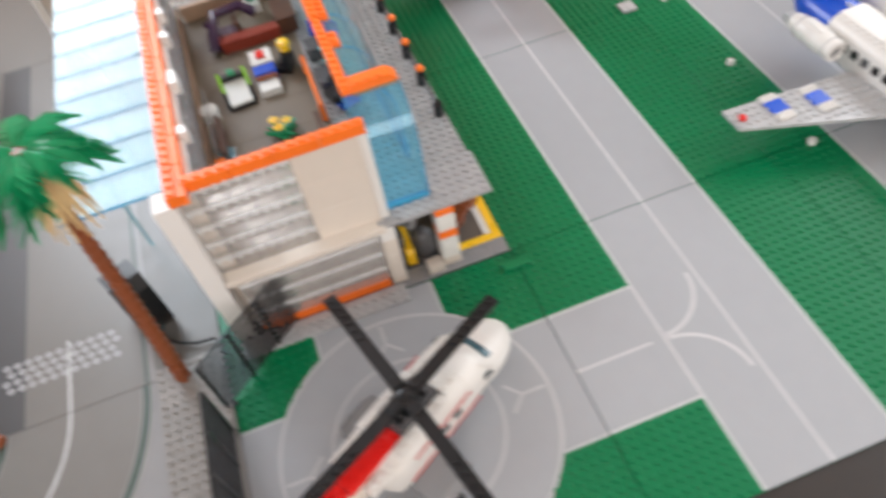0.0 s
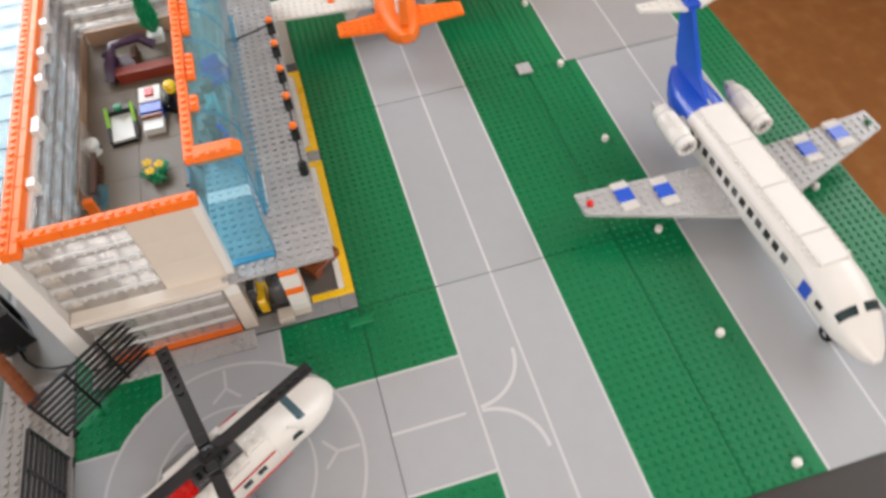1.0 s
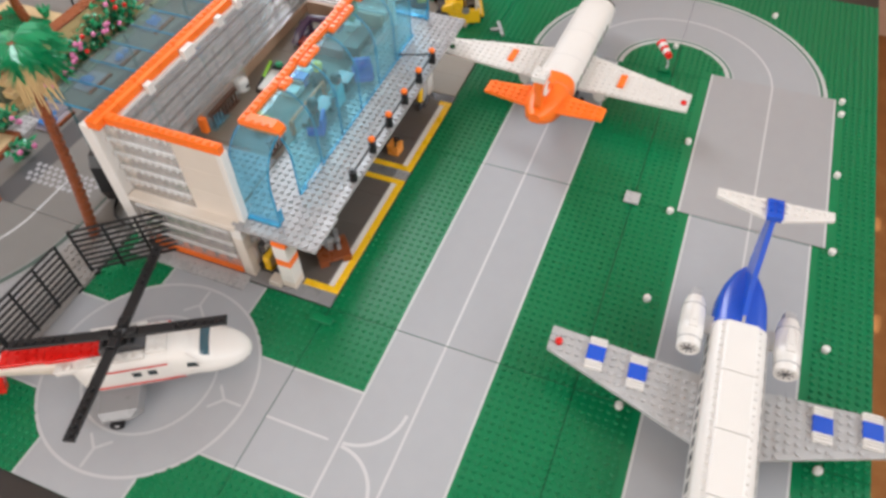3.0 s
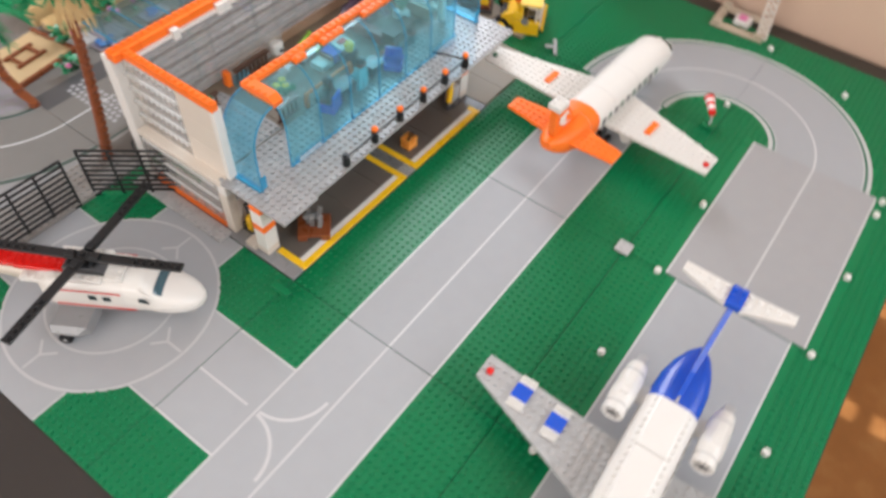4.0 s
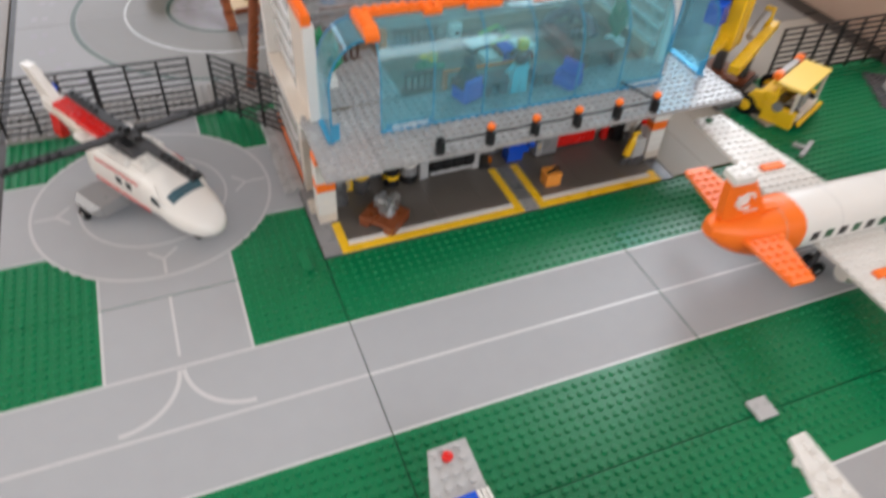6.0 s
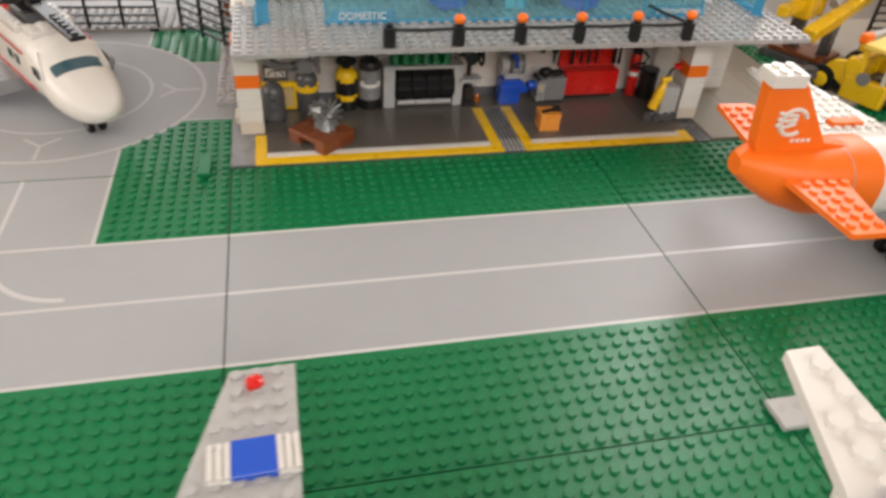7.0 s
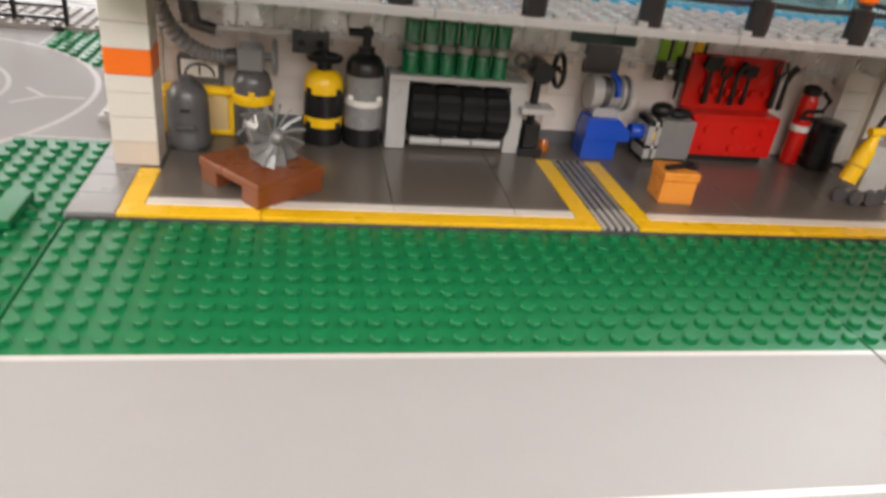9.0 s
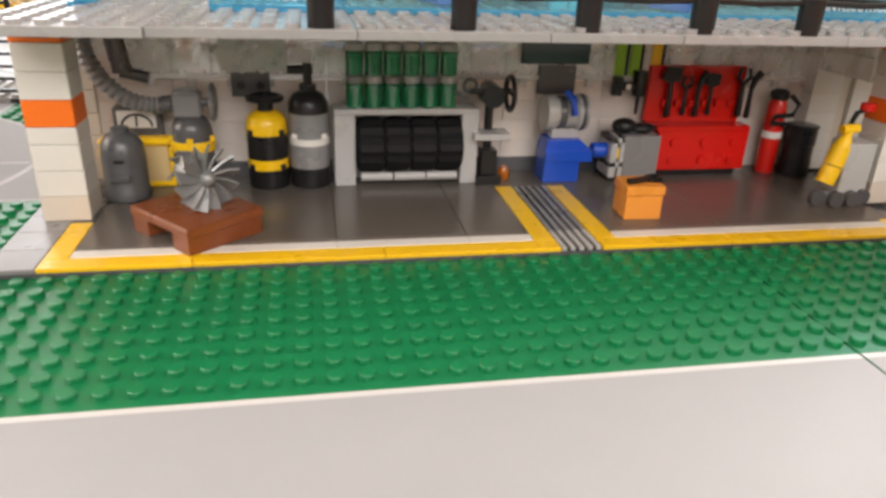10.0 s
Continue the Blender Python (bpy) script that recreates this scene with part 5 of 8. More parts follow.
one("valve_tank", "dark grey gas cylinder with yellow band and hand wheel", "gas cylinder", 7.0, 25.9, FL, [
    ("body", DGREY, LT([(1.0, 0), (1.05, 0.1), (1.05, 2.6), (1.0, 3.2), (0.85, 3.6), (0.6, 3.8)]), True),
    ("band", YELLOW, LT([(1.1, 2.05), (1.12, 2.1), (1.12, 2.55), (1.1, 2.6)]), True),
    ("band_teeth", YELLOW, many(*[B(-0.16 + 1.06 * math.cos(a), -0.1 + 1.06 * math.sin(a), 2.55, 0.16 + 1.06 * math.cos(a), 0.1 + 1.06 * math.sin(a), 2.85) for a in [radians(200 + 70 * k) for k in range(3)]]), False),
    ("valve", MGREY, many(B(-0.75, -0.6, 3.8, 0.6, 0.6, 5.0, 0.1), LT([(0.6, 5.0), (0.6, 5.15), (0.4, 5.2)], -0.1, 0, 0, 14)), False),
    ("pipe", DGREY, C((-0.8, 0, 4.4), (-1.3, 0, 4.35), 0.45), True),
    ("hand_wheel", MGREY, many(hoop(0.85, 0.14, 1.15, 0, 4.5, "x"), C((0.6, 0, 4.5), (1.25, 0, 4.5), 0.2), C((1.15, -0.8, 4.5), (1.15, 0.8, 4.5), 0.1), C((1.15, 0, 3.7), (1.15, 0, 5.3), 0.1)), True)])
# ribbed hose hanging from the ceiling to the valve
ho = thing("ribbed_hose", "grey ribbed hose curving from ceiling to the valve", "hose", 0, 0, 0)
pts = [(3.7, 25.7, 8.3), (3.5, 25.6, 9.0), (2.9, 25.5, 9.1), (2.5, 25.4, 8.3), (2.6, 25.4, 7.2), (3.1, 25.5, 6.1), (4.0, 25.6, 5.2), (5.0, 25.8, 4.8), (5.8, 25.9, 4.75)]
fine = []
for a in range(len(pts) - 1):
    p0, p1, p2, p3 = [Vector(pts[min(max(a + d, 0), len(pts) - 1)]) for d in (-1, 0, 1, 2)]
    for k in range(7):
        t = k / 7
        fine.append(0.5 * ((2 * p1) + (p2 - p0) * t + (2 * p0 - 5 * p1 + 4 * p2 - p3) * t * t + (3 * p1 - p0 - 3 * p2 + p3) * t ** 3))
bm = bmesh.new()
tube(bm, fine, [0.46 if i % 2 else 0.36 for i in range(len(fine))], 12)
part("hose", bm, MGREY, ho)
bm = bmesh.new()
cyl(bm, (3.7, 25.9, 8.6), (4.0, 26.0, 6.4), 0.45, 0.5)
cyl(bm, (3.9, 26.0, 6.4), (5.2, 26.0, 6.1), 0.3, 0.3)
part("drop_pipe", bm, DGREY, ho, smooth=True)
one("oxygen_cylinder", "yellow and black gas cylinder with a black wheel valve", "gas cylinder", 10.75, 25.9, FL, [
    ("base", BLACK, LT([(1.0, 0), (1.05, 0.05), (1.05, 1.05)]), True),
    ("lower_band", YELLOW, LT([(1.07, 1.05), (1.07, 1.6)]), True),
    ("belt", BLACK, LT([(1.05, 1.6), (1.05, 2.9)]), True),
    ("dome", YELLOW, LT([(1.07, 2.9), (1.07, 3.4), (0.95, 3.8), (0.6, 4.05), (0.4, 4.08)]), True),
    ("belt_teeth", BLACK, many(*[B(-0.2 + 1.02 * math.cos(a), -0.12 + 1.02 * math.sin(a), z, 0.2 + 1.02 * math.cos(a), 0.12 + 1.02 * math.sin(a), z + 0.3) for a in [radians(45 + 90 * k) for k in range(4)] for z in (1.05, 2.9)]), False),
    ("neck", BLACK, LT([(0.4, 4.05), (0.4, 4.6)]), True),
    ("hand_wheel", BLACK, many(hoop(0.85, 0.15, 0, 0, 4.7), C((-0.85, 0, 4.7), (0.85, 0, 4.7), 0.12), C((0, -0.85, 4.7), (0, 0.85, 4.7), 0.12)), True)])
one("gas_bottle", "grey and black gas bottle with a tap on top", "gas cylinder", 12.95, 25.9, FL, [
    ("base", BLACK, LT([(1.0, 0), (1.05, 0.05), (1.05, 1.1)]), True),
    ("lower_body", MGREY, LT([(1.06, 1.1), (1.06, 2.35)]), True),
    ("band", WHITE, LT([(1.08, 2.35), (1.08, 2.7)]), True),
    ("upper_body", MGREY, LT([(1.06, 2.7), (1.06, 4.0)]), True),
    ("seam_teeth", WHITE, many(*[B(-0.2 + 1.03 * math.cos(a), -0.12 + 1.03 * math.sin(a), 2.7, 0.2 + 1.03 * math.cos(a), 0.12 + 1.03 * math.sin(a), 2.95) for a in [radians(45 + 90 * k) for k in range(4)]]), False),
    ("dome", BLACK, LT([(1.06, 4.0), (1.03, 4.5), (0.8, 4.9), (0.45, 5.1), (0.45, 5.4)]), True),
    ("tap", BLACK, many(C((0, 0, 5.3), (0, 0, 6.5), 0.24), C((-1.0, 0, 6.15), (0.3, 0, 6.15), 0.22)), True)])
one("wall_socket_plate", "dark grey two-hole plate on the hangar wall", "wall plate", 10.0, 27.4, FL + 4.5, [
    ("plate", DGREY, B(-1, -0.2, 0, 1, 0.2, 1.2), False),
    ("hole", BLACK, many(C((-0.5, -0.26, 0.6), (-0.5, -0.18, 0.6), 0.22), C((0.5, -0.26, 0.6), (0.5, -0.18, 0.6), 0.22)), True)])
# tyre rack
rk = thing("tyre_rack", "light grey rack holding four black tyres under a shelf", "rack", 14.25, 25.3, FL)
for nm, a in (("side_panel", (0.0, 0, 0, 1.1, 1.8, 3.9)), ("side_panel", (6.9, 0, 0, 7.8, 1.8, 3.9)), ("shelf", (0.0, 0, 3.9, 7.8, 1.8, 4.2)), ("back_panel", (1.1, 1.5, 0, 6.9, 1.8, 3.9))):
    bm = bmesh.new()
    box(bm, *a)
    part(nm, bm, LGREY, rk)
for k in range(3):
    bm = bmesh.new()
    lathe(bm, [(0.2, 0), (0.26, 0.02), (0.26, 1.7), (0.2, 1.75)], 1.4 + 1.8 * k, 0.2, 0.45, 12, "x")
    part("rod", bm, LGREY, rk, smooth=True)
bm = bmesh.new()
n = 28
rings = []
for w_, r_ in ((0.0, 0.9), (0.0, 1.3), (0.12, 1.46), (0.7, 1.5), (1.28, 1.46), (1.4, 1.3), (1.4, 0.9)):
    rings.append([(w_, (r_ - (0.1 if i % 2 and r_ > 1.4 else 0)) * math.cos(2 * math.pi * i / n), (r_ - (0.1 if i % 2 and r_ > 1.4 else 0)) * math.sin(2 * math.pi * i / n)) for i in range(n)])
skin(bm, rings)
tyre = shared(tidy(bm), RUBBER, "tyre")
for k in range(4):
    ty = new("tyre", tyre)
    ty.matrix_basis = pose((15.5 + 1.42 * k) * U, 26.1 * U - 0.001, (FL + 2.12) * U)
    tagged(ty, "black ribbed rubber tyre lying in the rack", "tyre", "tyres in the rack")
# green jars in two rows
for r in range(2):
    for k in range(6):
        jar = thing("jar", "clear green jar with a grey lid on the shelf", "jar", 15.4 + 1.0 * k, 26.0, FL + 4.21 + 1.68 * r, 0, "green jars")
        bm = bmesh.new()
        lathe(bm, [(0.4, 0), (0.47, 0.02), (0.47, 1.22), (0.4, 1.27)], n=14)
        part("glass", bm, TGREEN, jar, smooth=True)
        bm = bmesh.new()
        lathe(bm, [(0.2, 0.05), (0.36, 0.06), (0.36, 1.0), (0.2, 1.01)], n=12)
        part("filling", bm, DKLEAF if r == 0 else LEAF, jar, smooth=True)
        bm = bmesh.new()
        lathe(bm, [(0.4, 1.27), (0.45, 1.29), (0.45, 1.6), (0.38, 1.67)], n=14)
        part("lid", bm, LGREY if r or k % 2 else MGREY, jar, smooth=True)
one("drill_stand", "black pillar drill with a light grey table", "drill", 22.75, 25.6, FL, [
    ("base", BLACK, many(B(-0.7, -0.7, 0, 0.7, 0.7, 0.5), B(-0.45, -0.45, 0.5, 0.45, 0.45, 1.9)), False),
    ("pole", BLACK, C((0, 0.3, 1.8), (0, 0.3, 4.6), 0.24), True),
    ("table", LGREY, B(-1.0, -0.9, 2.6, 1.0, 0.5, 2.95), False),
    ("head", BLACK, many(C((0, -0.6, 4.9), (0, 0.8, 4.9), 0.62), C((-1.2, 0, 5.1), (1.1, 0, 5.1), 0.16)), True),
    ("hand_wheel", BLACK, many(hoop(0.9, 0.15, 1.05, 0, 5.0, "x"), C((1.05, -0.85, 5.0), (1.05, 0.85, 5.0), 0.1)), True),
    ("lever", DGREY, many(hoop(0.35, 0.1, -1.2, 0, 5.4, "y"), C((-2.4, 0.2, 5.3), (-1.3, 0.1, 4.7), 0.12)), True)])
one("amber_lamp", "small clear orange stud lamp on the floor", "lamp", 23.85, 26.0, FL, [("bead", TORANGE, LT([(0.3, 0), (0.34, 0.1), (0.34, 0.5), (0.2, 0.75)]), True)])
one("grinder", "blue bench grinder base with a grey drum on top", "grinder", 27.2, 25.9, FL, [
    ("base", BLUE, many(B(-1.25, -0.8, 0, 0.85, 0.8, 1.2), B(-1.25, -0.9, 1.2, 1.55, 0.8, 1.85)), False),
    ("slope", BLUE, lambda bm: prism(bm, [(-1.25, 1.85), (1.5, 1.85), (0.8, 2.45), (-1.1, 2.45)], "y", -0.7, 0.7), False),
    ("drum", LGREY, LT([(0.6, -1.3), (1.0, -1.25), (1.0, -0.7), (0.84, -0.62), (0.84, 0.5), (1.0, 0.58), (1.0, 1.15), (0.6, 1.2)], 0, 0.1, 3.85, 20, "x"), True), ("drum_band", DGREY, many(LT([(0.9, -0.5), (0.92, -0.45), (0.92, -0.15), (0.9, -0.1)], 0, 0.1, 3.85, 20, "x"), LT([(1.02, 0.75), (1.04, 0.8), (1.04, 0.95), (1.02, 1.0)], 0, 0.1, 3.85, 20, "x")), True),
    ("stand", LGREY, B(-0.8, -0.3, 2.45, 0.8, 0.5, 3.0), False),
    ("handle", BLUE, lambda bm: tube(bm, [(0.2, -0.95, 3.9), (0.1, -0.85, 4.7), (-0.2, -0.4, 5.1)], 0.2), True)])
one("black_wall_panel", "black plate fixed behind the grinder", "wall plate", 27.0, 27.4, FL + 4.6, [("plate", DGREY, B(-1.1, -0.15, 0, 1.1, 0.15, 1.6), False)])
one("hung_drill", "black hand drill hanging on the hangar wall", "drill", 31.9, 27.3, FL + 4.0, [
    ("barrel", BLACK, many(C((0, -0.4, 2.0), (0, -0.4, 0.6), 0.42, 0.36), C((0, -0.4, 0.6), (0, -0.4, -0.5), 0.14, 0.08)), True),
    ("grip", BLACK, many(B(-1.5, -0.6, 0.9, -0.2, -0.15, 1.35), B(-1.6, -0.65, 0.6, -1.1, -0.1, 1.7)), False),
    ("collar", WHITE, B(-0.9, -0.65, 0.95, -0.6, -0.1, 1.3), False)])
one("generator", "grey generator box with a light grey front", "generator", 31.05, 25.8, FL, [
    ("body", MGREY, B(-0.5, -0.9, 0.3, 1.7, 0.8, 2.7), False),
    ("front_frame", LGREY, many(B(-1.3, -1.0, 0.3, -0.9, 0.8, 2.6), B(-0.75, -1.0, 0.3, -0.5, 0.8, 2.6), B(-1.3, -1.0, 0.9, -0.5, 0.8, 1.2), B(-1.3, -1.0, 2.3, -0.5, 0.8, 2.6)), False),
    ("lamp", YELLOW, C((-0.85, -0.9, 1.7), (-0.85, 0.2, 1.7), 0.3), True),
    ("skid", BLACK, B(-1.2, -0.8, 0, 1.7, 0.8, 0.3), False),
    ("blue_crank", BLUE, C((-2.1, -0.1, 1.7), (-1.3, -0.1, 1.7), 0.45), True)])
one("black_glove_tool", "black tool lying on the generator", "tool", 31.3, 25.6, FL + 2.7, [("lump", BLACK, many(lambda bm: blob(bm, -0.6, 0, 0.45, 0.75, 0.6, 0.45), lambda bm: blob(bm, 0.5, 0, 0.3, 0.8, 0.5, 0.3)), True)])
# red tool cabinet
rc_ = thing("tool_cabinet", "red toy tool cabinet with studded drawers and pegboard", "cabinet", 32.8, 25.7, FL)
bm = bmesh.new()
box(bm, 0.3, 0.2, 0, 5.6, 1.6, 0.4)
part("plinth", bm, BLACK, rc_)
bm = bmesh.new()
box(bm, 0.2, 0, 0.4, 6.0, 1.6, 2.9)
part("chest", bm, RED, rc_)
bm = bmesh.new()
box(bm, 0.0, -0.08, 2.75, 5.9, 1.6, 3.05)
part("worktop", bm, RED, rc_)
bm = bmesh.new()
box(bm, -0.3, 1.2, 3.05, 5.8, 1.6, 6.3)
part("pegboard", bm, RED, rc_)
for k in range(3):
    for z in (1.0, 2.1):
        bm = bmesh.new()
        cyl(bm, (1.25 + 1.9 * k, 0.0, z), (1.25 + 1.9 * k, -0.16, z), 0.3, 0.28, 14)
        part("drawer_knob", bm, RED, rc_)
for k in range(6):
    bm = bmesh.new()
    box(bm, 0.55 + 0.86 * k, 0.9, 4.0, 0.95 + 0.86 * k, 1.2, 4.4)
    part("clip", bm, RED, rc_)
for k, (x, z0, h, w_) in enumerate(((0.9, 3.4, 2.9, 0.44), (1.9, 3.5, 2.3, 0.34), (2.7, 3.4, 2.6, 0.4), (3.5, 3.5, 2.4, 0.34), (5.5, 3.4, 2.9, 0.45), (6.1, 3.3, 2.7, 0.42))):
    t = thing("hand_tool", "black hand tool clipped to the red pegboard", "tool", 32.8 + x, 26.55, FL + z0, 0, "tools on the pegboard")
    bm = bmesh.new()
    lathe(bm, [(w_ * 0.3, 0), (w_ * 0.46, 0.1), (w_ * 0.36, h * 0.35), (w_ * 0.3, h * 0.72)], n=10)
    part("handle", bm, BLACK, t, smooth=True)
    bm = bmesh.new()
    if k % 3 == 0:
        prism(bm, [(-w_ * 1.4, h * 0.78), (-w_ * 0.4, h * 0.68), (w_ * 1.1, h * 0.74), (w_ * 1.3, h), (-w_ * 0.9, h)], "y", -0.16, 0.16)
    elif k % 3 == 1:
        for e in (-1, 1):
            tube(bm, [(0, 0, h * 0.66), (e * w_ * 0.9, 0, h * 0.8), (e * w_ * 0.55, 0, h)], 0.12, 6)
    else:
        tube(bm, [(0, 0, h * 0.66), (w_ * 0.3, 0, h * 0.85), (w_ * 1.1, 0, h)], [0.16, 0.2, 0.24], 8)
    part("head", tidy(bm), BLACK, t)
one("fire_extinguisher", "red fire extinguisher with white band and black hose", "extinguisher", 40.7, 26.3, FL, [
    ("bottle", RED, LT([(0.5, 0), (0.56, 0.05), (0.56, 4.1), (0.42, 4.5)]), True),
    ("band", WHITE, LT([(0.6, 2.2), (0.6, 2.6)]), True),
    ("nozzle", BLACK, many(LT([(0.5, 4.5), (0.55, 4.6), (0.55, 4.95), (0.3, 5.1)]), lambda bm: tube(bm, [(0.5, -0.4, 4.8), (1.0, -0.6, 4.3), (0.6, -0.75, 3.7), (-0.5, -0.7, 3.6), (-0.6, -0.65, 3.2), (0.7, -0.65, 3.1)], 0.15)), True)])
one("oil_barrel", "black open oil barrel with ribs", "barrel", 42.2, 25.6, FL, [
    ("body", BLACK, LT([(0.86, 0), (0.9, 0.05), (0.9, 1.0), (0.86, 1.05), (0.86, 1.95), (0.9, 2.0), (0.9, 2.95), (0.93, 3.0), (0.93, 3.1)], n=24), True),
    ("lid", DGREY, LT([(0.8, 3.1), (0.84, 3.13), (0.7, 3.16)]), True)])
one("welding_trolley", "grey gas trolley with a yellow bottle and wheels", "trolley", 41.1, 20.8, FL, [
    ("frame", LGREY, B(0.0, -0.6, 0.6, 1.7, 0.9, 3.4, 0.06), False),
    ("bottle", YELLOW, many(C((-0.75, -0.3, 1.2), (-0.45, -0.23, 2.1), 0.5, 0.5), C((-0.43, -0.22, 2.15), (-0.1, -0.14, 3.15), 0.52, 0.5), C((-0.1, -0.14, 3.15), (0.08, -0.1, 3.75), 0.48, 0.24), C((0.08, -0.1, 3.75), (0.14, -0.08, 4.05), 0.24, 0.24), C((-0.35, -0.1, 4.1), (0.6, -0.1, 4.15), 0.25)), True),
    ("handle", BLACK, lambda bm: tube(bm, [(0.3, 0.5, 3.3), (0.9, 0.6, 4.8), (1.5, 0.6, 5.0)], 0.14), True),
    ("valve", RED, LT([(0.2, 4.9), (0.4, 4.95), (0.4, 5.3), (0.2, 5.35)], 1.5, 0.6, 0), True),
    ("axle", MGREY, many(B(-1.4, -0.7, 0.5, 1.6, -0.3, 0.75),), False),
    *[("wheel", DGREY, LT([(0.2, -0.18), (0.45, -0.18), (0.45, 0.18), (0.2, 0.18)], wx, wy, 0.45, 14, "y"), True) for wx, wy in ((-1.2, -0.6), (-0.3, -0.9), (0.7, -0.9), (1.5, -0.6))]])
one("tool_box", "light orange toy box with a lid seam on the floor", "box", 29.3, 19.9, FL, [
    ("body", MEDORANGE, B(-0.95, -0.85, 0, 0.95, 0.85, 1.25), False),
    ("lid", MEDORANGE, B(-1.0, -0.9, 1.29, 1.0, 0.9, 1.75), False)], -3)
one("spanner", "black spanner lying on the orange box", "tool", 29.3, 19.7, FL + 1.76, [
    ("jaw", BLACK, hoop(0.34, 0.13, 0.7, 0, 0.15), True), ("shaft", BLACK, B(-0.9, -0.14, 0.02, 0.5, 0.14, 0.25), False)], 15)
# brown workbench turned on the floor, with the turbine on it
wb = thing("workbench", "reddish-brown low toy workbench standing askew", "table", 7.85, 19.5, FL, -48.7)
for a in ((-2.2, -1.95, 0.8, 2.2, 1.95, 1.15),):
    bm = bmesh.new()
    box(bm, *a)
    part("tabletop", bm, BROWN, wb)
for sx in (-1, 1):
    bm = bmesh.new()
    box(bm, sx * 1.55 - 0.6, -1.9, 0.0, sx * 1.55 + 0.6, 1.9, 0.8)
    part("end_block", bm, BROWN, wb)
for k in range(3):
    bm = bmesh.new()
    box(bm, -2.18 + 1.46 * k, -1.93, 1.151, -0.75 + 1.46 * k, 1.93, 1.22, 0.02)
    part("top_tile", bm, BROWN, wb)
tf = thing("turbine", "silver jet-engine turbine with fan blades on the workbench", "turbine", 8.0, 19.6, FL + 1.22, 38)
for k in range(13):
    a = 2 * math.pi * k / 13
    for x, r0, r1, w_, tw in ((0.0, 0.35, 1.45, 0.3, 50), (0.0, 0.3, 0.95, 0.3, -50)):
        if tw < 0 and k % 2:
            continue
        m = Matrix.Translation((0, -0.75 if tw > 0 else 0.75, 1.45)) @ Matrix.Rotation(a, 4, "Y") @ Matrix.Rotation(radians(tw), 4, "Z")
        bm = bmesh.new()
        skin(bm, [[m @ Vector((sx * w_ * f, sy * 0.05 - lean, z)) for sx, sy in ((-1, -1), (1, -1), (1, 1), (-1, 1))] for z, f, lean in ((r0, 0.6, 0.0), ((r0 + r1) / 2, 0.9, 0.05), (r1, 1.1, 0.22))])
        part("blade", tidy(bm), STEEL, tf)
bm = bmesh.new()
lathe(bm, [(0.08, -1.25), (0.3, -1.1), (0.42, -0.8), (0.45, -0.3), (0.7, -0.2), (0.75, 0.5), (0.5, 0.6), (0.45, 1.2), (0.2, 1.4)], 0, 0, 1.45, 18, "y")
part("core", tidy(bm), STEEL, tf, smooth=True)
bm = bmesh.new()
box(bm, -0.5, -0.15, 0, 0.5, 0.6, 0.95)
part("cradle", bm, MGREY, tf)
# coloured boards before the clear strip
for x, mt in ((30.7, LIME), (31.6, LIME), (32.9, YELLOW)):
    one("striped_board", "upright coloured board on the clear window ledge", "board", x, 27.2, FL + 5.66, [("board", mt, B(-0.3, 0, 0, 0.3, 0.2, 2.9), False), ("bar", BLACK, B(0.32, 0, 0, 0.5, 0.18, 2.9), False)])

# ---- upper floor ----
def balustrade(x, y, n, rz=0):
    t = thing("balustrade", "dark brown toy balustrade on the upper floor", "railing", x, y, SB, rz, "balustrades")
    L0 = n * 0.8
    for z0, z1 in ((2.0, 2.4), (0.0, 0.25)):
        bm = bmesh.new()
        box(bm, 0, -0.3, z0, L0, 0.3, z1)
        part("rail", bm, DKBROWN, t)
    for k in range(n):
        bm = bmesh.new()
        lathe(bm, [(0.22, 0.25), (0.12, 0.6), (0.2, 1.1), (0.12, 1.6), (0.22, 2.0)], 0.4 + 0.8 * k, 0, 0, 8)
        part("baluster", bm, DKBROWN, t, smooth=True)


balustrade(3.4, 39.5, 10)
balustrade(13.8, 30.6, 5)
balustrade(16.0, 41.0, 8)
balustrade(38.5, 36.0, 5)
one("orange_rail", "low orange toy rail behind the desks", "railing", 18.5, 29.8, SB, [("bar", ORANGE, B(0, -0.2, 2.1, 9.6, 0.2, 2.4), False), ("post", ORANGE, B(0, -0.3, 0, 0.5, 0.3, 2.09), False), ("post", ORANGE, B(9.1, -0.3, 0, 9.6, 0.3, 2.09), False)])


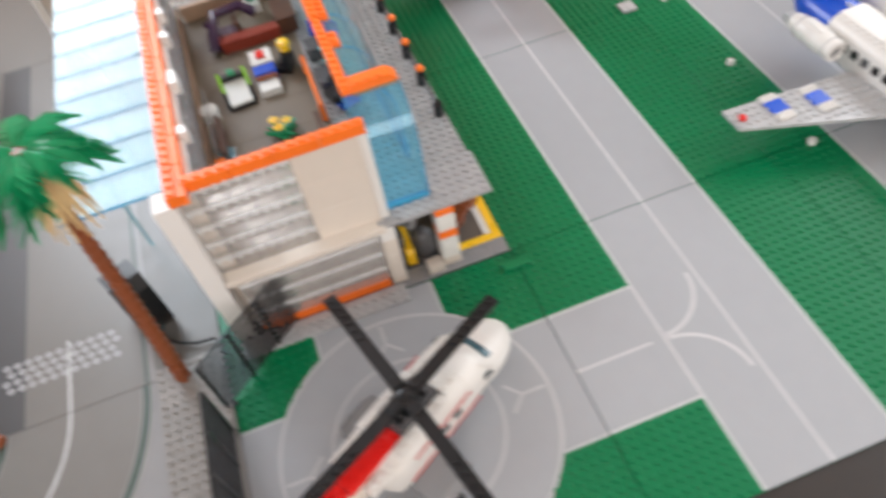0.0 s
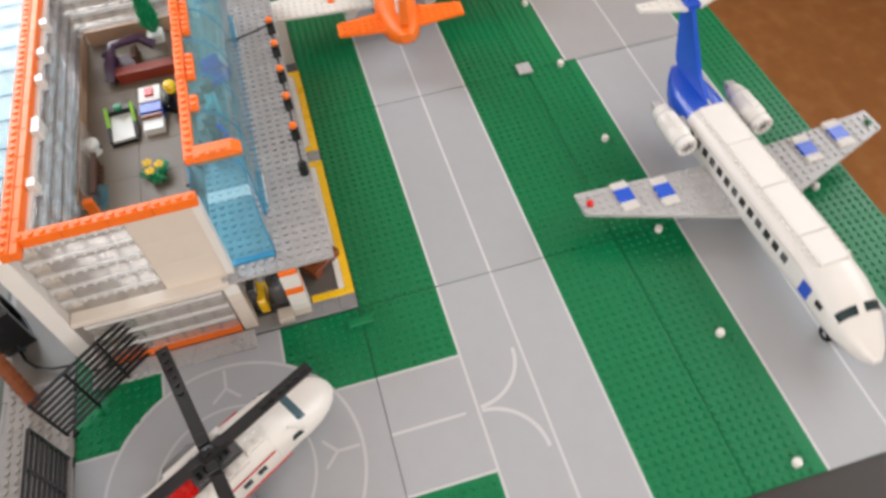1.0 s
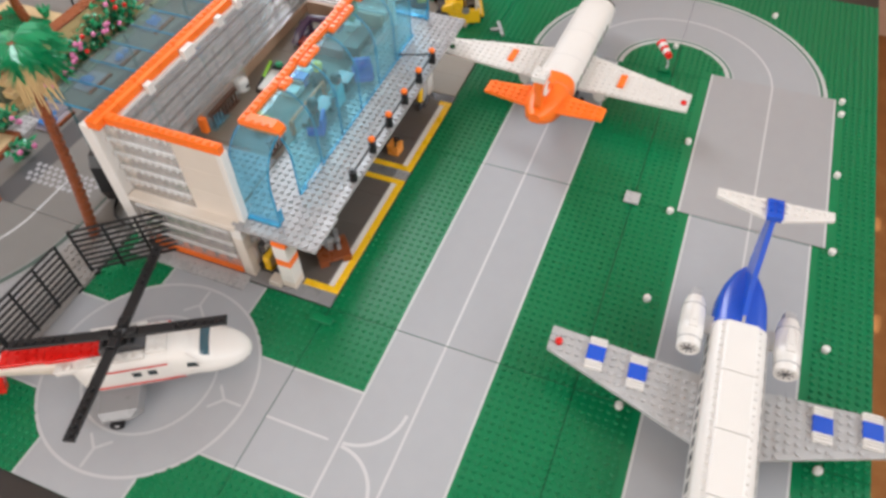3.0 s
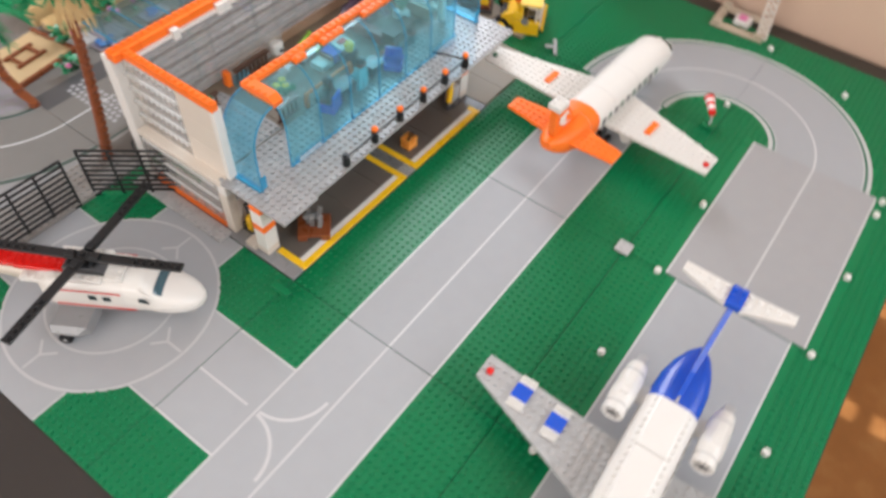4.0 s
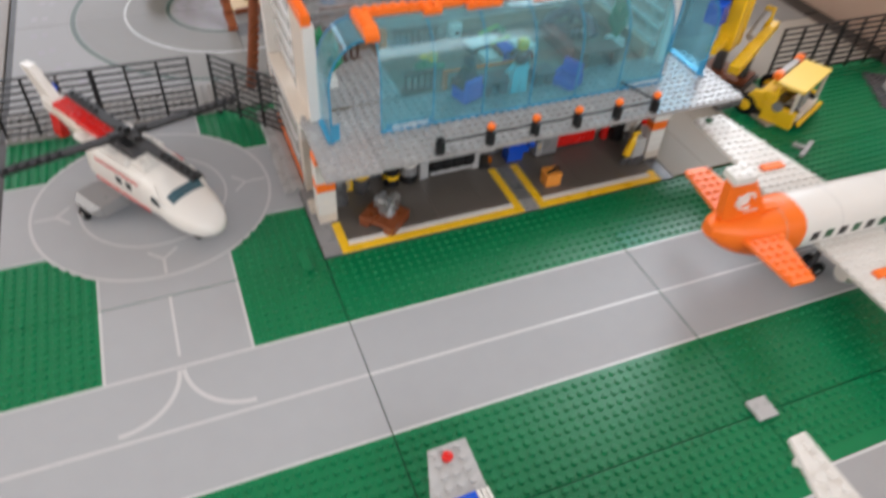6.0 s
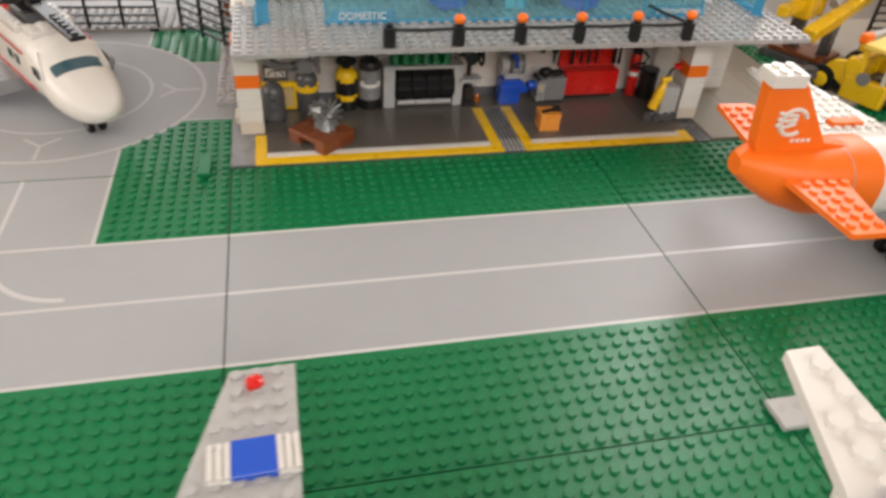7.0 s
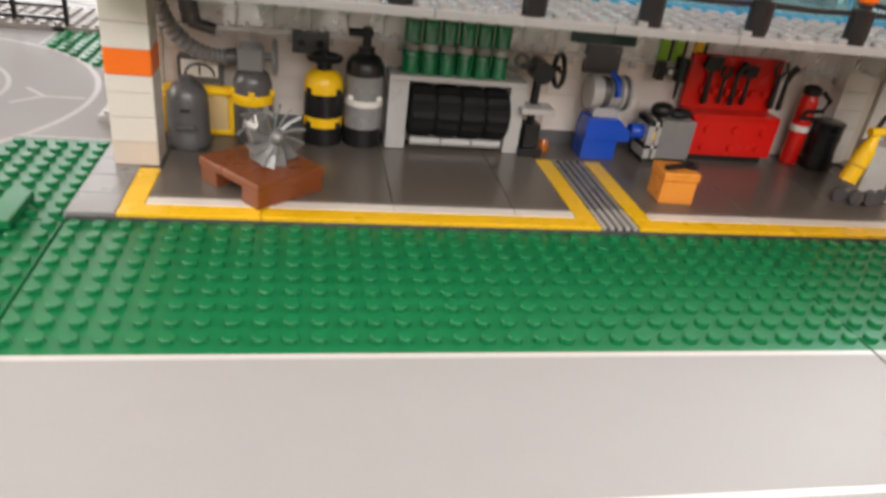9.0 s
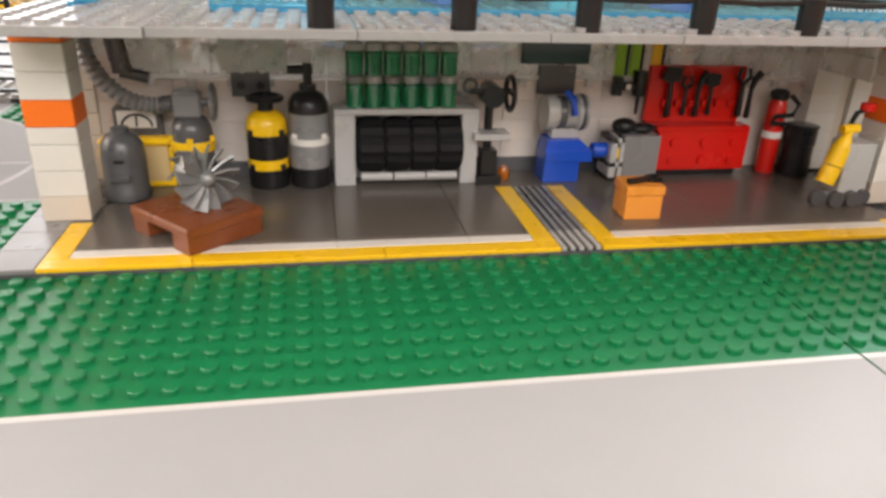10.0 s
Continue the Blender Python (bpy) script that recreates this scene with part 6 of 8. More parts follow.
def spiky_bush(x, y, z, h, r, n, pot=True, seed=1, upright=False):
    rr = random.Random(seed)
    t = thing("potted_plant", "green spiky toy bush" + (" in a white pot" if pot else " on a stem"), "plant", x, y, z)
    if pot:
        bm = bmesh.new()
        box(bm, -1, -1, 0, 1, 1, 1.2)
        part("pot", bm, WHITE, t)
    bm = bmesh.new()
    z0 = 1.2 if pot else 0.0
    blob(bm, 0, 0, z0 + h * 0.35, r * (0.35 if upright else 0.6), r * (0.35 if upright else 0.6), h * 0.35, 10, 6)
    for k in range(n):
        a, e = rr.uniform(0, 6.283), rr.uniform(0.85, 1.45) if upright else rr.uniform(0.2, 1.3)
        b = rr.uniform(0.1, 0.55) * h
        p0 = (r * 0.3 * math.cos(a), r * 0.3 * math.sin(a), z0 + b)
        p1 = (r * math.cos(a) * math.cos(e) * 1.2, r * math.sin(a) * math.cos(e) * 1.2, z0 + b + h * 0.55 * math.sin(e) + 0.3)
        if upright:
            f = rr.uniform(0.04, 0.8)
            p0 = (0.2 * math.cos(a), 0.2 * math.sin(a), z0 + f * h)
            p1 = (r * (0.85 - 0.45 * f) * math.cos(a), r * (0.85 - 0.45 * f) * math.sin(a), z0 + f * h + 0.34 * h)
        cyl(bm, p0, p1, 0.26, 0.1, 6)
    part("bush", bm, LEAF, t)
    return t


spiky_bush(5.9, 34.6, SB, 5.0, 2.3, 190, True, 3, True)
spiky_bush(44.4, 33.4, SB, 5.2, 1.7, 90, True, 5, True)


def figure(x, y, z, rz, shirt, legs, top, label, seated=False, group="toy figures"):
    """A toy figurine as one plain mesh with a few plain colours."""
    bm = bmesh.new()
    def add(material_index, f):
        k = len(bm.faces)
        f(bm)
        bm.faces.ensure_lookup_table()
        for i in range(k, len(bm.faces)):
            bm.faces[i].material_index = material_index
    if seated:
        add(1, B(-0.95, -1.6, 0, 0.95, 0.4, 0.8, 0.06))
        zt = 0.8
    else:
        add(1, many(B(-0.95, -0.45, 0, -0.05, 0.45, 1.6, 0.06), B(0.05, -0.45, 0, 0.95, 0.45, 1.6, 0.06)))
        zt = 1.6
    add(0, lambda b: skin(b, [[(sx * 0.95, sy * 0.48, zt) for sx, sy in ((-1, -1), (1, -1), (1, 1), (-1, 1))], [(sx * 0.68, sy * 0.46, zt + 1.6) for sx, sy in ((-1, -1), (1, -1), (1, 1), (-1, 1))]]))
    for e in (-1, 1):
        add(0, lambda b: tube(b, [(e * 0.8, 0, zt + 1.45), (e * 1.15, -0.15, zt + 0.95), (e * 1.15, -0.6, zt + 0.5)], 0.24))
    add(2, lambda b: lathe(b, [(0.3, 0), (0.6, 0.08), (0.62, 0.8), (0.45, 0.95)], 0, 0, zt + 1.65, 14))
    add(3, lambda b: lathe(b, [(0.66, -0.5 if top is BLACK else 0.0), (0.74, 0.2), (0.55, 0.55), (0.15, 0.65)], 0, 0.04, zt + 2.3, 14))
    me = shared(tidy(bm), shirt, "figurine")
    for m_ in (legs, YELLOW, top):
        me.materials.append(m_)
    ob = new("figurine", me)
    ob.matrix_basis = pose(x * U, y * U, z * U, 0, 0, rz)
    ob.scale = (1.08, 1.08, 1.12)
    return tagged(ob, label, "figurine", group)


figure(26.9, 26.9, SB, 180, AZURE, AZURE, BLACK, "plain toy figurine in pale blue with black top")
figure(20.4, 27.0, SB + 1.4, 200, BLACK, BLACK, BLACK, "plain toy figurine in black on a blue chair", True)
figure(41.0, 29.8, SB + 9.3, 0, BLUE, BLUE, RED, "plain toy figurine in blue with red cap")


def chair(x, y, rz):
    t = thing("blue_chair", "blue moulded toy armchair", "chair", x, y, SB, rz, "blue chairs")
    for nm, f in (("seat", B(-1.25, -1.2, 0.3, 1.25, 1.1, 1.15)), ("armrest", B(-1.5, -1.1, 0.4, -1.26, 1.1, 1.9, 0.1)), ("armrest", B(1.26, -1.1, 0.4, 1.5, 1.1, 1.9, 0.1)), ("backrest", B(-1.3, 0.7, 1.15, 1.3, 1.2, 3.1, 0.16)), ("foot", B(-0.7, -0.7, 0, 0.7, 0.7, 0.3))):
        bm = bmesh.new()
        f(bm)
        part(nm, bm, BLUE, t)


chair(20.4, 26.9, 200)
chair(33.2, 26.1, -60)


def desk(x, y, w, d, h, material, label, rz=0):
    t = thing("desk", label, "desk", x, y, SB, rz, "desks")
    bm = bmesh.new()
    box(bm, 0, 0, h - 0.4, w, d, h)
    part("top", bm, material, t)
    for a in ((0.1, 0.1), (w - 1.1, 0.1)):
        bm = bmesh.new()
        box(bm, a[0], a[1], 0, a[0] + 1, d - 0.1, h - 0.42)
        part("pedestal", bm, material, t)


desk(22.5, 26.6, 3.2, 2.4, 1.9, DGREY, "dark grey toy desk")
desk(29.2, 26.6, 2.6, 2.4, 1.9, DGREY, "dark grey toy desk")
desk(36.6, 28.6, 5.6, 2.6, 2.4, DKBROWN, "dark brown toy counter")
desk(36.2, 31.0, 1.6, 7.6, 1.7, MAROON, "dull red toy counter in the lounge")
figure(29.6, 31.4, SB, 150, BLACK, BLACK, YELLOW, "plain seated toy figurine in black with yellow top", True)
# exercise machine, seat and flowers in the lounge
one("treadmill", "white toy treadmill with lime side rails", "treadmill", 28.2, 38.2, SB, [
    ("deck", WHITE, B(-3.0, -1.3, 0.3, 2.6, 1.3, 0.8), False), ("foot", BLACK, B(-3.2, -1.6, 0, -2.4, 1.6, 0.5), False), ("foot", BLACK, B(2.2, -1.6, 0, 3.0, 1.6, 0.5), False),
    ("rail", LIME, many(lambda bm: tube(bm, [(-0.6, -1.55, 0.9), (2.2, -1.55, 1.7)], 0.24), lambda bm: tube(bm, [(-0.6, 1.55, 0.9), (2.2, 1.55, 1.7)], 0.24)), True),
    ("lower_rail", BLACK, many(lambda bm: tube(bm, [(-2.8, -1.55, 0.5), (-0.6, -1.55, 0.9)], 0.24), lambda bm: tube(bm, [(-2.8, 1.55, 0.5), (-0.6, 1.55, 0.9)], 0.24)), True),
    ("console", BLACK, B(1.6, -1.3, 0.8, 2.3, 1.3, 1.5), False), ("display", LEAF, B(1.5, -0.4, 1.5, 2.2, 0.4, 2.1), False)], 4)
one("vending_seat", "white toy machine with blue and red panels", "machine", 29.2, 34.4, SB, [
    ("body", WHITE, many(B(0.6, -1.3, 0, 3.4, 1.3, 1.9), B(-3.6, -1.2, 0, -1.2, 1.2, 1.0)), False), ("seat", BLUE, B(-1.15, -1.3, 0.2, 0.55, 1.3, 1.7), False), ("panel", RED, B(1.4, -0.5, 1.91, 2.8, 0.5, 2.2), False), ("strap", BROWN, B(-1.7, -1.25, 1.02, -1.2, 1.25, 1.5), False)])
one("white_bucket", "small white toy bucket with black mark", "bucket", 24.9, 41.8, SB, [("body", WHITE, LT([(0.7, 0), (0.95, 0.1), (1.05, 1.6), (0.7, 1.9)]), True), ("mark", BLACK, B(-0.3, -1.06, 0.6, 0.3, -0.9, 1.1), False)])
fl = spiky_bush(18.6, 34.6, SB, 1.2, 1.7, 26, False, 9)
for k, (x, y) in enumerate(((-0.6, 0.3), (0.8, 0.6), (0.2, -0.7))):
    bm = bmesh.new()
    for i in range(5):
        a = 2 * math.pi * i / 5
        blob(bm, x + 0.35 * math.cos(a), y + 0.35 * math.sin(a), 1.7, 0.28, 0.28, 0.14, 8, 4)
    part("flower", bm, YELLOW, fl)
one("display_case", "long clear toy display panel with an orange end", "display", 20.0, 41.6, SB, [
    ("panel", TCLEAR, B(-4.6, -0.15, 0.3, 6.0, 0.15, 4.0), False), ("foot", TEND, many(B(-4.6, -1.4, 0, -1.0, 0.6, 0.3), B(-3.8, -1.2, 0.31, -2.0, -0.4, 1.4)), False), ("end", ORANGE, B(-5.4, -0.5, 0, -4.62, 0.5, 2.4), False)], 0)
one("dark_sculpture", "dark purple-black toy machine with bent arms", "machine", 39.5, 38.0, SB, [
    ("base", PURPLE, B(-1.8, -1.8, 0, 1.8, 1.8, 0.8), False), ("arm", PURPLE, many(lambda bm: tube(bm, [(-2.6, 1.4, 0.6), (-1.8, 1.0, 2.4), (0.4, 0.2, 3.6), (1.6, -3.0, 3.2), (1.4, -4.6, 1.8)], [0.8, 0.7, 0.6, 0.6, 0.7]), lambda bm: tube(bm, [(1.2, 0.8, 0.8), (1.4, 0.9, 2.2), (-0.4, 1.4, 3.0)], 0.4)), True)])

# ---- glass canopy behind the terminal ----
cn = thing("canopy", "row of clear blue toy glass sheets behind the terminal", "canopy", 0, 0, 20.0)
for k in range(10):
    x = 4.0 + 4.2 * k
    bm = bmesh.new()
    tilt = pose(x + 2.1, 0, 0.14, 0, (1.0, -0.7, 1.3, -1.1, 0.5, -0.9, 0.8)[k % 7], 0)
    box(bm, -2.05, 45.0, -0.14, 2.05, 54.2, 0.14, 0.04, tilt)
    g = part("glass_sheet", bm, TPOOL, cn)
    bm = bmesh.new()
    box(bm, x - 0.05, 45.0, 0.0, x + 0.05, 54.2, 0.3, 0.02)
    part("sheet_rim", bm, TBLUEEDGE, g)
    if k % 3 == 0:
        bm = bmesh.new()
        cyl(bm, (x + 2.1, 53.8, 0), (x + 2.1, 53.8, -19.9), 0.22)
        part("post", bm, TPOOL, cn)

# ---- fences ----
def fence(x0, y0, x1, y1, panels, h=8.4, group="fence panels"):
    a = math.degrees(math.atan2(y1 - y0, x1 - x0))
    L0 = math.hypot(x1 - x0, y1 - y0) / panels
    for p in range(panels):
        f = p / panels
        t = thing("fence_panel", "black barred toy fence panel", "fence", x0 + (x1 - x0) * f, y0 + (y1 - y0) * f, 0, a, group)
        for k in range(4):
            bm = bmesh.new()
            x = 0.15 + (L0 - 0.3) * k / 3
            box(bm, x - 0.16, -0.16, 0.2, x + 0.16, 0.16, h, 0.03)
            part("post", bm, BLACK, t)
        for k in range(9):
            bm = bmesh.new()
            z = 0.9 + (h - 1.0) * k / 8
            box(bm, 0.15, -0.19, z - 0.11, L0 - 0.15, 0.19, z + 0.12, 0.04)
            part("bar", bm, BLACK, t)
        for x in (0.6, L0 - 0.6):
            bm = bmesh.new()
            box(bm, x - 0.5, -0.5, 0.0, x + 0.5, 0.5, 0.35, 0.04)
            part("foot", bm, BLACK, t)


fence(-31.8, 48.9, -8.6, 48.4, 2)
fence(-6.3, 48.6, 1.5, 38.9, 1)
fence(73.2, 32.3, 96.4, 31.8, 2)
st = thing("studded_strip", "light grey studded plate under the fence", "plate", -32, 48.05, 0)
for x0, x1 in ((0, 6), (6, 14), (14, 22), (22, 28), (28, 33)):
    for y0, y1 in ((0, 3), (3, 7)):
        bm = bmesh.new()
        box(bm, x0 + 0.015, y0 + 0.015, 0.005, x1 - 0.015, y1 - 0.015, 0.38, 0.03)
        studs(bm, x0, y0, x1 - x0, y1 - y0, 0.38, 8)
        part("plate", bm, STRIPGREY, st)

# ---- palms ----
def frond(bm, yaw, droop, L0, w, rise):
    """One long fringed leaf made of narrow leaflets."""
    c, s = math.cos(yaw), math.sin(yaw)
    spine = []
    for i in range(8):
        f = i / 7
        spine.append((L0 * f * (1 - 0.18 * f), rise * math.sin(f * 1.6) - droop * f * f))
    tube(bm, [(r * c, r * s, z) for r, z in spine], [0.22 - 0.018 * i for i in range(8)], 6)
    for i in range(1, 8):
        for e in (-1, 1):
            for d in (0.0, 0.33, 0.66):
                j = min(i + d, 7)
                a = spine[int(j)]
                b = spine[min(int(j) + 1, 7)]
                r, z = a[0] + (b[0] - a[0]) * (j % 1), a[1] + (b[1] - a[1]) * (j % 1)
                q = w * (1 - 0.08 * i) * (0.8 + 0.4 * rng.random())
                p0 = Vector((r * c, r * s, z))
                p1 = Vector(((r + 1.5) * c - e * q * s, (r + 1.5) * s + e * q * c, z - 0.6 - 0.4 * rng.random()))
                side = Vector((c, s, 0)) * 0.42
                v = [bm.verts.new(p) for p in (p0 - side, p0 + side, p1, p0 - side + Vector((0, 0, 0.16)), p0 + side + Vector((0, 0, 0.16)), p1 + Vector((0, 0, 0.06)))]
                for q3 in ((0, 2, 1), (3, 4, 5), (0, 1, 4, 3), (1, 2, 5, 4), (2, 0, 3, 5)):
                    bm.faces.new([v[k] for k in q3])


def palm(x, y, top, h, fronds, L0, dead, label, knee=(0, 0), width=1.9):
    t = thing("palm_tree", label, "palm tree", x, y, 0, 0, "palm trees")
    bm = bmesh.new()
    n = int(h / 1.1)
    rings_ = []
    for i in range(n + 1):
        f = i / n
        c = max(0.0, 1 - 3.4 * f) ** 2
        px, py = top[0] * f + 0.6 * math.sin(f * 3.0) + knee[0] * c, top[1] * f + knee[1] * c
        rings_ += [(px, py, h * f, 0.85 - 0.2 * f), (px, py, h * f + 0.6 * h / n, 0.7 - 0.18 * f)]
    skin(bm, [[(a + r * math.cos(2 * math.pi * k / 12), b + r * math.sin(2 * math.pi * k / 12), z) for k in range(12)] for a, b, z, r in rings_])
    part("trunk", tidy(bm), BROWN, t)
    tx, ty = rings_[-1][0], rings_[-1][1]
    for k in range(fronds):
        bm = bmesh.new()
        frond(bm, 2 * math.pi * k / fronds + rng.uniform(-0.2, 0.2), rng.uniform(1.6, 4.8), L0 * rng.uniform(0.85, 1.1), width, rng.uniform(0.8, 2.6))
        o = part("frond", tidy(bm), LEAF, t)
        o.location = (tx * U, ty * U, (h + 0.2) * U)
    for k in range(dead):
        bm = bmesh.new()
        a = 2 * math.pi * k / dead
        tube(bm, [(0.3 * math.cos(a), 0.3 * math.sin(a), 0), (1.2 * math.cos(a), 1.2 * math.sin(a), -1.2), (2.1 * math.cos(a), 2.1 * math.sin(a), -5.6 - 2.4 * (k % 3) / 2)], [0.2, 0.26, 0.06], 6)
        o = part("dry_frond", bm, TAN, t, "tan dry hanging frond")
        o.location = (tx * U, ty * U, (h + 0.2) * U)
    return t


palm(-1.0, 52.3, (3.2, -0.4), 29.0, 18, 5.4, 40, "toy palm with brown trunk, green fronds and dry tan leaves", (0, 0), 1.5)
palm(-1.0, 78.2, (1.2, 0.6), 13.6, 17, 8.6, 0, "toy palm with bent brown trunk and drooping green fronds", (0.6, -7.0))
palm(64.0, 78.0, (0.5, 0), 13.5, 11, 8.0, 6, "toy palm with green fronds behind the terminal")

# ---- control tower ----
tw = thing("control_tower", "white and blue octagonal toy control tower", "tower", 91.6, 22.4, 0, -29)
bm = bmesh.new()
box(bm, -5, -5, 0, 5, 5, 0.4, 0.04)
studs(bm, -5, -5, 10, 10, 0.4, 8)
part("base_plate", bm, DGREY, tw)
def octo(bm, z0, z1, r0, r1):
    skin(bm, [[(r * math.cos(math.pi / 8 + math.pi / 4 * k), r * math.sin(math.pi / 8 + math.pi / 4 * k), z) for k in range(8)] for r, z in ((r0, z0), (r1, z1))])
for nm, mt, a in (("lower_shaft", WHITE, (0.4, 6.6, 3.25, 3.15)), ("glass_shaft", None, (6.6, 12.6, 3.05, 3.0)), ("upper_shaft", WHITE, (12.6, 19.4, 3.1, 3.3)), ("deck", BLACK, (19.4, 20.1, 5.3, 5.8)), ("deck_rim", WHITE, (20.1, 20.7, 5.5, 5.5)), ("cab_glass", None, (20.7, 27.0, 4.7, 5.8)), ("roof", WHITE, (27.4, 28.7, 6.3, 4.9)), ("roof_top", WHITE, (28.7, 31.0, 3.7, 2.6))):
    bm = bmesh.new()
    octo(bm, *a)
    part(nm, tidy(bm), mt or TOWERBLUE, tw)
for k in range(8):
    a = math.pi / 4 * k
    bm = bmesh.new()
    box(bm, 5.3, -2.0, 27.0, 6.5, 2.0, 27.38, 0.05, Matrix.Rotation(a, 4, "Z"))
    part("eave", bm, YELLOW if k % 2 else WHITE, tw)
    bm = bmesh.new()
    m = Matrix.Rotation(a + math.pi / 8, 4, "Z")
    cyl(bm, m @ Vector((4.75, 0, 20.7)), m @ Vector((5.85, 0, 27.0)), 0.18, 0.18, 6)
    part("mullion", bm, BLUE, tw)
    for i in range(2):
        bm = bmesh.new()
        m = Matrix.Rotation(a, 4, "Z")
        box(bm, 2.94, -1.05 + i * 1.1, 16.4, 3.12, -0.45 + i * 1.1, 18.0, 0.03, m)
        part("red_stripe", bm, RED, tw)
    bm = bmesh.new()
    box(bm, 2.94, -0.55, 1.7 + (k % 2), 3.08, 0.55, 2.1 + (k % 2), 0.02, Matrix.Rotation(a, 4, "Z"))
    part("mark", bm, LGREY, tw)
bm = bmesh.new()
box(bm, -1.8, -1.8, 20.7, 1.8, 1.8, 22.8, 0.1)
part("console", bm, LGREY, tw)
for k in range(5):
    bm = bmesh.new()
    a = 1.2 * k
    cyl(bm, (2.1 * math.cos(a), 2.1 * math.sin(a), 30.2), (2.5 * math.cos(a), 2.5 * math.sin(a), 31.8), 0.55, 0.45, 10)
    part("aerial", bm, WHITE, tw)

# wall outlet above the table
ou = thing("wall_outlet", "white double power outlet plate on the beige wall", "outlet", 101.75, 10.9, 18.2)
ou.scale = (0.7, 0.7, 0.7)
bm = bmesh.new()
box(bm, -0.6, -4.4, -7.1, 0.0, 4.4, 7.1, 0.35)
part("plate", bm, WHITE, ou)
for e in (-1, 1):
    bm = bmesh.new()
    lathe(bm, [(2.1, -0.75), (2.1, -0.55)], 0, 0, e * 2.6, 20, "x")
    part("socket", bm, WHITE, ou, smooth=True)
    for dy in (-0.7, 0.7):
        bm = bmesh.new()
        box(bm, -0.79, dy - 0.13, e * 2.6 - 0.5, -0.7, dy + 0.13, e * 2.6 + 0.5, 0.02)
        part("slot", bm, BLACK, ou)

# ---- small things on the airfield ----
for x in (-30.5, -15.5, -0.5, 15.5, 31.6, 47.0, 61.5):
    for y in (-21.3, -42.6):
        if (x, y) == (61.5, -21.3):
            continue
        t = thing("runway_light", "small white round toy runway light", "runway light", x, y, 0, 0, "runway lights")
        bm = bmesh.new()
        lathe(bm, [(0.3, 0.2), (0.48, 0.22), (0.48, 0.55), (0.4, 0.6), (0.4, 0.75), (0.2, 0.8)], n=12)
        part("cap", bm, WHITE, t, smooth=True)
        bm = bmesh.new()
        lathe(bm, [(0.44, 0.0), (0.44, 0.22)], n=12)
        part("collar", bm, WHITE, t, smooth=True)
for x, y in ((71.0, -15.2), (91.3, -15.4), (86.6, -30.4), (64.8, -42.6)):
    t = thing("runway_light", "small white round toy runway light", "runway light", x, y, 0, 0, "runway lights")
    bm = bmesh.new()
    lathe(bm, [(0.44, 0.0), (0.48, 0.22), (0.48, 0.55), (0.4, 0.75), (0.2, 0.8)], n=12)
    part("cap", bm, WHITE, t, smooth=True)
t = thing("tile_piece", "loose light grey toy tile on the grass", "tile", 32.2, -15.8, 0.21)
bm = bmesh.new()
box(bm, -1.05, -1.05, 0, 1.05, 1.05, 0.4, 0.05)
part("tile", bm, LGREY, t)
t = thing("green_plate", "loose green toy plate beside the terminal", "plate", -2.6, 14.6, 0.21, 0)
bm = bmesh.new()
box(bm, 0, 0, 0, 1, 3.0, 0.4, 0.04)
part("plate", bm, GREEN, t)
t = thing("windsock", "red and white toy windsock on a grey pole", "windsock", 63.9, -14.8, 0)
bm = bmesh.new()
tube(bm, [(0, 0, 0.6), (0.5, -0.1, 1.0), (0.9, 0.3, 2.2), (1.0, 0.8, 3.5)], [0.2, 0.14, 0.12, 0.12], 8)
part("pole", bm, LGREY, t)
bm = bmesh.new()
box(bm, -1, -1, 0.21, 1, 1, 0.6)
stud(bm, -0.5, -0.5, 0.6)
stud(bm, 0.5, 0.5, 0.6)
part("foot", bm, GREEN, t)
for k in range(5):
    bm = bmesh.new()
    p0, p1 = Vector((2.2, 1.9, 3.7)), Vector((-0.9, 0.0, 3.5))
    cyl(bm, p0.lerp(p1, k / 5), p0.lerp(p1, (k + 1) / 5), 0.85 - 0.06 * k, 0.79 - 0.06 * k, 14)
    part("band", bm, WHITE if k in (1, 3) else RED, t, smooth=True)
t = thing("tee_bar", "light grey T-shaped toy bar lying on the grass", "bar", 65.8, 15.4, 0.21, 30)
bm = bmesh.new()
box(bm, -2.2, -0.3, 0, 2.2, 0.3, 0.4)
part("bar", bm, LGREY, t)
bm = bmesh.new()
box(bm, -0.3, 0.3, 0, 0.3, 1.8, 0.4)
part("stem", bm, LGREY, t)
# tan radar base with a lattice mast
t = thing("radar_mast", "tan toy base with leaning white lattice mast", "mast", 95.4, -8.1, 0.0, 3)
for a in ((-4.0, -5.0, -2.2, 5.0), (2.2, -5.0, 4.0, 5.0), (-2.2, -5.0, 2.2, -3.2), (-2.2, 3.4, 2.2, 5.0)):
    bm = bmesh.new()
    box(bm, a[0], a[1], 0.22, a[2], a[3], 0.62, 0.04)
    studs(bm, a[0] + 0.1, a[1], int(a[2] - a[0]), int(a[3] - a[1]), 0.62, 8)
    part("base_plate", bm, DULLTAN, t)
for x, y in ((-3.9, -4.9), (-3.9, 3.2), (2.4, 3.2)):
    bm = bmesh.new()
    box(bm, x, y, 0.62, x + 1.5, y + 1.6, 1.5, 0.05)
    stud(bm, x + 0.75, y + 0.8, 1.5)
    part("block", bm, DULLTAN, t)
bm = bmesh.new()
box(bm, -1.2, -1.6, 0.3, 1.2, 1.4, 1.4, 0.06)
ct = part("control_block", bm, WHITE, t)
bm = bmesh.new()
box(bm, -0.8, -0.7, 1.4, 0.9, 0.8, 1.75, 0.05)
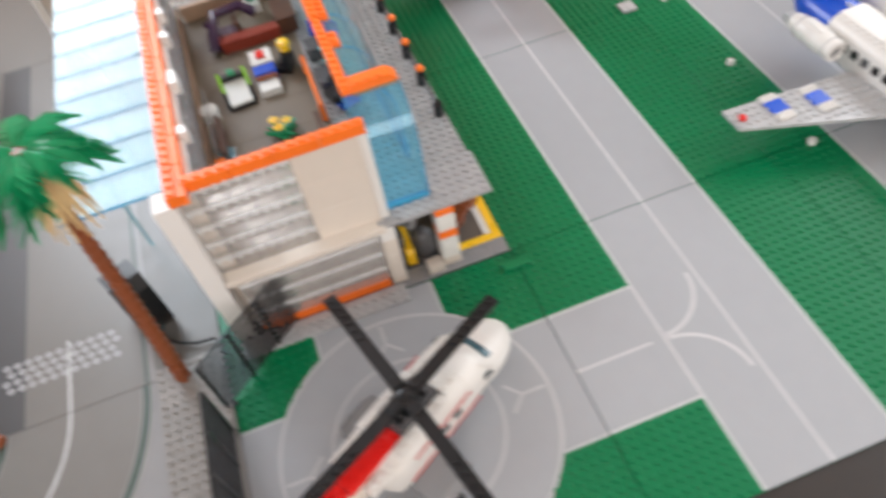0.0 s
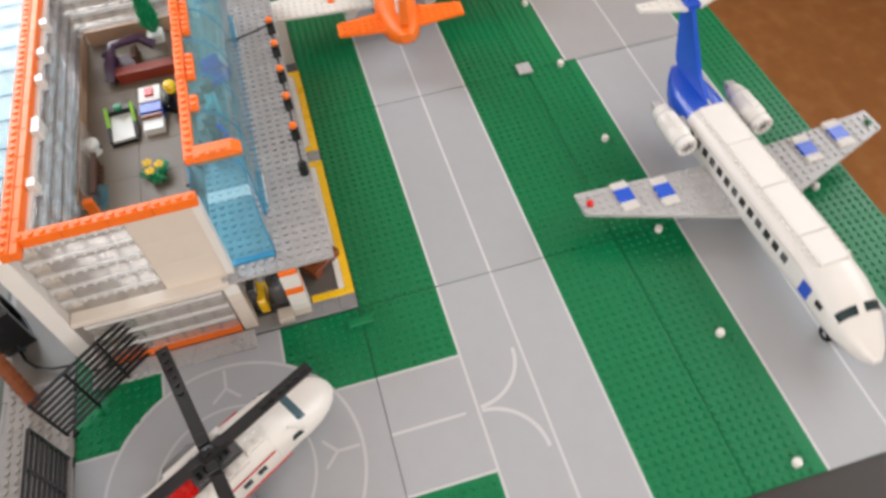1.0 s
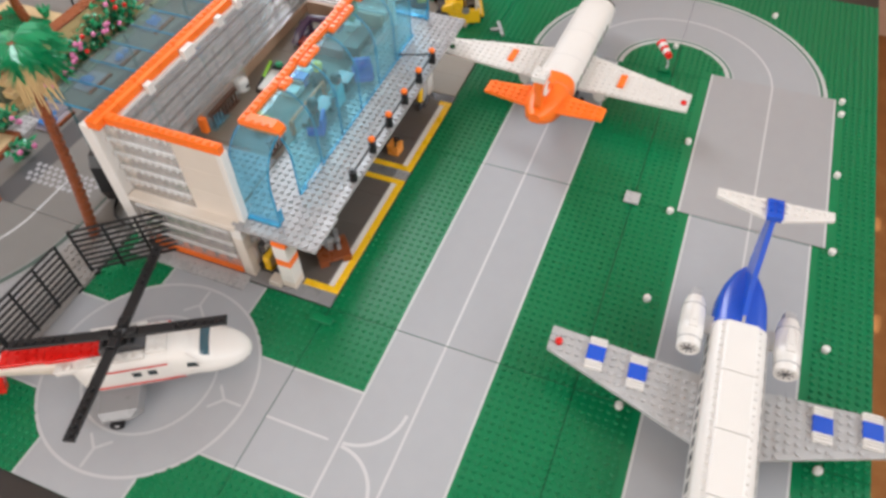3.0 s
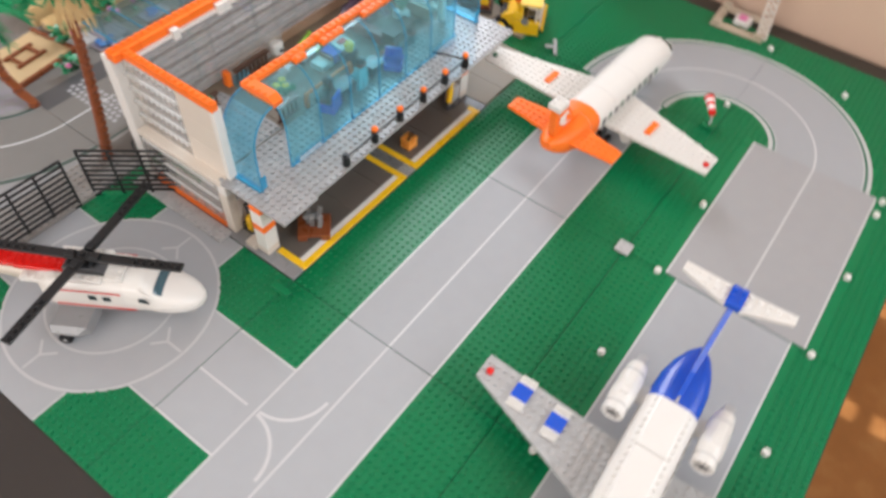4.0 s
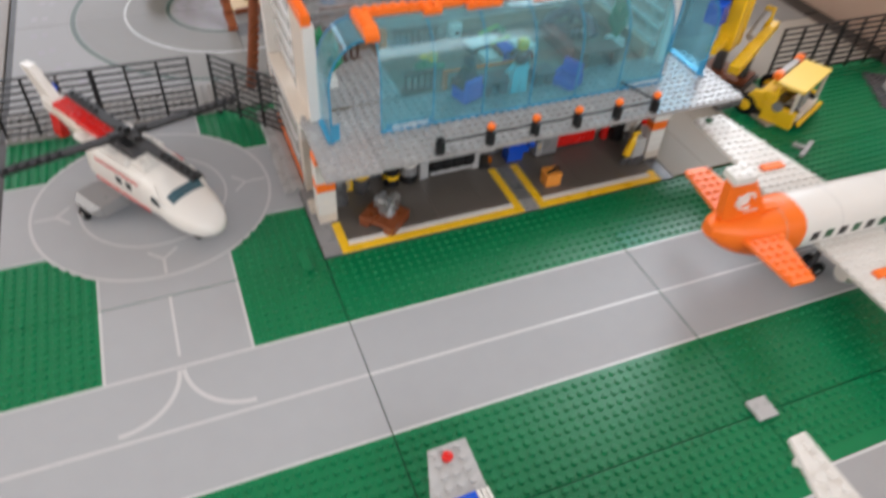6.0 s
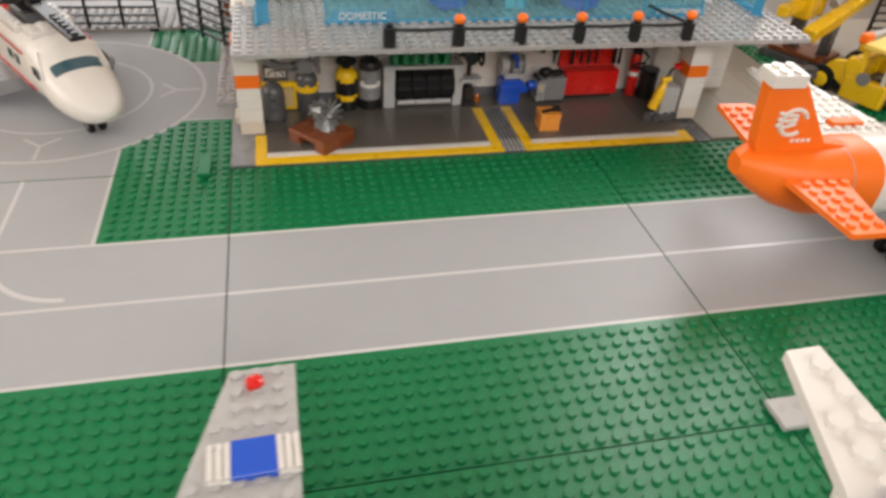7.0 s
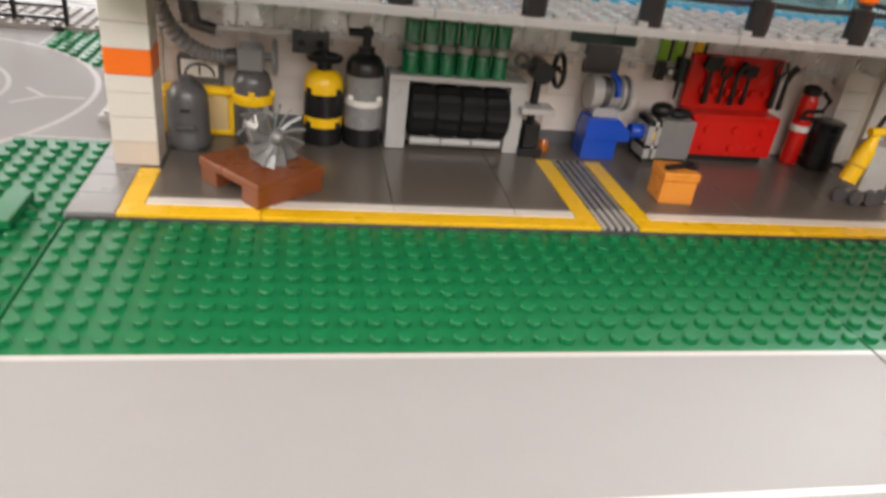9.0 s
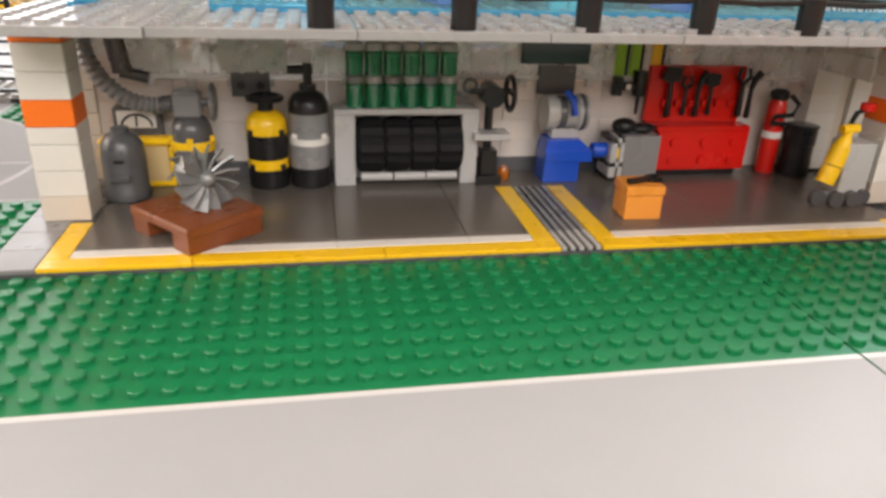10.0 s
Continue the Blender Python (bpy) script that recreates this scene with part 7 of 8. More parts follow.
part("cap", bm, PINK, ct)
bm = bmesh.new()
p0, p1 = Vector((-3.6, -4.6, 0.9)), Vector((5.7, -2.2, 15.6))
side = (p1 - p0).cross(Vector((1, 0, 0))).normalized() * 0.85
rungs = 15
for e in (-1, 1):
    cyl(bm, p0 + side * e, p1 + side * e, 0.2, 0.2, 6)
for k in range(rungs + 1):
    a, b = p0.lerp(p1, k / rungs), p0.lerp(p1, min((k + 1) / rungs, 1))
    cyl(bm, a - side, a + side, 0.17, 0.17, 6)
    if k < rungs:
        cyl(bm, a - side, b + side, 0.12, 0.12, 6)
part("lattice_mast", bm, PALEWHITE, t, "thin white lattice mast leaning on the wall")

# ---- yellow vehicles past the terminal ----
lt = thing("loader_truck", "yellow toy loader truck with open cab", "truck", 68.6, 22.7, 0, 25)
for nm, mt, f in (("chassis", DGREY, B(-2.4, -2.2, 0.9, 5.0, 5.6, 1.5, 0.08)),
                  ("side_panel", YELLOW, many(B(-3.5, -1.9, 0.5, -2.42, 2.6, 3.0, 0.1), B(-3.4, 1.2, 3.0, -2.42, 3.0, 4.8, 0.1), lambda bm: prism(bm, [(2.6, 1.6), (5.2, 2.9), (4.6, 3.8), (2.6, 4.4)], "x", -3.3, -2.3))),
                  ("side_panel", YELLOW, many(B(4.6, -1.4, 1.5, 5.4, 2.6, 3.0, 0.1), B(4.6, 1.2, 3.0, 5.3, 3.0, 4.8, 0.1))),
                  ("bonnet", YELLOW, many(B(-2.2, 2.4, 1.52, 4.5, 4.2, 3.6, 0.14), B(-2.2, 1.6, 3.6, 4.5, 2.6, 4.6, 0.1))),
                  ("rear_rail", YELLOW, B(-2.4, -2.7, 1.0, 5.4, -2.2, 1.7, 0.08)), ("rear_sill", BLACK, B(-2.3, -2.65, 0.6, 5.3, -2.25, 0.98, 0.04)),
                  ("bed", CREAM, B(-2.38, -2.15, 1.55, 4.55, 0.6, 2.5, 0.08)),
                  ("seat", MGREY, many(B(-1.6, -1.4, 2.5, 0.6, 0.4, 3.1, 0.1), B(-1.6, -1.6, 3.1, 0.6, -1.1, 4.8, 0.14))),
                  ("cab_post", YELLOW, B(-3.3, 1.3, 4.8, -2.9, 1.7, 6.2)), ("cab_post", YELLOW, B(4.7, 1.3, 4.8, 5.1, 1.7, 6.2)),
                  ("cab_post", CREAM, B(4.7, -1.9, 1.5, 5.1, -1.5, 6.2)), ("cab_post", CREAM, B(-3.3, -1.4, 3.0, -2.9, -1.0, 6.2)),
                  ("cab_roof", PALEYELLOW, B(-3.7, -2.0, 6.2, 5.4, 1.9, 6.7, 0.08)), ("roof_edge", DGREY, B(-3.6, -1.9, 6.05, 5.3, -1.7, 6.19, 0.03)),
                  ("roof_light", ORANGE, B(-2.9, 2.0, 6.3, -1.5, 3.0, 7.3, 0.12)), ("roof_light", ORANGE, B(3.9, 2.0, 6.3, 5.3, 3.0, 7.3, 0.12)),
                  ("roof_bar", LGREY, B(-1.5, 2.1, 6.3, 3.9, 2.9, 7.0, 0.08)), ("bar_bracket", YELLOW, B(-2.9, 1.7, 5.6, 5.3, 2.6, 6.28, 0.06)),
                  ("tow_bar", DGREY, many(B(-6.0, -0.6, 1.3, 0.0, 0.6, 2.0, 0.06, pose(-2.0, 5.4, 0, 0, 0, -20)), B(-3.6, -0.5, 2.0, 0.0, 0.5, 2.6, 0.06, pose(-2.0, 5.4, 0, 0, 0, -20)))),
                  # grey disc stands in for the round hole in the side panel
                  ("lamp_glass", MGREY, C((-3.56, 0.7, 3.1), (-3.3, 0.7, 3.1), 0.7, 0.7, 16))):
    bm = bmesh.new()
    f(bm)
    part(nm, tidy(bm), mt, lt)
for x, y in ((-3.0, 5.0), (5.0, 5.0), (-1.7, -0.6), (4.0, -0.6)):
    bm = bmesh.new()
    lathe(bm, [(0.9, -0.6), (1.45, -0.55), (1.58, 0), (1.45, 0.55), (0.9, 0.6)], x, y, 1.58, 20, "x")
    ty = part("tyre", bm, RUBBER, lt, smooth=True)
    bm = bmesh.new()
    lathe(bm, [(0.3, -0.72), (0.7, -0.66), (1.0, -0.5), (1.0, 0.5), (0.7, 0.66), (0.3, 0.72)], x, y, 1.58, 16, "x")
    part("rim", bm, YELLOW, ty, smooth=True)
t = thing("ground_tile", "smooth tan-grey tile beside the truck", "tile", 64.05, 21.5, 0.215)
bm = bmesh.new()
box(bm, 0, 0, 0, 6, 11.4, 0.3, 0.03)
part("tile", bm, FORECOURT, t)
fk = thing("digger", "yellow toy digger with thick upright arm and long boom", "digger", 66.5, 35.8, 0, 29)
for nm, mt, f in (("track_base", DGREY, B(-3.0, -5.4, 0, 3.2, 2.4, 1.0, 0.08)),
                  ("post", DGREY, B(-0.9, -0.7, 1.0, 0.6, 0.7, 4.94, 0.1)), ("post", DGREY, B(-0.6, -4.4, 1.0, 0.8, -3.3, 5.3, 0.1)), ("deck", BROWN, B(-2.4, -5.0, 1.0, 2.6, 1.9, 1.5, 0.06)),
                  ("arm", YELLOW, many(B(-1.6, -1.3, 4.95, 1.1, 1.2, 14.0, 0.2), lambda bm: prism(bm, [(-1.6, 14.0), (1.1, 14.0), (0.8, 16.6), (-0.6, 17.0), (-1.4, 16.0)], "y", -1.1, 1.0))),
                  ("ram", YELLOW, many(C((2.2, -0.6, 5.0), (2.2, -0.6, 12.0), 0.75, 0.75, 16), C((2.2, -0.6, 12.0), (1.6, -0.4, 16.0), 0.5, 0.5, 14))),
                  ("boom", YELLOW, many(B(-7.0, -0.8, -0.75, 0.0, 0.8, 0.75, 0.14, pose(0.6, -3.86, 6.1, 0, -9, 0)), B(0.0, -0.7, -0.65, 7.0, 0.7, 0.65, 0.14, pose(0.6, -3.86, 6.1, 0, -9, 0)))),
                  ("grey_ram", LGREY, C((1.2, -2.6, 6.9), (5.6, -2.8, 9.2), 0.6, 0.6, 14)),
                  ("bracket", YELLOW, B(5.6, -3.6, 6.8, 6.6, -2.2, 10.0, 0.1)), ("side_arm", YELLOW, B(-6.2, -0.6, 6.0, -1.6, 0.6, 7.2, 0.1)),
                  ("blue_motor", BLUE, B(-5.2, 0.4, 9.6, -2.6, 2.8, 12.6, 0.1)), ("coupler", BLACK, B(-2.6, 0.6, 9.0, -1.62, 2.4, 13.4, 0.12))):
    bm = bmesh.new()
    f(bm)
    part(nm, tidy(bm), mt, fk)
# grey pavilion roof
pv = thing("pavilion", "dark grey studded toy roof on pale posts", "pavilion", 66.5, 48.5, 0, -61)
bm = bmesh.new()
box(bm, -14.5, -8.0, 15.6, 14.5, 8.0, 16.1, 0.05)
studs(bm, -14.5, -8, 29, 16, 16.1, 6)
part("roof", bm, PAVGREY, pv)
for x in (-13.5, -1.0):
    for y in (-7.5, 6.5):
        bm = bmesh.new()
        box(bm, x, y, 0, x + 1, y + 1, 15.6)
        part("post", bm, WHITE, pv)
bm = bmesh.new()
box(bm, -12.4, -4, 0, -1.1, 6.4, 15.55, 0.1)
part("wall", bm, DULLTAN, pv)
figure(65.6, 47.4, 16.35, 150, WHITE, DGREY, RED, "plain toy figurine with red cap on the grey roof", True)
lp = thing("street_lamp", "black toy lamp post with white globe", "street lamp", 57.0, 40.6, 0)
bm = bmesh.new()
lathe(bm, [(0.6, 0), (0.3, 0.5), (0.2, 22.0), (0.4, 22.2)], n=10)
part("pole", bm, BLACK, lp)
for k in range(3):
    bm = bmesh.new()
    blob(bm, 0.8 * math.cos(2.1 * k), 0.8 * math.sin(2.1 * k), 23.0, 0.8, 0.8, 1.1)
    part("globe", bm, WHITE, lp, smooth=True)

# ---- the toy town behind the airport ----
S1 = "worn tan-grey road baseplate of the toy town"
town = {}
for ix in range(-1, 3):
    for iy in range(0, 4):
        x, y = ix * 32, 48 + iy * 32
        pale = ix == -1
        town[ix, iy] = baseplate(x, y, 32, 32, PALESHEET if pale else TANROAD, "pale grey smooth baseplate at the table edge" if pale else S1, lambda x, y: False, "street plates")
# bend of the street round the sandy island
for iy, a0, a1 in ((0, 180.1, 269.9), (1, 90.1, 179.9)):
    pl, y0 = town[-1, iy], 48 + 32 * iy
    bm = bmesh.new()
    arc(bm, 0, 80, 8.6, 24.6, a0, a1)
    printed(bm, TANROAD, pl, "road_print", -32, y0)
    bm = bmesh.new()
    arc(bm, 0, 80, 15.85, 16.15, a0, a1, 0.012)
    printed(bm, LINE, pl, "white_line", -32, y0)
    bm = bmesh.new()
    for r0, r1 in ((8.75, 9.0), (9.75, 9.9), (23.2, 23.35), (24.15, 24.5)):
        arc(bm, 0, 80, r0, r1, a0, a1, 0.012)
    printed(bm, TOWNKERB, pl, "kerb_lines", -32, y0)
    bm = bmesh.new()
    for r0, r1 in ((9.02, 9.73), (23.37, 24.13)):
        arc(bm, 0, 80, r0, r1, a0, a1, 0.012)
    printed(bm, TOWNLINE, pl, "dark_green_lines", -32, y0)
    bm = bmesh.new()
    for r0, r1 in ((2.0, 3.6), (4.4, 5.9), (6.6, 7.8)):
        for k in range(9):
            b0 = a0 + (a1 - a0) * k / 9
            arc(bm, 0, 80, r0 + 0.5 * (k % 2), r1 + 0.5 * (k % 2), b0, b0 + 8, 0.012, 3)
    printed(bm, COBBLE, pl, "cobble_print", -32, y0)
    bm = bmesh.new()
    for k in range(8):
        a = radians(a0 + (a1 - a0) * (k + 0.5) / 8)
        for r in (27.5, 29.0):
            flat(bm, [(r * math.cos(a + da) * (1 + dr), 80 + r * math.sin(a + da) * (1 + dr)) for da, dr in ((-0.02, 0), (0.02, 0), (0.02, 0.03), (-0.02, 0.03))], 0.012)
    printed(bm, COBBLE, pl, "paving_print", -32, y0)
# straight street behind the terminal
for ix in (0, 1):
    pl, x0 = town[ix, 0], 32 * ix
    bm = bmesh.new()
    rect(bm, x0 + 0.03, 55.2, x0 + 31.97, 55.8, 0.01)
    printed(bm, TOWNKERB, pl, "kerb_lines", x0, 48)
    bm = bmesh.new()
    rect(bm, x0 + 0.03, 55.9, x0 + 31.97, 56.3, 0.01)
    printed(bm, TOWNLINE, pl, "dark_green_line", x0, 48)
    bm = bmesh.new()
    rect(bm, x0 + 0.03, 63.85, x0 + (9 if ix == 0 else 31.97), 64.15, 0.01)
    printed(bm, LINE, pl, "white_line", x0, 48)
    bm = bmesh.new()
    rect(bm, x0 + 0.03, 68.6, x0 + 31.97, 72.8, 0.01)
    printed(bm, DARKPATH, pl, "dark_path", x0, 48)
bm = bmesh.new()
for i in range(4):
    for j in range(11):
        x, y = 5.1 + i * 1.0, 58.9 + j * 1.12 + 0.5 * (i % 2)
        flat(bm, [(x + 0.42 * math.cos(radians(a)), y + 0.42 * math.sin(radians(a))) for a in range(0, 360, 45)], 0.015)
printed(bm, CROSSPRINT, town[0, 0], "crossing_print", 0, 48)

# sandy island with a bench frame
t = thing("sand_plate", "sand coloured toy plate with brown edging", "plate", 5.6, 82.3, 0.02, 8)
bm = bmesh.new()
box(bm, -5.5, -5, 0, 5.5, 5, 0.4, 0.04)
part("plate", bm, SAND, t)
for a in ((-5.5, -5.6, 0, 5.5, -5.0, 0.8), (5.5, -5.6, 0, 6.1, 5.0, 0.8)):
    bm = bmesh.new()
    box(bm, *a)
    part("edging", bm, BROWN, t)
for a in ((-2.8, -1.9, 0.4, 2.8, -1.4, 0.9), (-2.8, 1.4, 0.4, 2.8, 1.9, 0.9), (-2.0, -1.39, 0.4, -1.5, 1.39, 0.9), (1.5, -1.39, 0.4, 2.0, 1.39, 0.9)):
    bm = bmesh.new()
    box(bm, *a)
    part("beam", bm, BROWN, t)
# black bin lying behind the terminal
t = thing("black_bin", "black eight-sided toy frame with a grey panel inside", "container", 8.2, 54.8, 0, 25)
outer = [(1.9, 0.0), (2.7, 2.2), (2.3, 6.6), (1.2, 8.0), (-1.2, 8.0), (-2.3, 6.6), (-2.7, 2.2), (-1.9, 0.0)]
for k in range(8):
    a, b = Vector(outer[k]), Vector(outer[(k + 1) % 8])
    c = Vector((0, 4.0))
    bm = bmesh.new()
    prism(bm, [tuple(a), tuple(b), tuple(b.lerp(c, 0.3)), tuple(a.lerp(c, 0.3))], "y", -1.7, 1.7)
    part("frame_side", tidy(bm), BLACK, t)
bm = bmesh.new()
box(bm, -1.7, 0.4, 1.2, 1.7, 1.5, 6.6, 0.06)
part("back", bm, DGREY, t)
bm = bmesh.new()
box(bm, -1.0, -0.2, 1.3, 0.9, 0.38, 3.6, 0.05)
part("panel", bm, LGREY, t)


t = thing("cable", "thin black cable lying behind the terminal", "cable", 0, 0, 0)
bm = bmesh.new()
tube(bm, [(6.0, 54.2, 0.2), (4.6, 53.6, 0.16), (3.2, 52.2, 0.5), (2.4, 50.4, 0.52), (2.2, 48.4, 0.52)], 0.16, 8)
part("cord", bm, BLACK, t)


def flower_bush(x, y, z, w, h, flowers, seed, label="green climbing toy plant with pink blossoms"):
    rr = random.Random(seed)
    t = thing("flowering_bush", label, "bush", x, y, z, 0, "flowering bushes")
    bm = bmesh.new()
    for k in range(3):
        cyl(bm, (rr.uniform(-0.3, 0.3) * w, 0, 0), (rr.uniform(-0.4, 0.4) * w, rr.uniform(-0.5, 0.5), h * 0.9), 0.25, 0.15, 6)
    part("stem", bm, DKLEAF, t)
    bm = bmesh.new()
    for k in range(int(22 * w * h / 20) + 14):
        px, py, pz = rr.uniform(-0.5, 0.5) * w, rr.uniform(-1.3, 0.9), rr.uniform(0.1, 1.0) * h
        a, b = rr.uniform(0, 6.28), rr.uniform(-0.5, 0.9)
        m = Matrix.Translation((px, py, pz)) @ Matrix.Rotation(a, 4, "Z") @ Matrix.Rotation(b, 4, "X")
        v = [bm.verts.new(m @ Vector(p)) for p in ((0, 0, 0), (0.55, 0.5, 0.06), (0, 1.5, 0.1), (-0.55, 0.5, 0.06), (0, 0.6, 0.35))]
        for q in ((0, 1, 4), (1, 2, 4), (2, 3, 4), (3, 0, 4), (0, 3, 2, 1)):
            bm.faces.new([v[i] for i in q])
    part("leaves", bm, LEAF, t, kind="stuff")
    for k in range(flowers):
        bm = bmesh.new()
        blob(bm, rr.uniform(-0.5, 0.5) * w, -1.3 - rr.random() * 0.5, rr.uniform(0.3, 1.0) * h, 0.5, 0.4, 0.45, 8, 5)
        part("blossom", bm, PINK if rr.random() > 0.25 else RED, t, smooth=True)
    return t


# mauve flower tiles at the foot of the garden wall
for k, (x, y) in enumerate(((17.0, 75.8), (27.5, 76.6), (35.5, 76.4), (46.0, 76.8))):
    t = thing("flower_tile", "mauve tile edged brown with clear blue flowers", "flower bed", x, y, 0.02, 0, "flower tiles")
    bm = bmesh.new()
    box(bm, -2.6, -1.8, 0, 2.6, 1.8, 0.3, 0.03)
    part("tile", bm, COBBLE, t)
    bm = bmesh.new()
    box(bm, -2.9, -2.3, 0, 2.9, -1.81, 0.5, 0.03)
    part("edging", bm, BROWN, t)
    for i in range(5):
        bm = bmesh.new()
        rr = random.Random(200 + 10 * k + i)
        px, py = rr.uniform(-1.6, 1.6), rr.uniform(-1.0, 1.0)
        for a in range(5):
            blob(bm, px + 0.38 * math.cos(1.257 * a), py + 0.38 * math.sin(1.257 * a), 0.75, 0.3, 0.3, 0.22, 7, 4)
        cyl(bm, (px, py, 0.3), (px, py, 0.7), 0.15, 0.15, 6)
        part("flower", bm, TOWERBLUE, t)
# sage planting plates between the flower tiles and the garden wall
for k in range(6):
    t = thing("garden_plate", "sage green toy garden plate with low clover leaves", "garden bed", 15.0 + 7.2 * k, 78.9, 0.02, 0, "garden plates")
    bm = bmesh.new()
    box(bm, 0, 0, 0, 6.6, 3.2, 0.3, 0.04)
    part("plate", bm, SAGE, t)
    rr = random.Random(310 + k)
    for i in range(9):
        bm = bmesh.new()
        px, py = rr.uniform(0.8, 5.8), rr.uniform(0.7, 2.6)
        for a in range(3):
            w0 = 2.094 * a + i
            blob(bm, px + 0.45 * math.cos(w0), py + 0.45 * math.sin(w0), 0.42, 0.42, 0.42, 0.16, 7, 4)
        part("leaf", bm, DULLTAN if i == 0 else SAGE, t)
# terrace wall with planting
tr_ = thing("terrace_wall", "tan toy brick garden wall with brown coping", "garden wall", 17.0, 82.3, 0)
tb1 = brick_mesh(4, 2, 1.2, TAN, knobs=False, c=0.04)
for r in range(6):
    for k in range(8):
        piece("brick", tb1, tr_, 4 * k + (2 if r % 2 else 0), 0, 1.2 * r)
for k in range(5):
    bm = bmesh.new()
    box(bm, 6.8 * k, -0.2, 7.2, 6.8 * k + 6.74, 2.2, 7.6, 0.04)
    part("coping", bm, BROWN, tr_)
for k, (x, w_, h_, f) in enumerate(((21.5, 3, 4.5, 2), (27.5, 3.6, 5.0, 7), (31.5, 3.4, 5.2, 5), (36.5, 4.2, 6.6, 5), (41.0, 4.2, 7.0, 4), (45.5, 5, 6.5, 5))):
    flower_bush(x, 81.4, 0.32, w_, h_, f, 20 + k)
flower_bush(12.6, 80.6, 0.0, 4, 4.2, 3, 41, "green toy shrub with red blossoms on the sand")
flower_bush(8.8, 74.0, 0.0, 3.4, 3.4, 2, 42, "green toy shrub with red blossoms on the sand")
for x, y in ((15.6, 92.5), (52.3, 86.5), (62.0, 96.0)):
    t = thing("cypress", "small dark green pointed toy tree", "tree", x, y, 0, 0, "cypress trees")
    bm = bmesh.new()
    n = 18
    prof = [(0.5, 0.0), (1.5, 0.8), (1.9, 2.2), (1.7, 3.6), (1.2, 5.2), (0.5, 6.6), (0.1, 7.2)]
    skin(bm, [[((r * (1.3 + 0.2 * (-1) ** i)) * math.cos(2 * math.pi * i / n), (r * (1.3 + 0.2 * (-1) ** i)) * math.sin(2 * math.pi * i / n), z + 0.25 * (i % 3)) for i in range(n)] for r, z in prof])
    part("crown", tidy(bm), LEAF, t)
# low tan wall blocks and steps nearer the island
for k, (x, y, w_, d_, h_, mt) in enumerate(((12.4, 82.6, 4, 5, 1.6, TAN), (11.8, 88.6, 5, 4, 3.6, TAN), (17.4, 86.0, 6, 3, 3.6, SAGE), (12, 77, 4, 3.4, 0.8, LGREY), (16.2, 75.2, 5, 5, 0.6, COBBLE))):
    t = thing("garden_block", "studded toy brick block beside the garden", "block", x, y, 0, 0, "garden blocks")
    bm = bmesh.new()
    box(bm, 0, 0, 0, w_, d_, h_, 0.05)
    studs(bm, 0, 0, int(w_), int(d_), h_, 8)
    part("block", bm, mt, t)
# green garden plate with bent brown trunks
t = thing("garden_plate", "green toy garden plate edged with tan", "plate", 31.5, 101, 0.0, 0)
bm = bmesh.new()
box(bm, -11, -7.5, 0, 11, 8.5, 0.4, 0.04)
part("border", bm, SAND, t)
bm = bmesh.new()
box(bm, -7, -5.5, 0.4, 8, 6, 0.8, 0.04)
studs(bm, -7, -5.5, 15, 11, 0.8, 6)
part("lawn", bm, GREEN, t)
for k, (x, y, h_) in enumerate(((22.5, 98.5, 7.5), (25.5, 103, 5.5), (38.0, 100.0, 8.0), (36.5, 105.5, 6.0))):
    t = thing("bent_trunk", "bent brown toy tree trunk with orange root", "trunk", x, y, 0.4, 40 * k, "bent trunks")
    bm = bmesh.new()
    tube(bm, [(0, 0, 0), (0.8, 0, h_ * 0.4), (0.2, 0.5, h_ * 0.75), (2.4, 0.8, h_), (4.2, 0.4, h_ * 0.8)], [1.0, 0.9, 0.75, 0.6, 0.35], 10)
    part("trunk", bm, BROWN, t, smooth=True)
    bm = bmesh.new()
    blob(bm, 1.2, -0.6, 0.6, 1.2, 0.8, 0.6)
    part("root", bm, ORANGE, t, smooth=True)
    spiky_bush(x + 2.5, y - 2.5, 0.4, 2.6, 1.2, 22, False, 60 + k)


def car_wheel(parent, x, y, r, w_, rim=LGREY):
    bm = bmesh.new()
    lathe(bm, [(r * 0.6, -w_), (r * 0.92, -w_), (r, 0), (r * 0.92, w_), (r * 0.6, w_)], x, y, r, 16, "y")
    ty = part("tyre", bm, RUBBER, parent, smooth=True)
    bm = bmesh.new()
    lathe(bm, [(r * 0.2, -w_ * 1.03), (r * 0.6, -w_ * 0.9), (r * 0.6, w_ * 0.9), (r * 0.2, w_ * 1.03)], x, y, r, 12, "y")
    part("rim", bm, rim, ty)


# little white cart with green load
t = thing("utility_cart", "white toy buggy with a dark green trailer tub", "cart", -5.6, 89.6, 0, 28)
t.scale = (1.2, 1.2, 1.2)
for nm, mt, f in (("body", WHITE, many(B(-2.6, -1.4, 0.8, 3.0, 1.4, 1.9), B(1.6, -1.4, 1.9, 3.0, 1.4, 2.6))), ("seat", BROWN, B(-1.6, -1.2, 1.9, -0.2, 1.2, 2.7)), ("tub", DKLEAF, many(B(-5.9, -1.3, 0.8, -2.9, 1.3, 2.2, 0.15), B(-5.5, -1.0, 2.2, -3.4, 0.9, 2.8, 0.15))), ("rail", WHITE, many(B(-2.6, -1.45, 1.9, 1.5, -1.2, 2.5), B(-2.6, 1.2, 1.9, 1.5, 1.45, 2.5))), ("bumper", BLACK, B(3.0, -1.2, 0.8, 3.4, 1.2, 1.4))):
    bm = bmesh.new()
    f(bm)
    part(nm, bm, mt, t)
for x in (-1.8, 2.0):
    for y in (-1.5, 1.5):
        car_wheel(t, x, y, 0.85, 0.35)
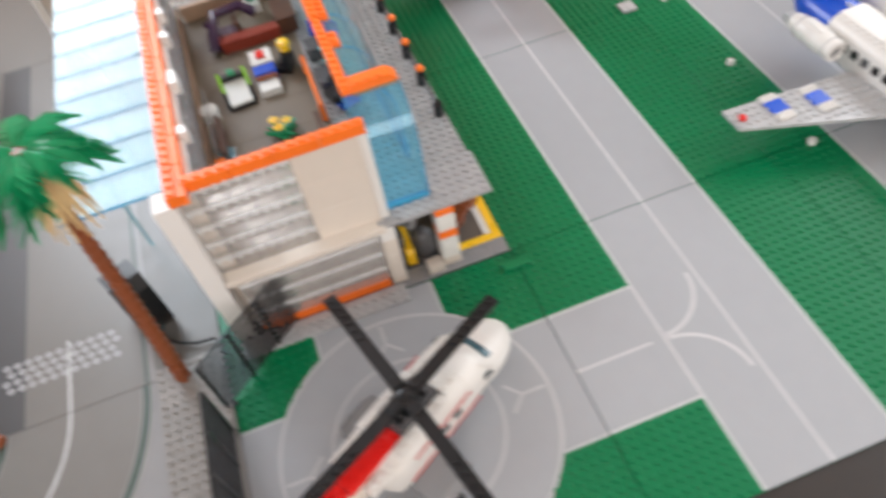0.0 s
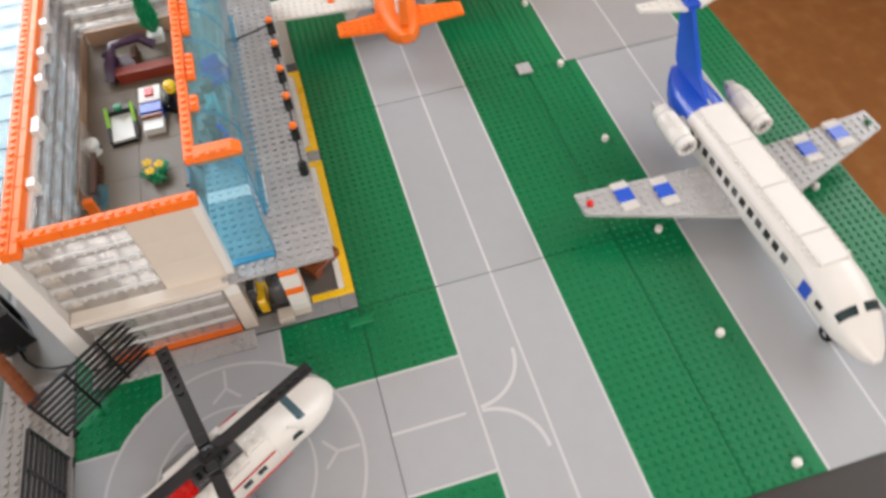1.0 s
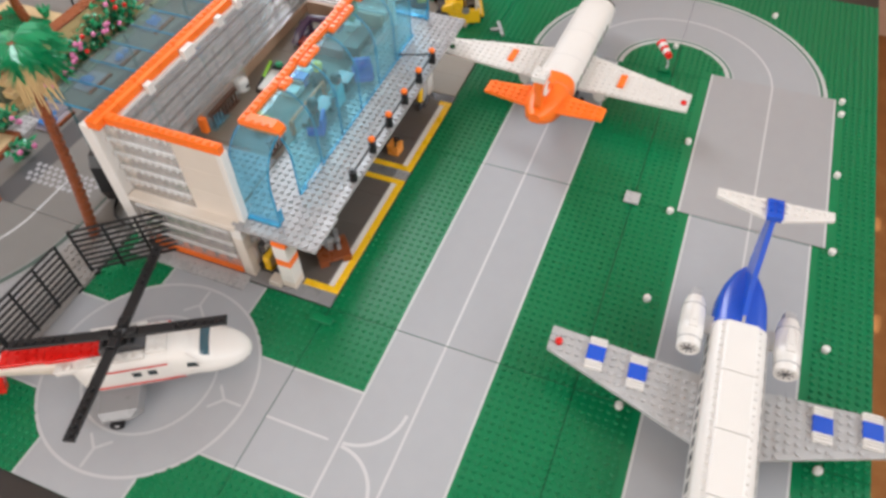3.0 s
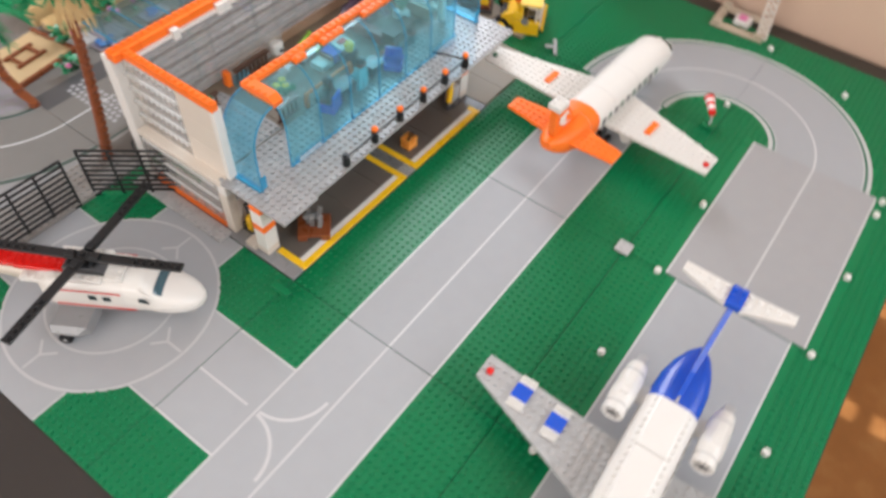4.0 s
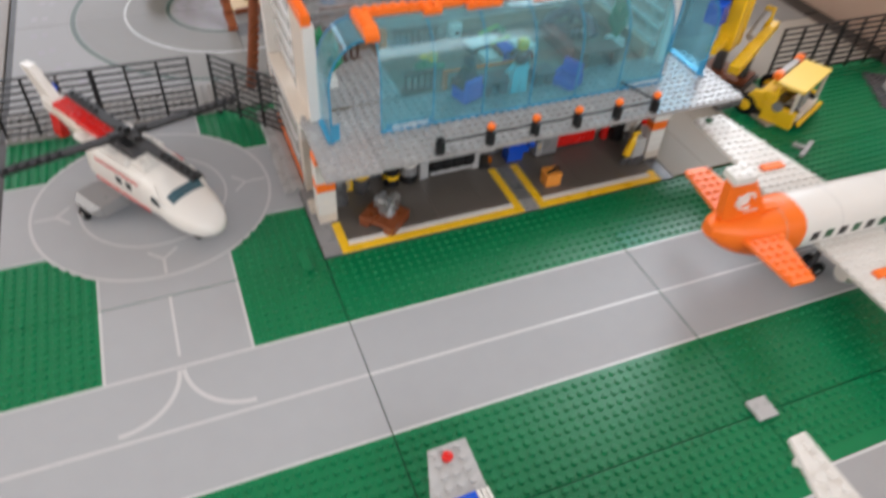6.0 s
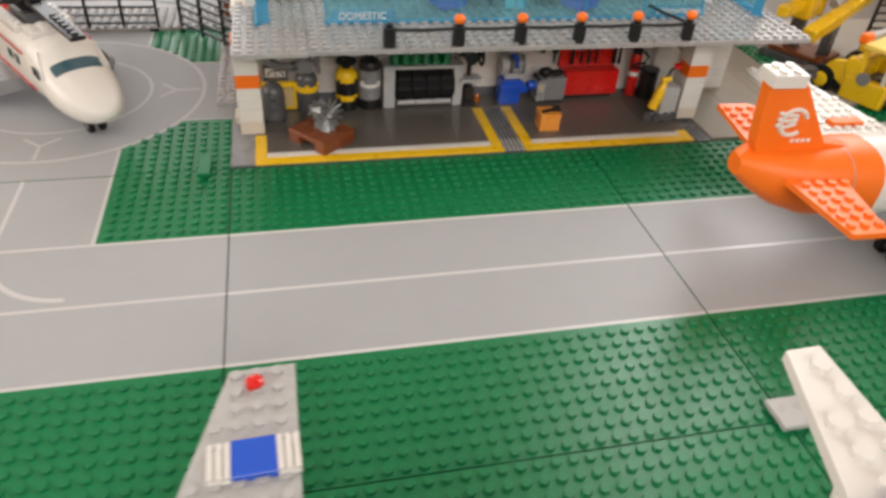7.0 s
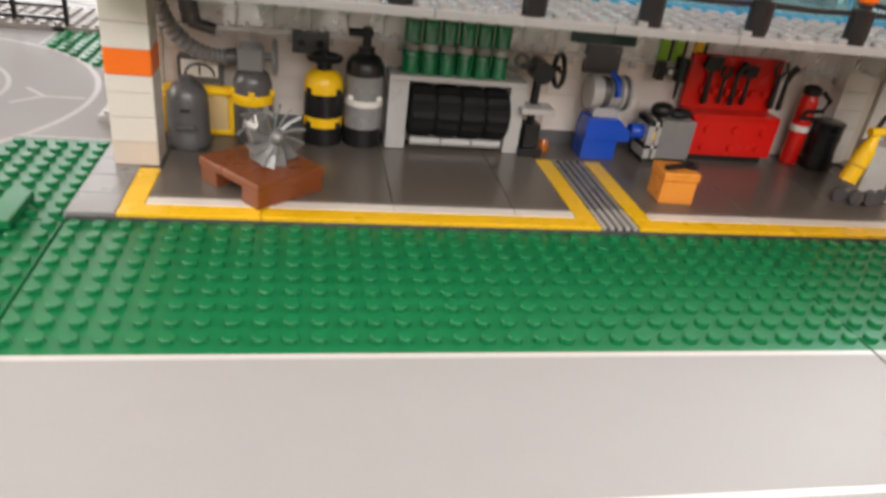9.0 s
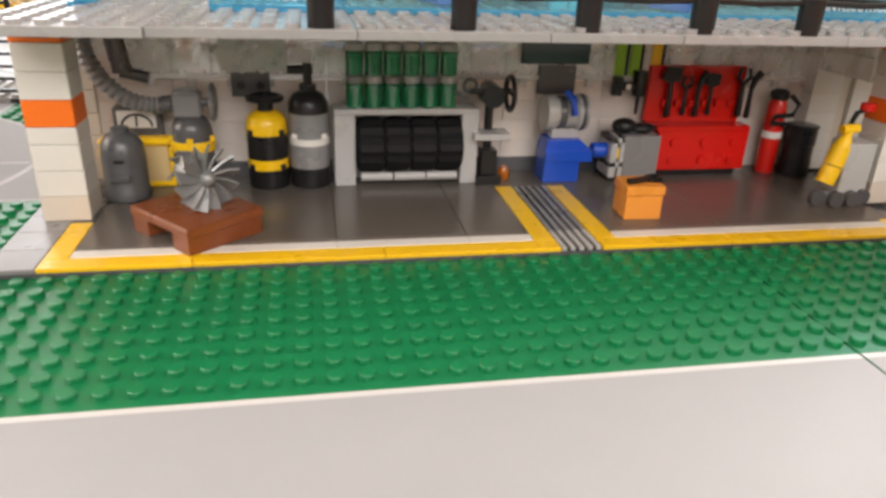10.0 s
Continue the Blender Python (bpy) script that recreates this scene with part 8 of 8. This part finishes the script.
figure(-6.2, 90.1, 1.9, 118, BLUE, BLUE, BLUE, "plain toy figurine in blue on the white buggy", True)
# big yellow wheel loader
t = thing("wheel_loader", "yellow toy wheel loader with orange boom and grey hubs", "loader", -12.5, 123.5, 0, -60)
for nm, mt, f in (("chassis", YELLOW, many(B(-6, -2.6, 2.2, 6, 2.6, 4.2), B(-5.5, -2.4, 4.2, -1.0, 2.4, 6.4))), ("cab", DGREY, B(-0.8, -2.2, 4.2, 2.4, 2.2, 8.6)), ("cab_roof", YELLOW, B(-1.1, -2.4, 8.6, 2.7, 2.4, 9.2)), ("boom", ORANGE, many(lambda bm: tube(bm, [(3, -1.6, 4), (6.5, -1.6, 7), (10.5, -1.6, 5)], 0.6), lambda bm: tube(bm, [(3, 1.6, 4), (6.5, 1.6, 7), (10.5, 1.6, 5)], 0.6))), ("bucket", YELLOW, lambda bm: prism(bm, [(9.5, 1.0), (13.0, 1.0), (12.4, 2.0), (10.6, 2.4), (10.4, 5.6), (9.5, 5.4)], "y", -3.4, 3.4))):
    bm = bmesh.new()
    f(bm)
    part(nm, tidy(bm), mt, t)
for x in (-3.6, 4.2):
    for y in (-3.2, 3.2):
        car_wheel(t, x, y, 2.5, 1.1)
# white-brown carriage with yellow wheels
t = thing("carriage", "brown toy carriage with yellow spoked wheels", "carriage", -29.5, 117.0, 0, 20)
for nm, mt, f in (("body", BROWN, many(B(-5.5, -2.0, 2.4, 4.8, 2.0, 4.0), B(-5.5, -2.0, 4.0, -4.4, 2.0, 5.2))), ("bench", DKBROWN, B(1.2, -1.8, 4.0, 2.8, 1.8, 5.0)), ("awning", WHITE, B(-4.0, -1.6, 4.0, 0.6, 1.6, 6.2)), ("trim", YELLOW, B(-5.6, -2.1, 3.6, 4.9, -2.0, 4.0))):
    bm = bmesh.new()
    f(bm)
    part(nm, bm, mt, t)
for x, r in ((-3.6, 2.0), (3.0, 1.7)):
    for y in (-2.5, 2.5):
        bm = bmesh.new()
        hoop(r, 0.25, x, y, r + 0.25, "y", 20)(bm)
        for k in range(6):
            a = math.pi * k / 6
            cyl(bm, (x - r * math.cos(a), y, r + 0.25 - r * math.sin(a)), (x + r * math.cos(a), y, r + 0.25 + r * math.sin(a)), 0.14, 0.14, 6)
        part("spoked_wheel", bm, YELLOW, t)


def pony(x, y, rz, mt, label):
    bm = bmesh.new()
    blob(bm, 0, 0, 2.6, 2.2, 0.95, 1.0)
    for px in (-1.4, 1.3):
        for py in (-0.5, 0.5):
            cyl(bm, (px, py, 2.3), (px, py, 0), 0.38, 0.32, 8)
    tube(bm, [(1.6, 0, 3.0), (2.5, 0, 4.4), (3.4, 0, 4.3)], [0.75, 0.6, 0.4], 8)
    tube(bm, [(-2.0, 0, 3.2), (-2.8, 0, 2.4), (-2.8, 0, 1.2)], 0.25, 6)
    ob = part("toy_pony", tidy(bm), mt, None, smooth=True)
    ob.matrix_basis = pose(x * U, y * U, 0, 0, 0, rz)
    tagged(ob, label, "toy animal", "toy ponies")


pony(-23.0, 110.5, 10, MEDORANGE, "plain light orange toy pony beside the carriage")
pony(-27.5, 109.0, 30, TAN, "plain tan toy pony beside the carriage")
# figurines in the street
for k, (x, y, rz, sh, lg, hat) in enumerate(((-14.4, 105.5, 20, BLUE, BLACK, WHITE), (-12.2, 108.0, 60, TAN, TAN, TAN), (-9.0, 104.0, 160, WHITE, LGREY, RED), (7.6, 119.5, 200, BLUE, ORANGE, BLACK), (-16.5, 111.0, 90, DGREY, LGREY, YELLOW), (2.0, 125.0, 30, RED, DKLEAF, WHITE))):
    figure(x, y, 0, rz, sh, lg, hat, "plain toy figurine standing in the street")
# motorbike
t = thing("motorbike", "dark blue toy motorbike in the street", "motorbike", 16.0, 131.5, 0, 70)
for nm, mt, f in (("frame", BLUE, B(-1.6, -0.4, 0.9, 1.4, 0.4, 1.9)), ("fork", BLACK, lambda bm: tube(bm, [(1.9, 0, 0.9), (1.3, 0, 2.6), (1.0, -0.8, 2.9)], 0.16)), ("seat", BLACK, B(-1.8, -0.45, 1.9, 0.2, 0.45, 2.3))):
    bm = bmesh.new()
    f(bm)
    part(nm, bm, mt, t)
for x in (-1.7, 1.9):
    car_wheel(t, x, 0, 0.95, 0.3)
figure(15.9, 131.3, 2.3, 160, BLUE, BLUE, WHITE, "plain toy figurine riding the motorbike", True)
# lamp posts, planters and stalls along the far street
for k, (x, y, h_) in enumerate(((10.5, 112, 8), (24, 109, 9), (46, 96, 8), (4, 133, 9))):
    t = thing("street_lamp", "thin black toy street lamp", "street lamp", x, y, 0, 30 * k, "street lamps")
    bm = bmesh.new()
    tube(bm, [(0, 0, 0), (0, 0, h_ * 0.85), (0.6, 0, h_), (2.0, 0, h_)], 0.2, 6)
    part("pole", bm, BLACK, t)
    bm = bmesh.new()
    blob(bm, 2.2, 0, h_ - 0.3, 0.7, 0.7, 0.5)
    part("globe", bm, WHITE, t, smooth=True)
for k, (x, y) in enumerate(((-2, 134), (5.5, 128.5), (12, 140), (30, 118), (44, 121))):
    spiky_bush(x, y, 0, 3.6, 1.8, 34, True, 80 + k)
for k, (x, y, w_, d_, a, b) in enumerate(((31, 128, 14, 10, SAND, GREEN), (52, 120, 16, 12, SAND, GREEN), (14, 152, 18, 10, LGREY, RED), (-10, 150, 14, 8, TAN, ORANGE))):
    t = thing("stall_plate", "toy garden plot with coloured bricks far off", "plot", x, y, 0, 12, "garden plots")
    bm = bmesh.new()
    box(bm, -w_ / 2, -d_ / 2, 0, w_ / 2, d_ / 2, 0.8, 0.05)
    part("kerb", bm, a, t)
    bm = bmesh.new()
    box(bm, -w_ / 2 + 1.5, -d_ / 2 + 1.5, 0.8, w_ / 2 - 1.5, d_ / 2 - 1.5, 1.2, 0.05)
    part("bed", bm, b, t)
    for i in range(4):
        rr = random.Random(k * 10 + i)
        bm = bmesh.new()
        bx, by = rr.uniform(-0.35, 0.3) * w_, rr.uniform(-0.3, 0.25) * d_
        box(bm, bx, by, 1.2, bx + rr.uniform(1, 3), by + rr.uniform(1, 2.5), 1.2 + rr.uniform(1.0, 3.6), 0.06)
        part("toy_block", bm, rr.choice((RED, WHITE, BLACK, BROWN, LGREY, YELLOW)), t)
t = thing("grey_side_table", "grey narrow table along the toy town", "table", -33, 50, -0.26)
bm = bmesh.new()
box(bm, -14, 0, -4, -0.2, 140, 0.0, 0.1)
part("tabletop", bm, TABLEGREY, t)
bm = bmesh.new()
box(bm, -3, -3, -93.3, 3, 3, -4.0, 0.2)
leg2 = shared(bm, TABLEGREY, "leg")
for y in (6, 134):
    piece("leg", leg2, t, -8, y)
t = thing("media_cabinet", "black cabinet with a bright blue top panel", "cabinet", -92, 190, -93.75)
bm = bmesh.new()
box(bm, -50, 0, 0, 50, 40, 98, 0.5)
part("body", bm, BLACK, t)
bm = bmesh.new()
box(bm, -48, 2, 98, 48, 36, 110, 0.5)
part("panel", bm, BLUE, t)

# clear panes let daylight through
for ob in scene.objects:
    if ob.type == "MESH" and ob.data.materials and ob.data.materials[0] in (TBLUE, TEND, TPOOL, TCLEAR, TWIN):
        ob.visible_shadow = False
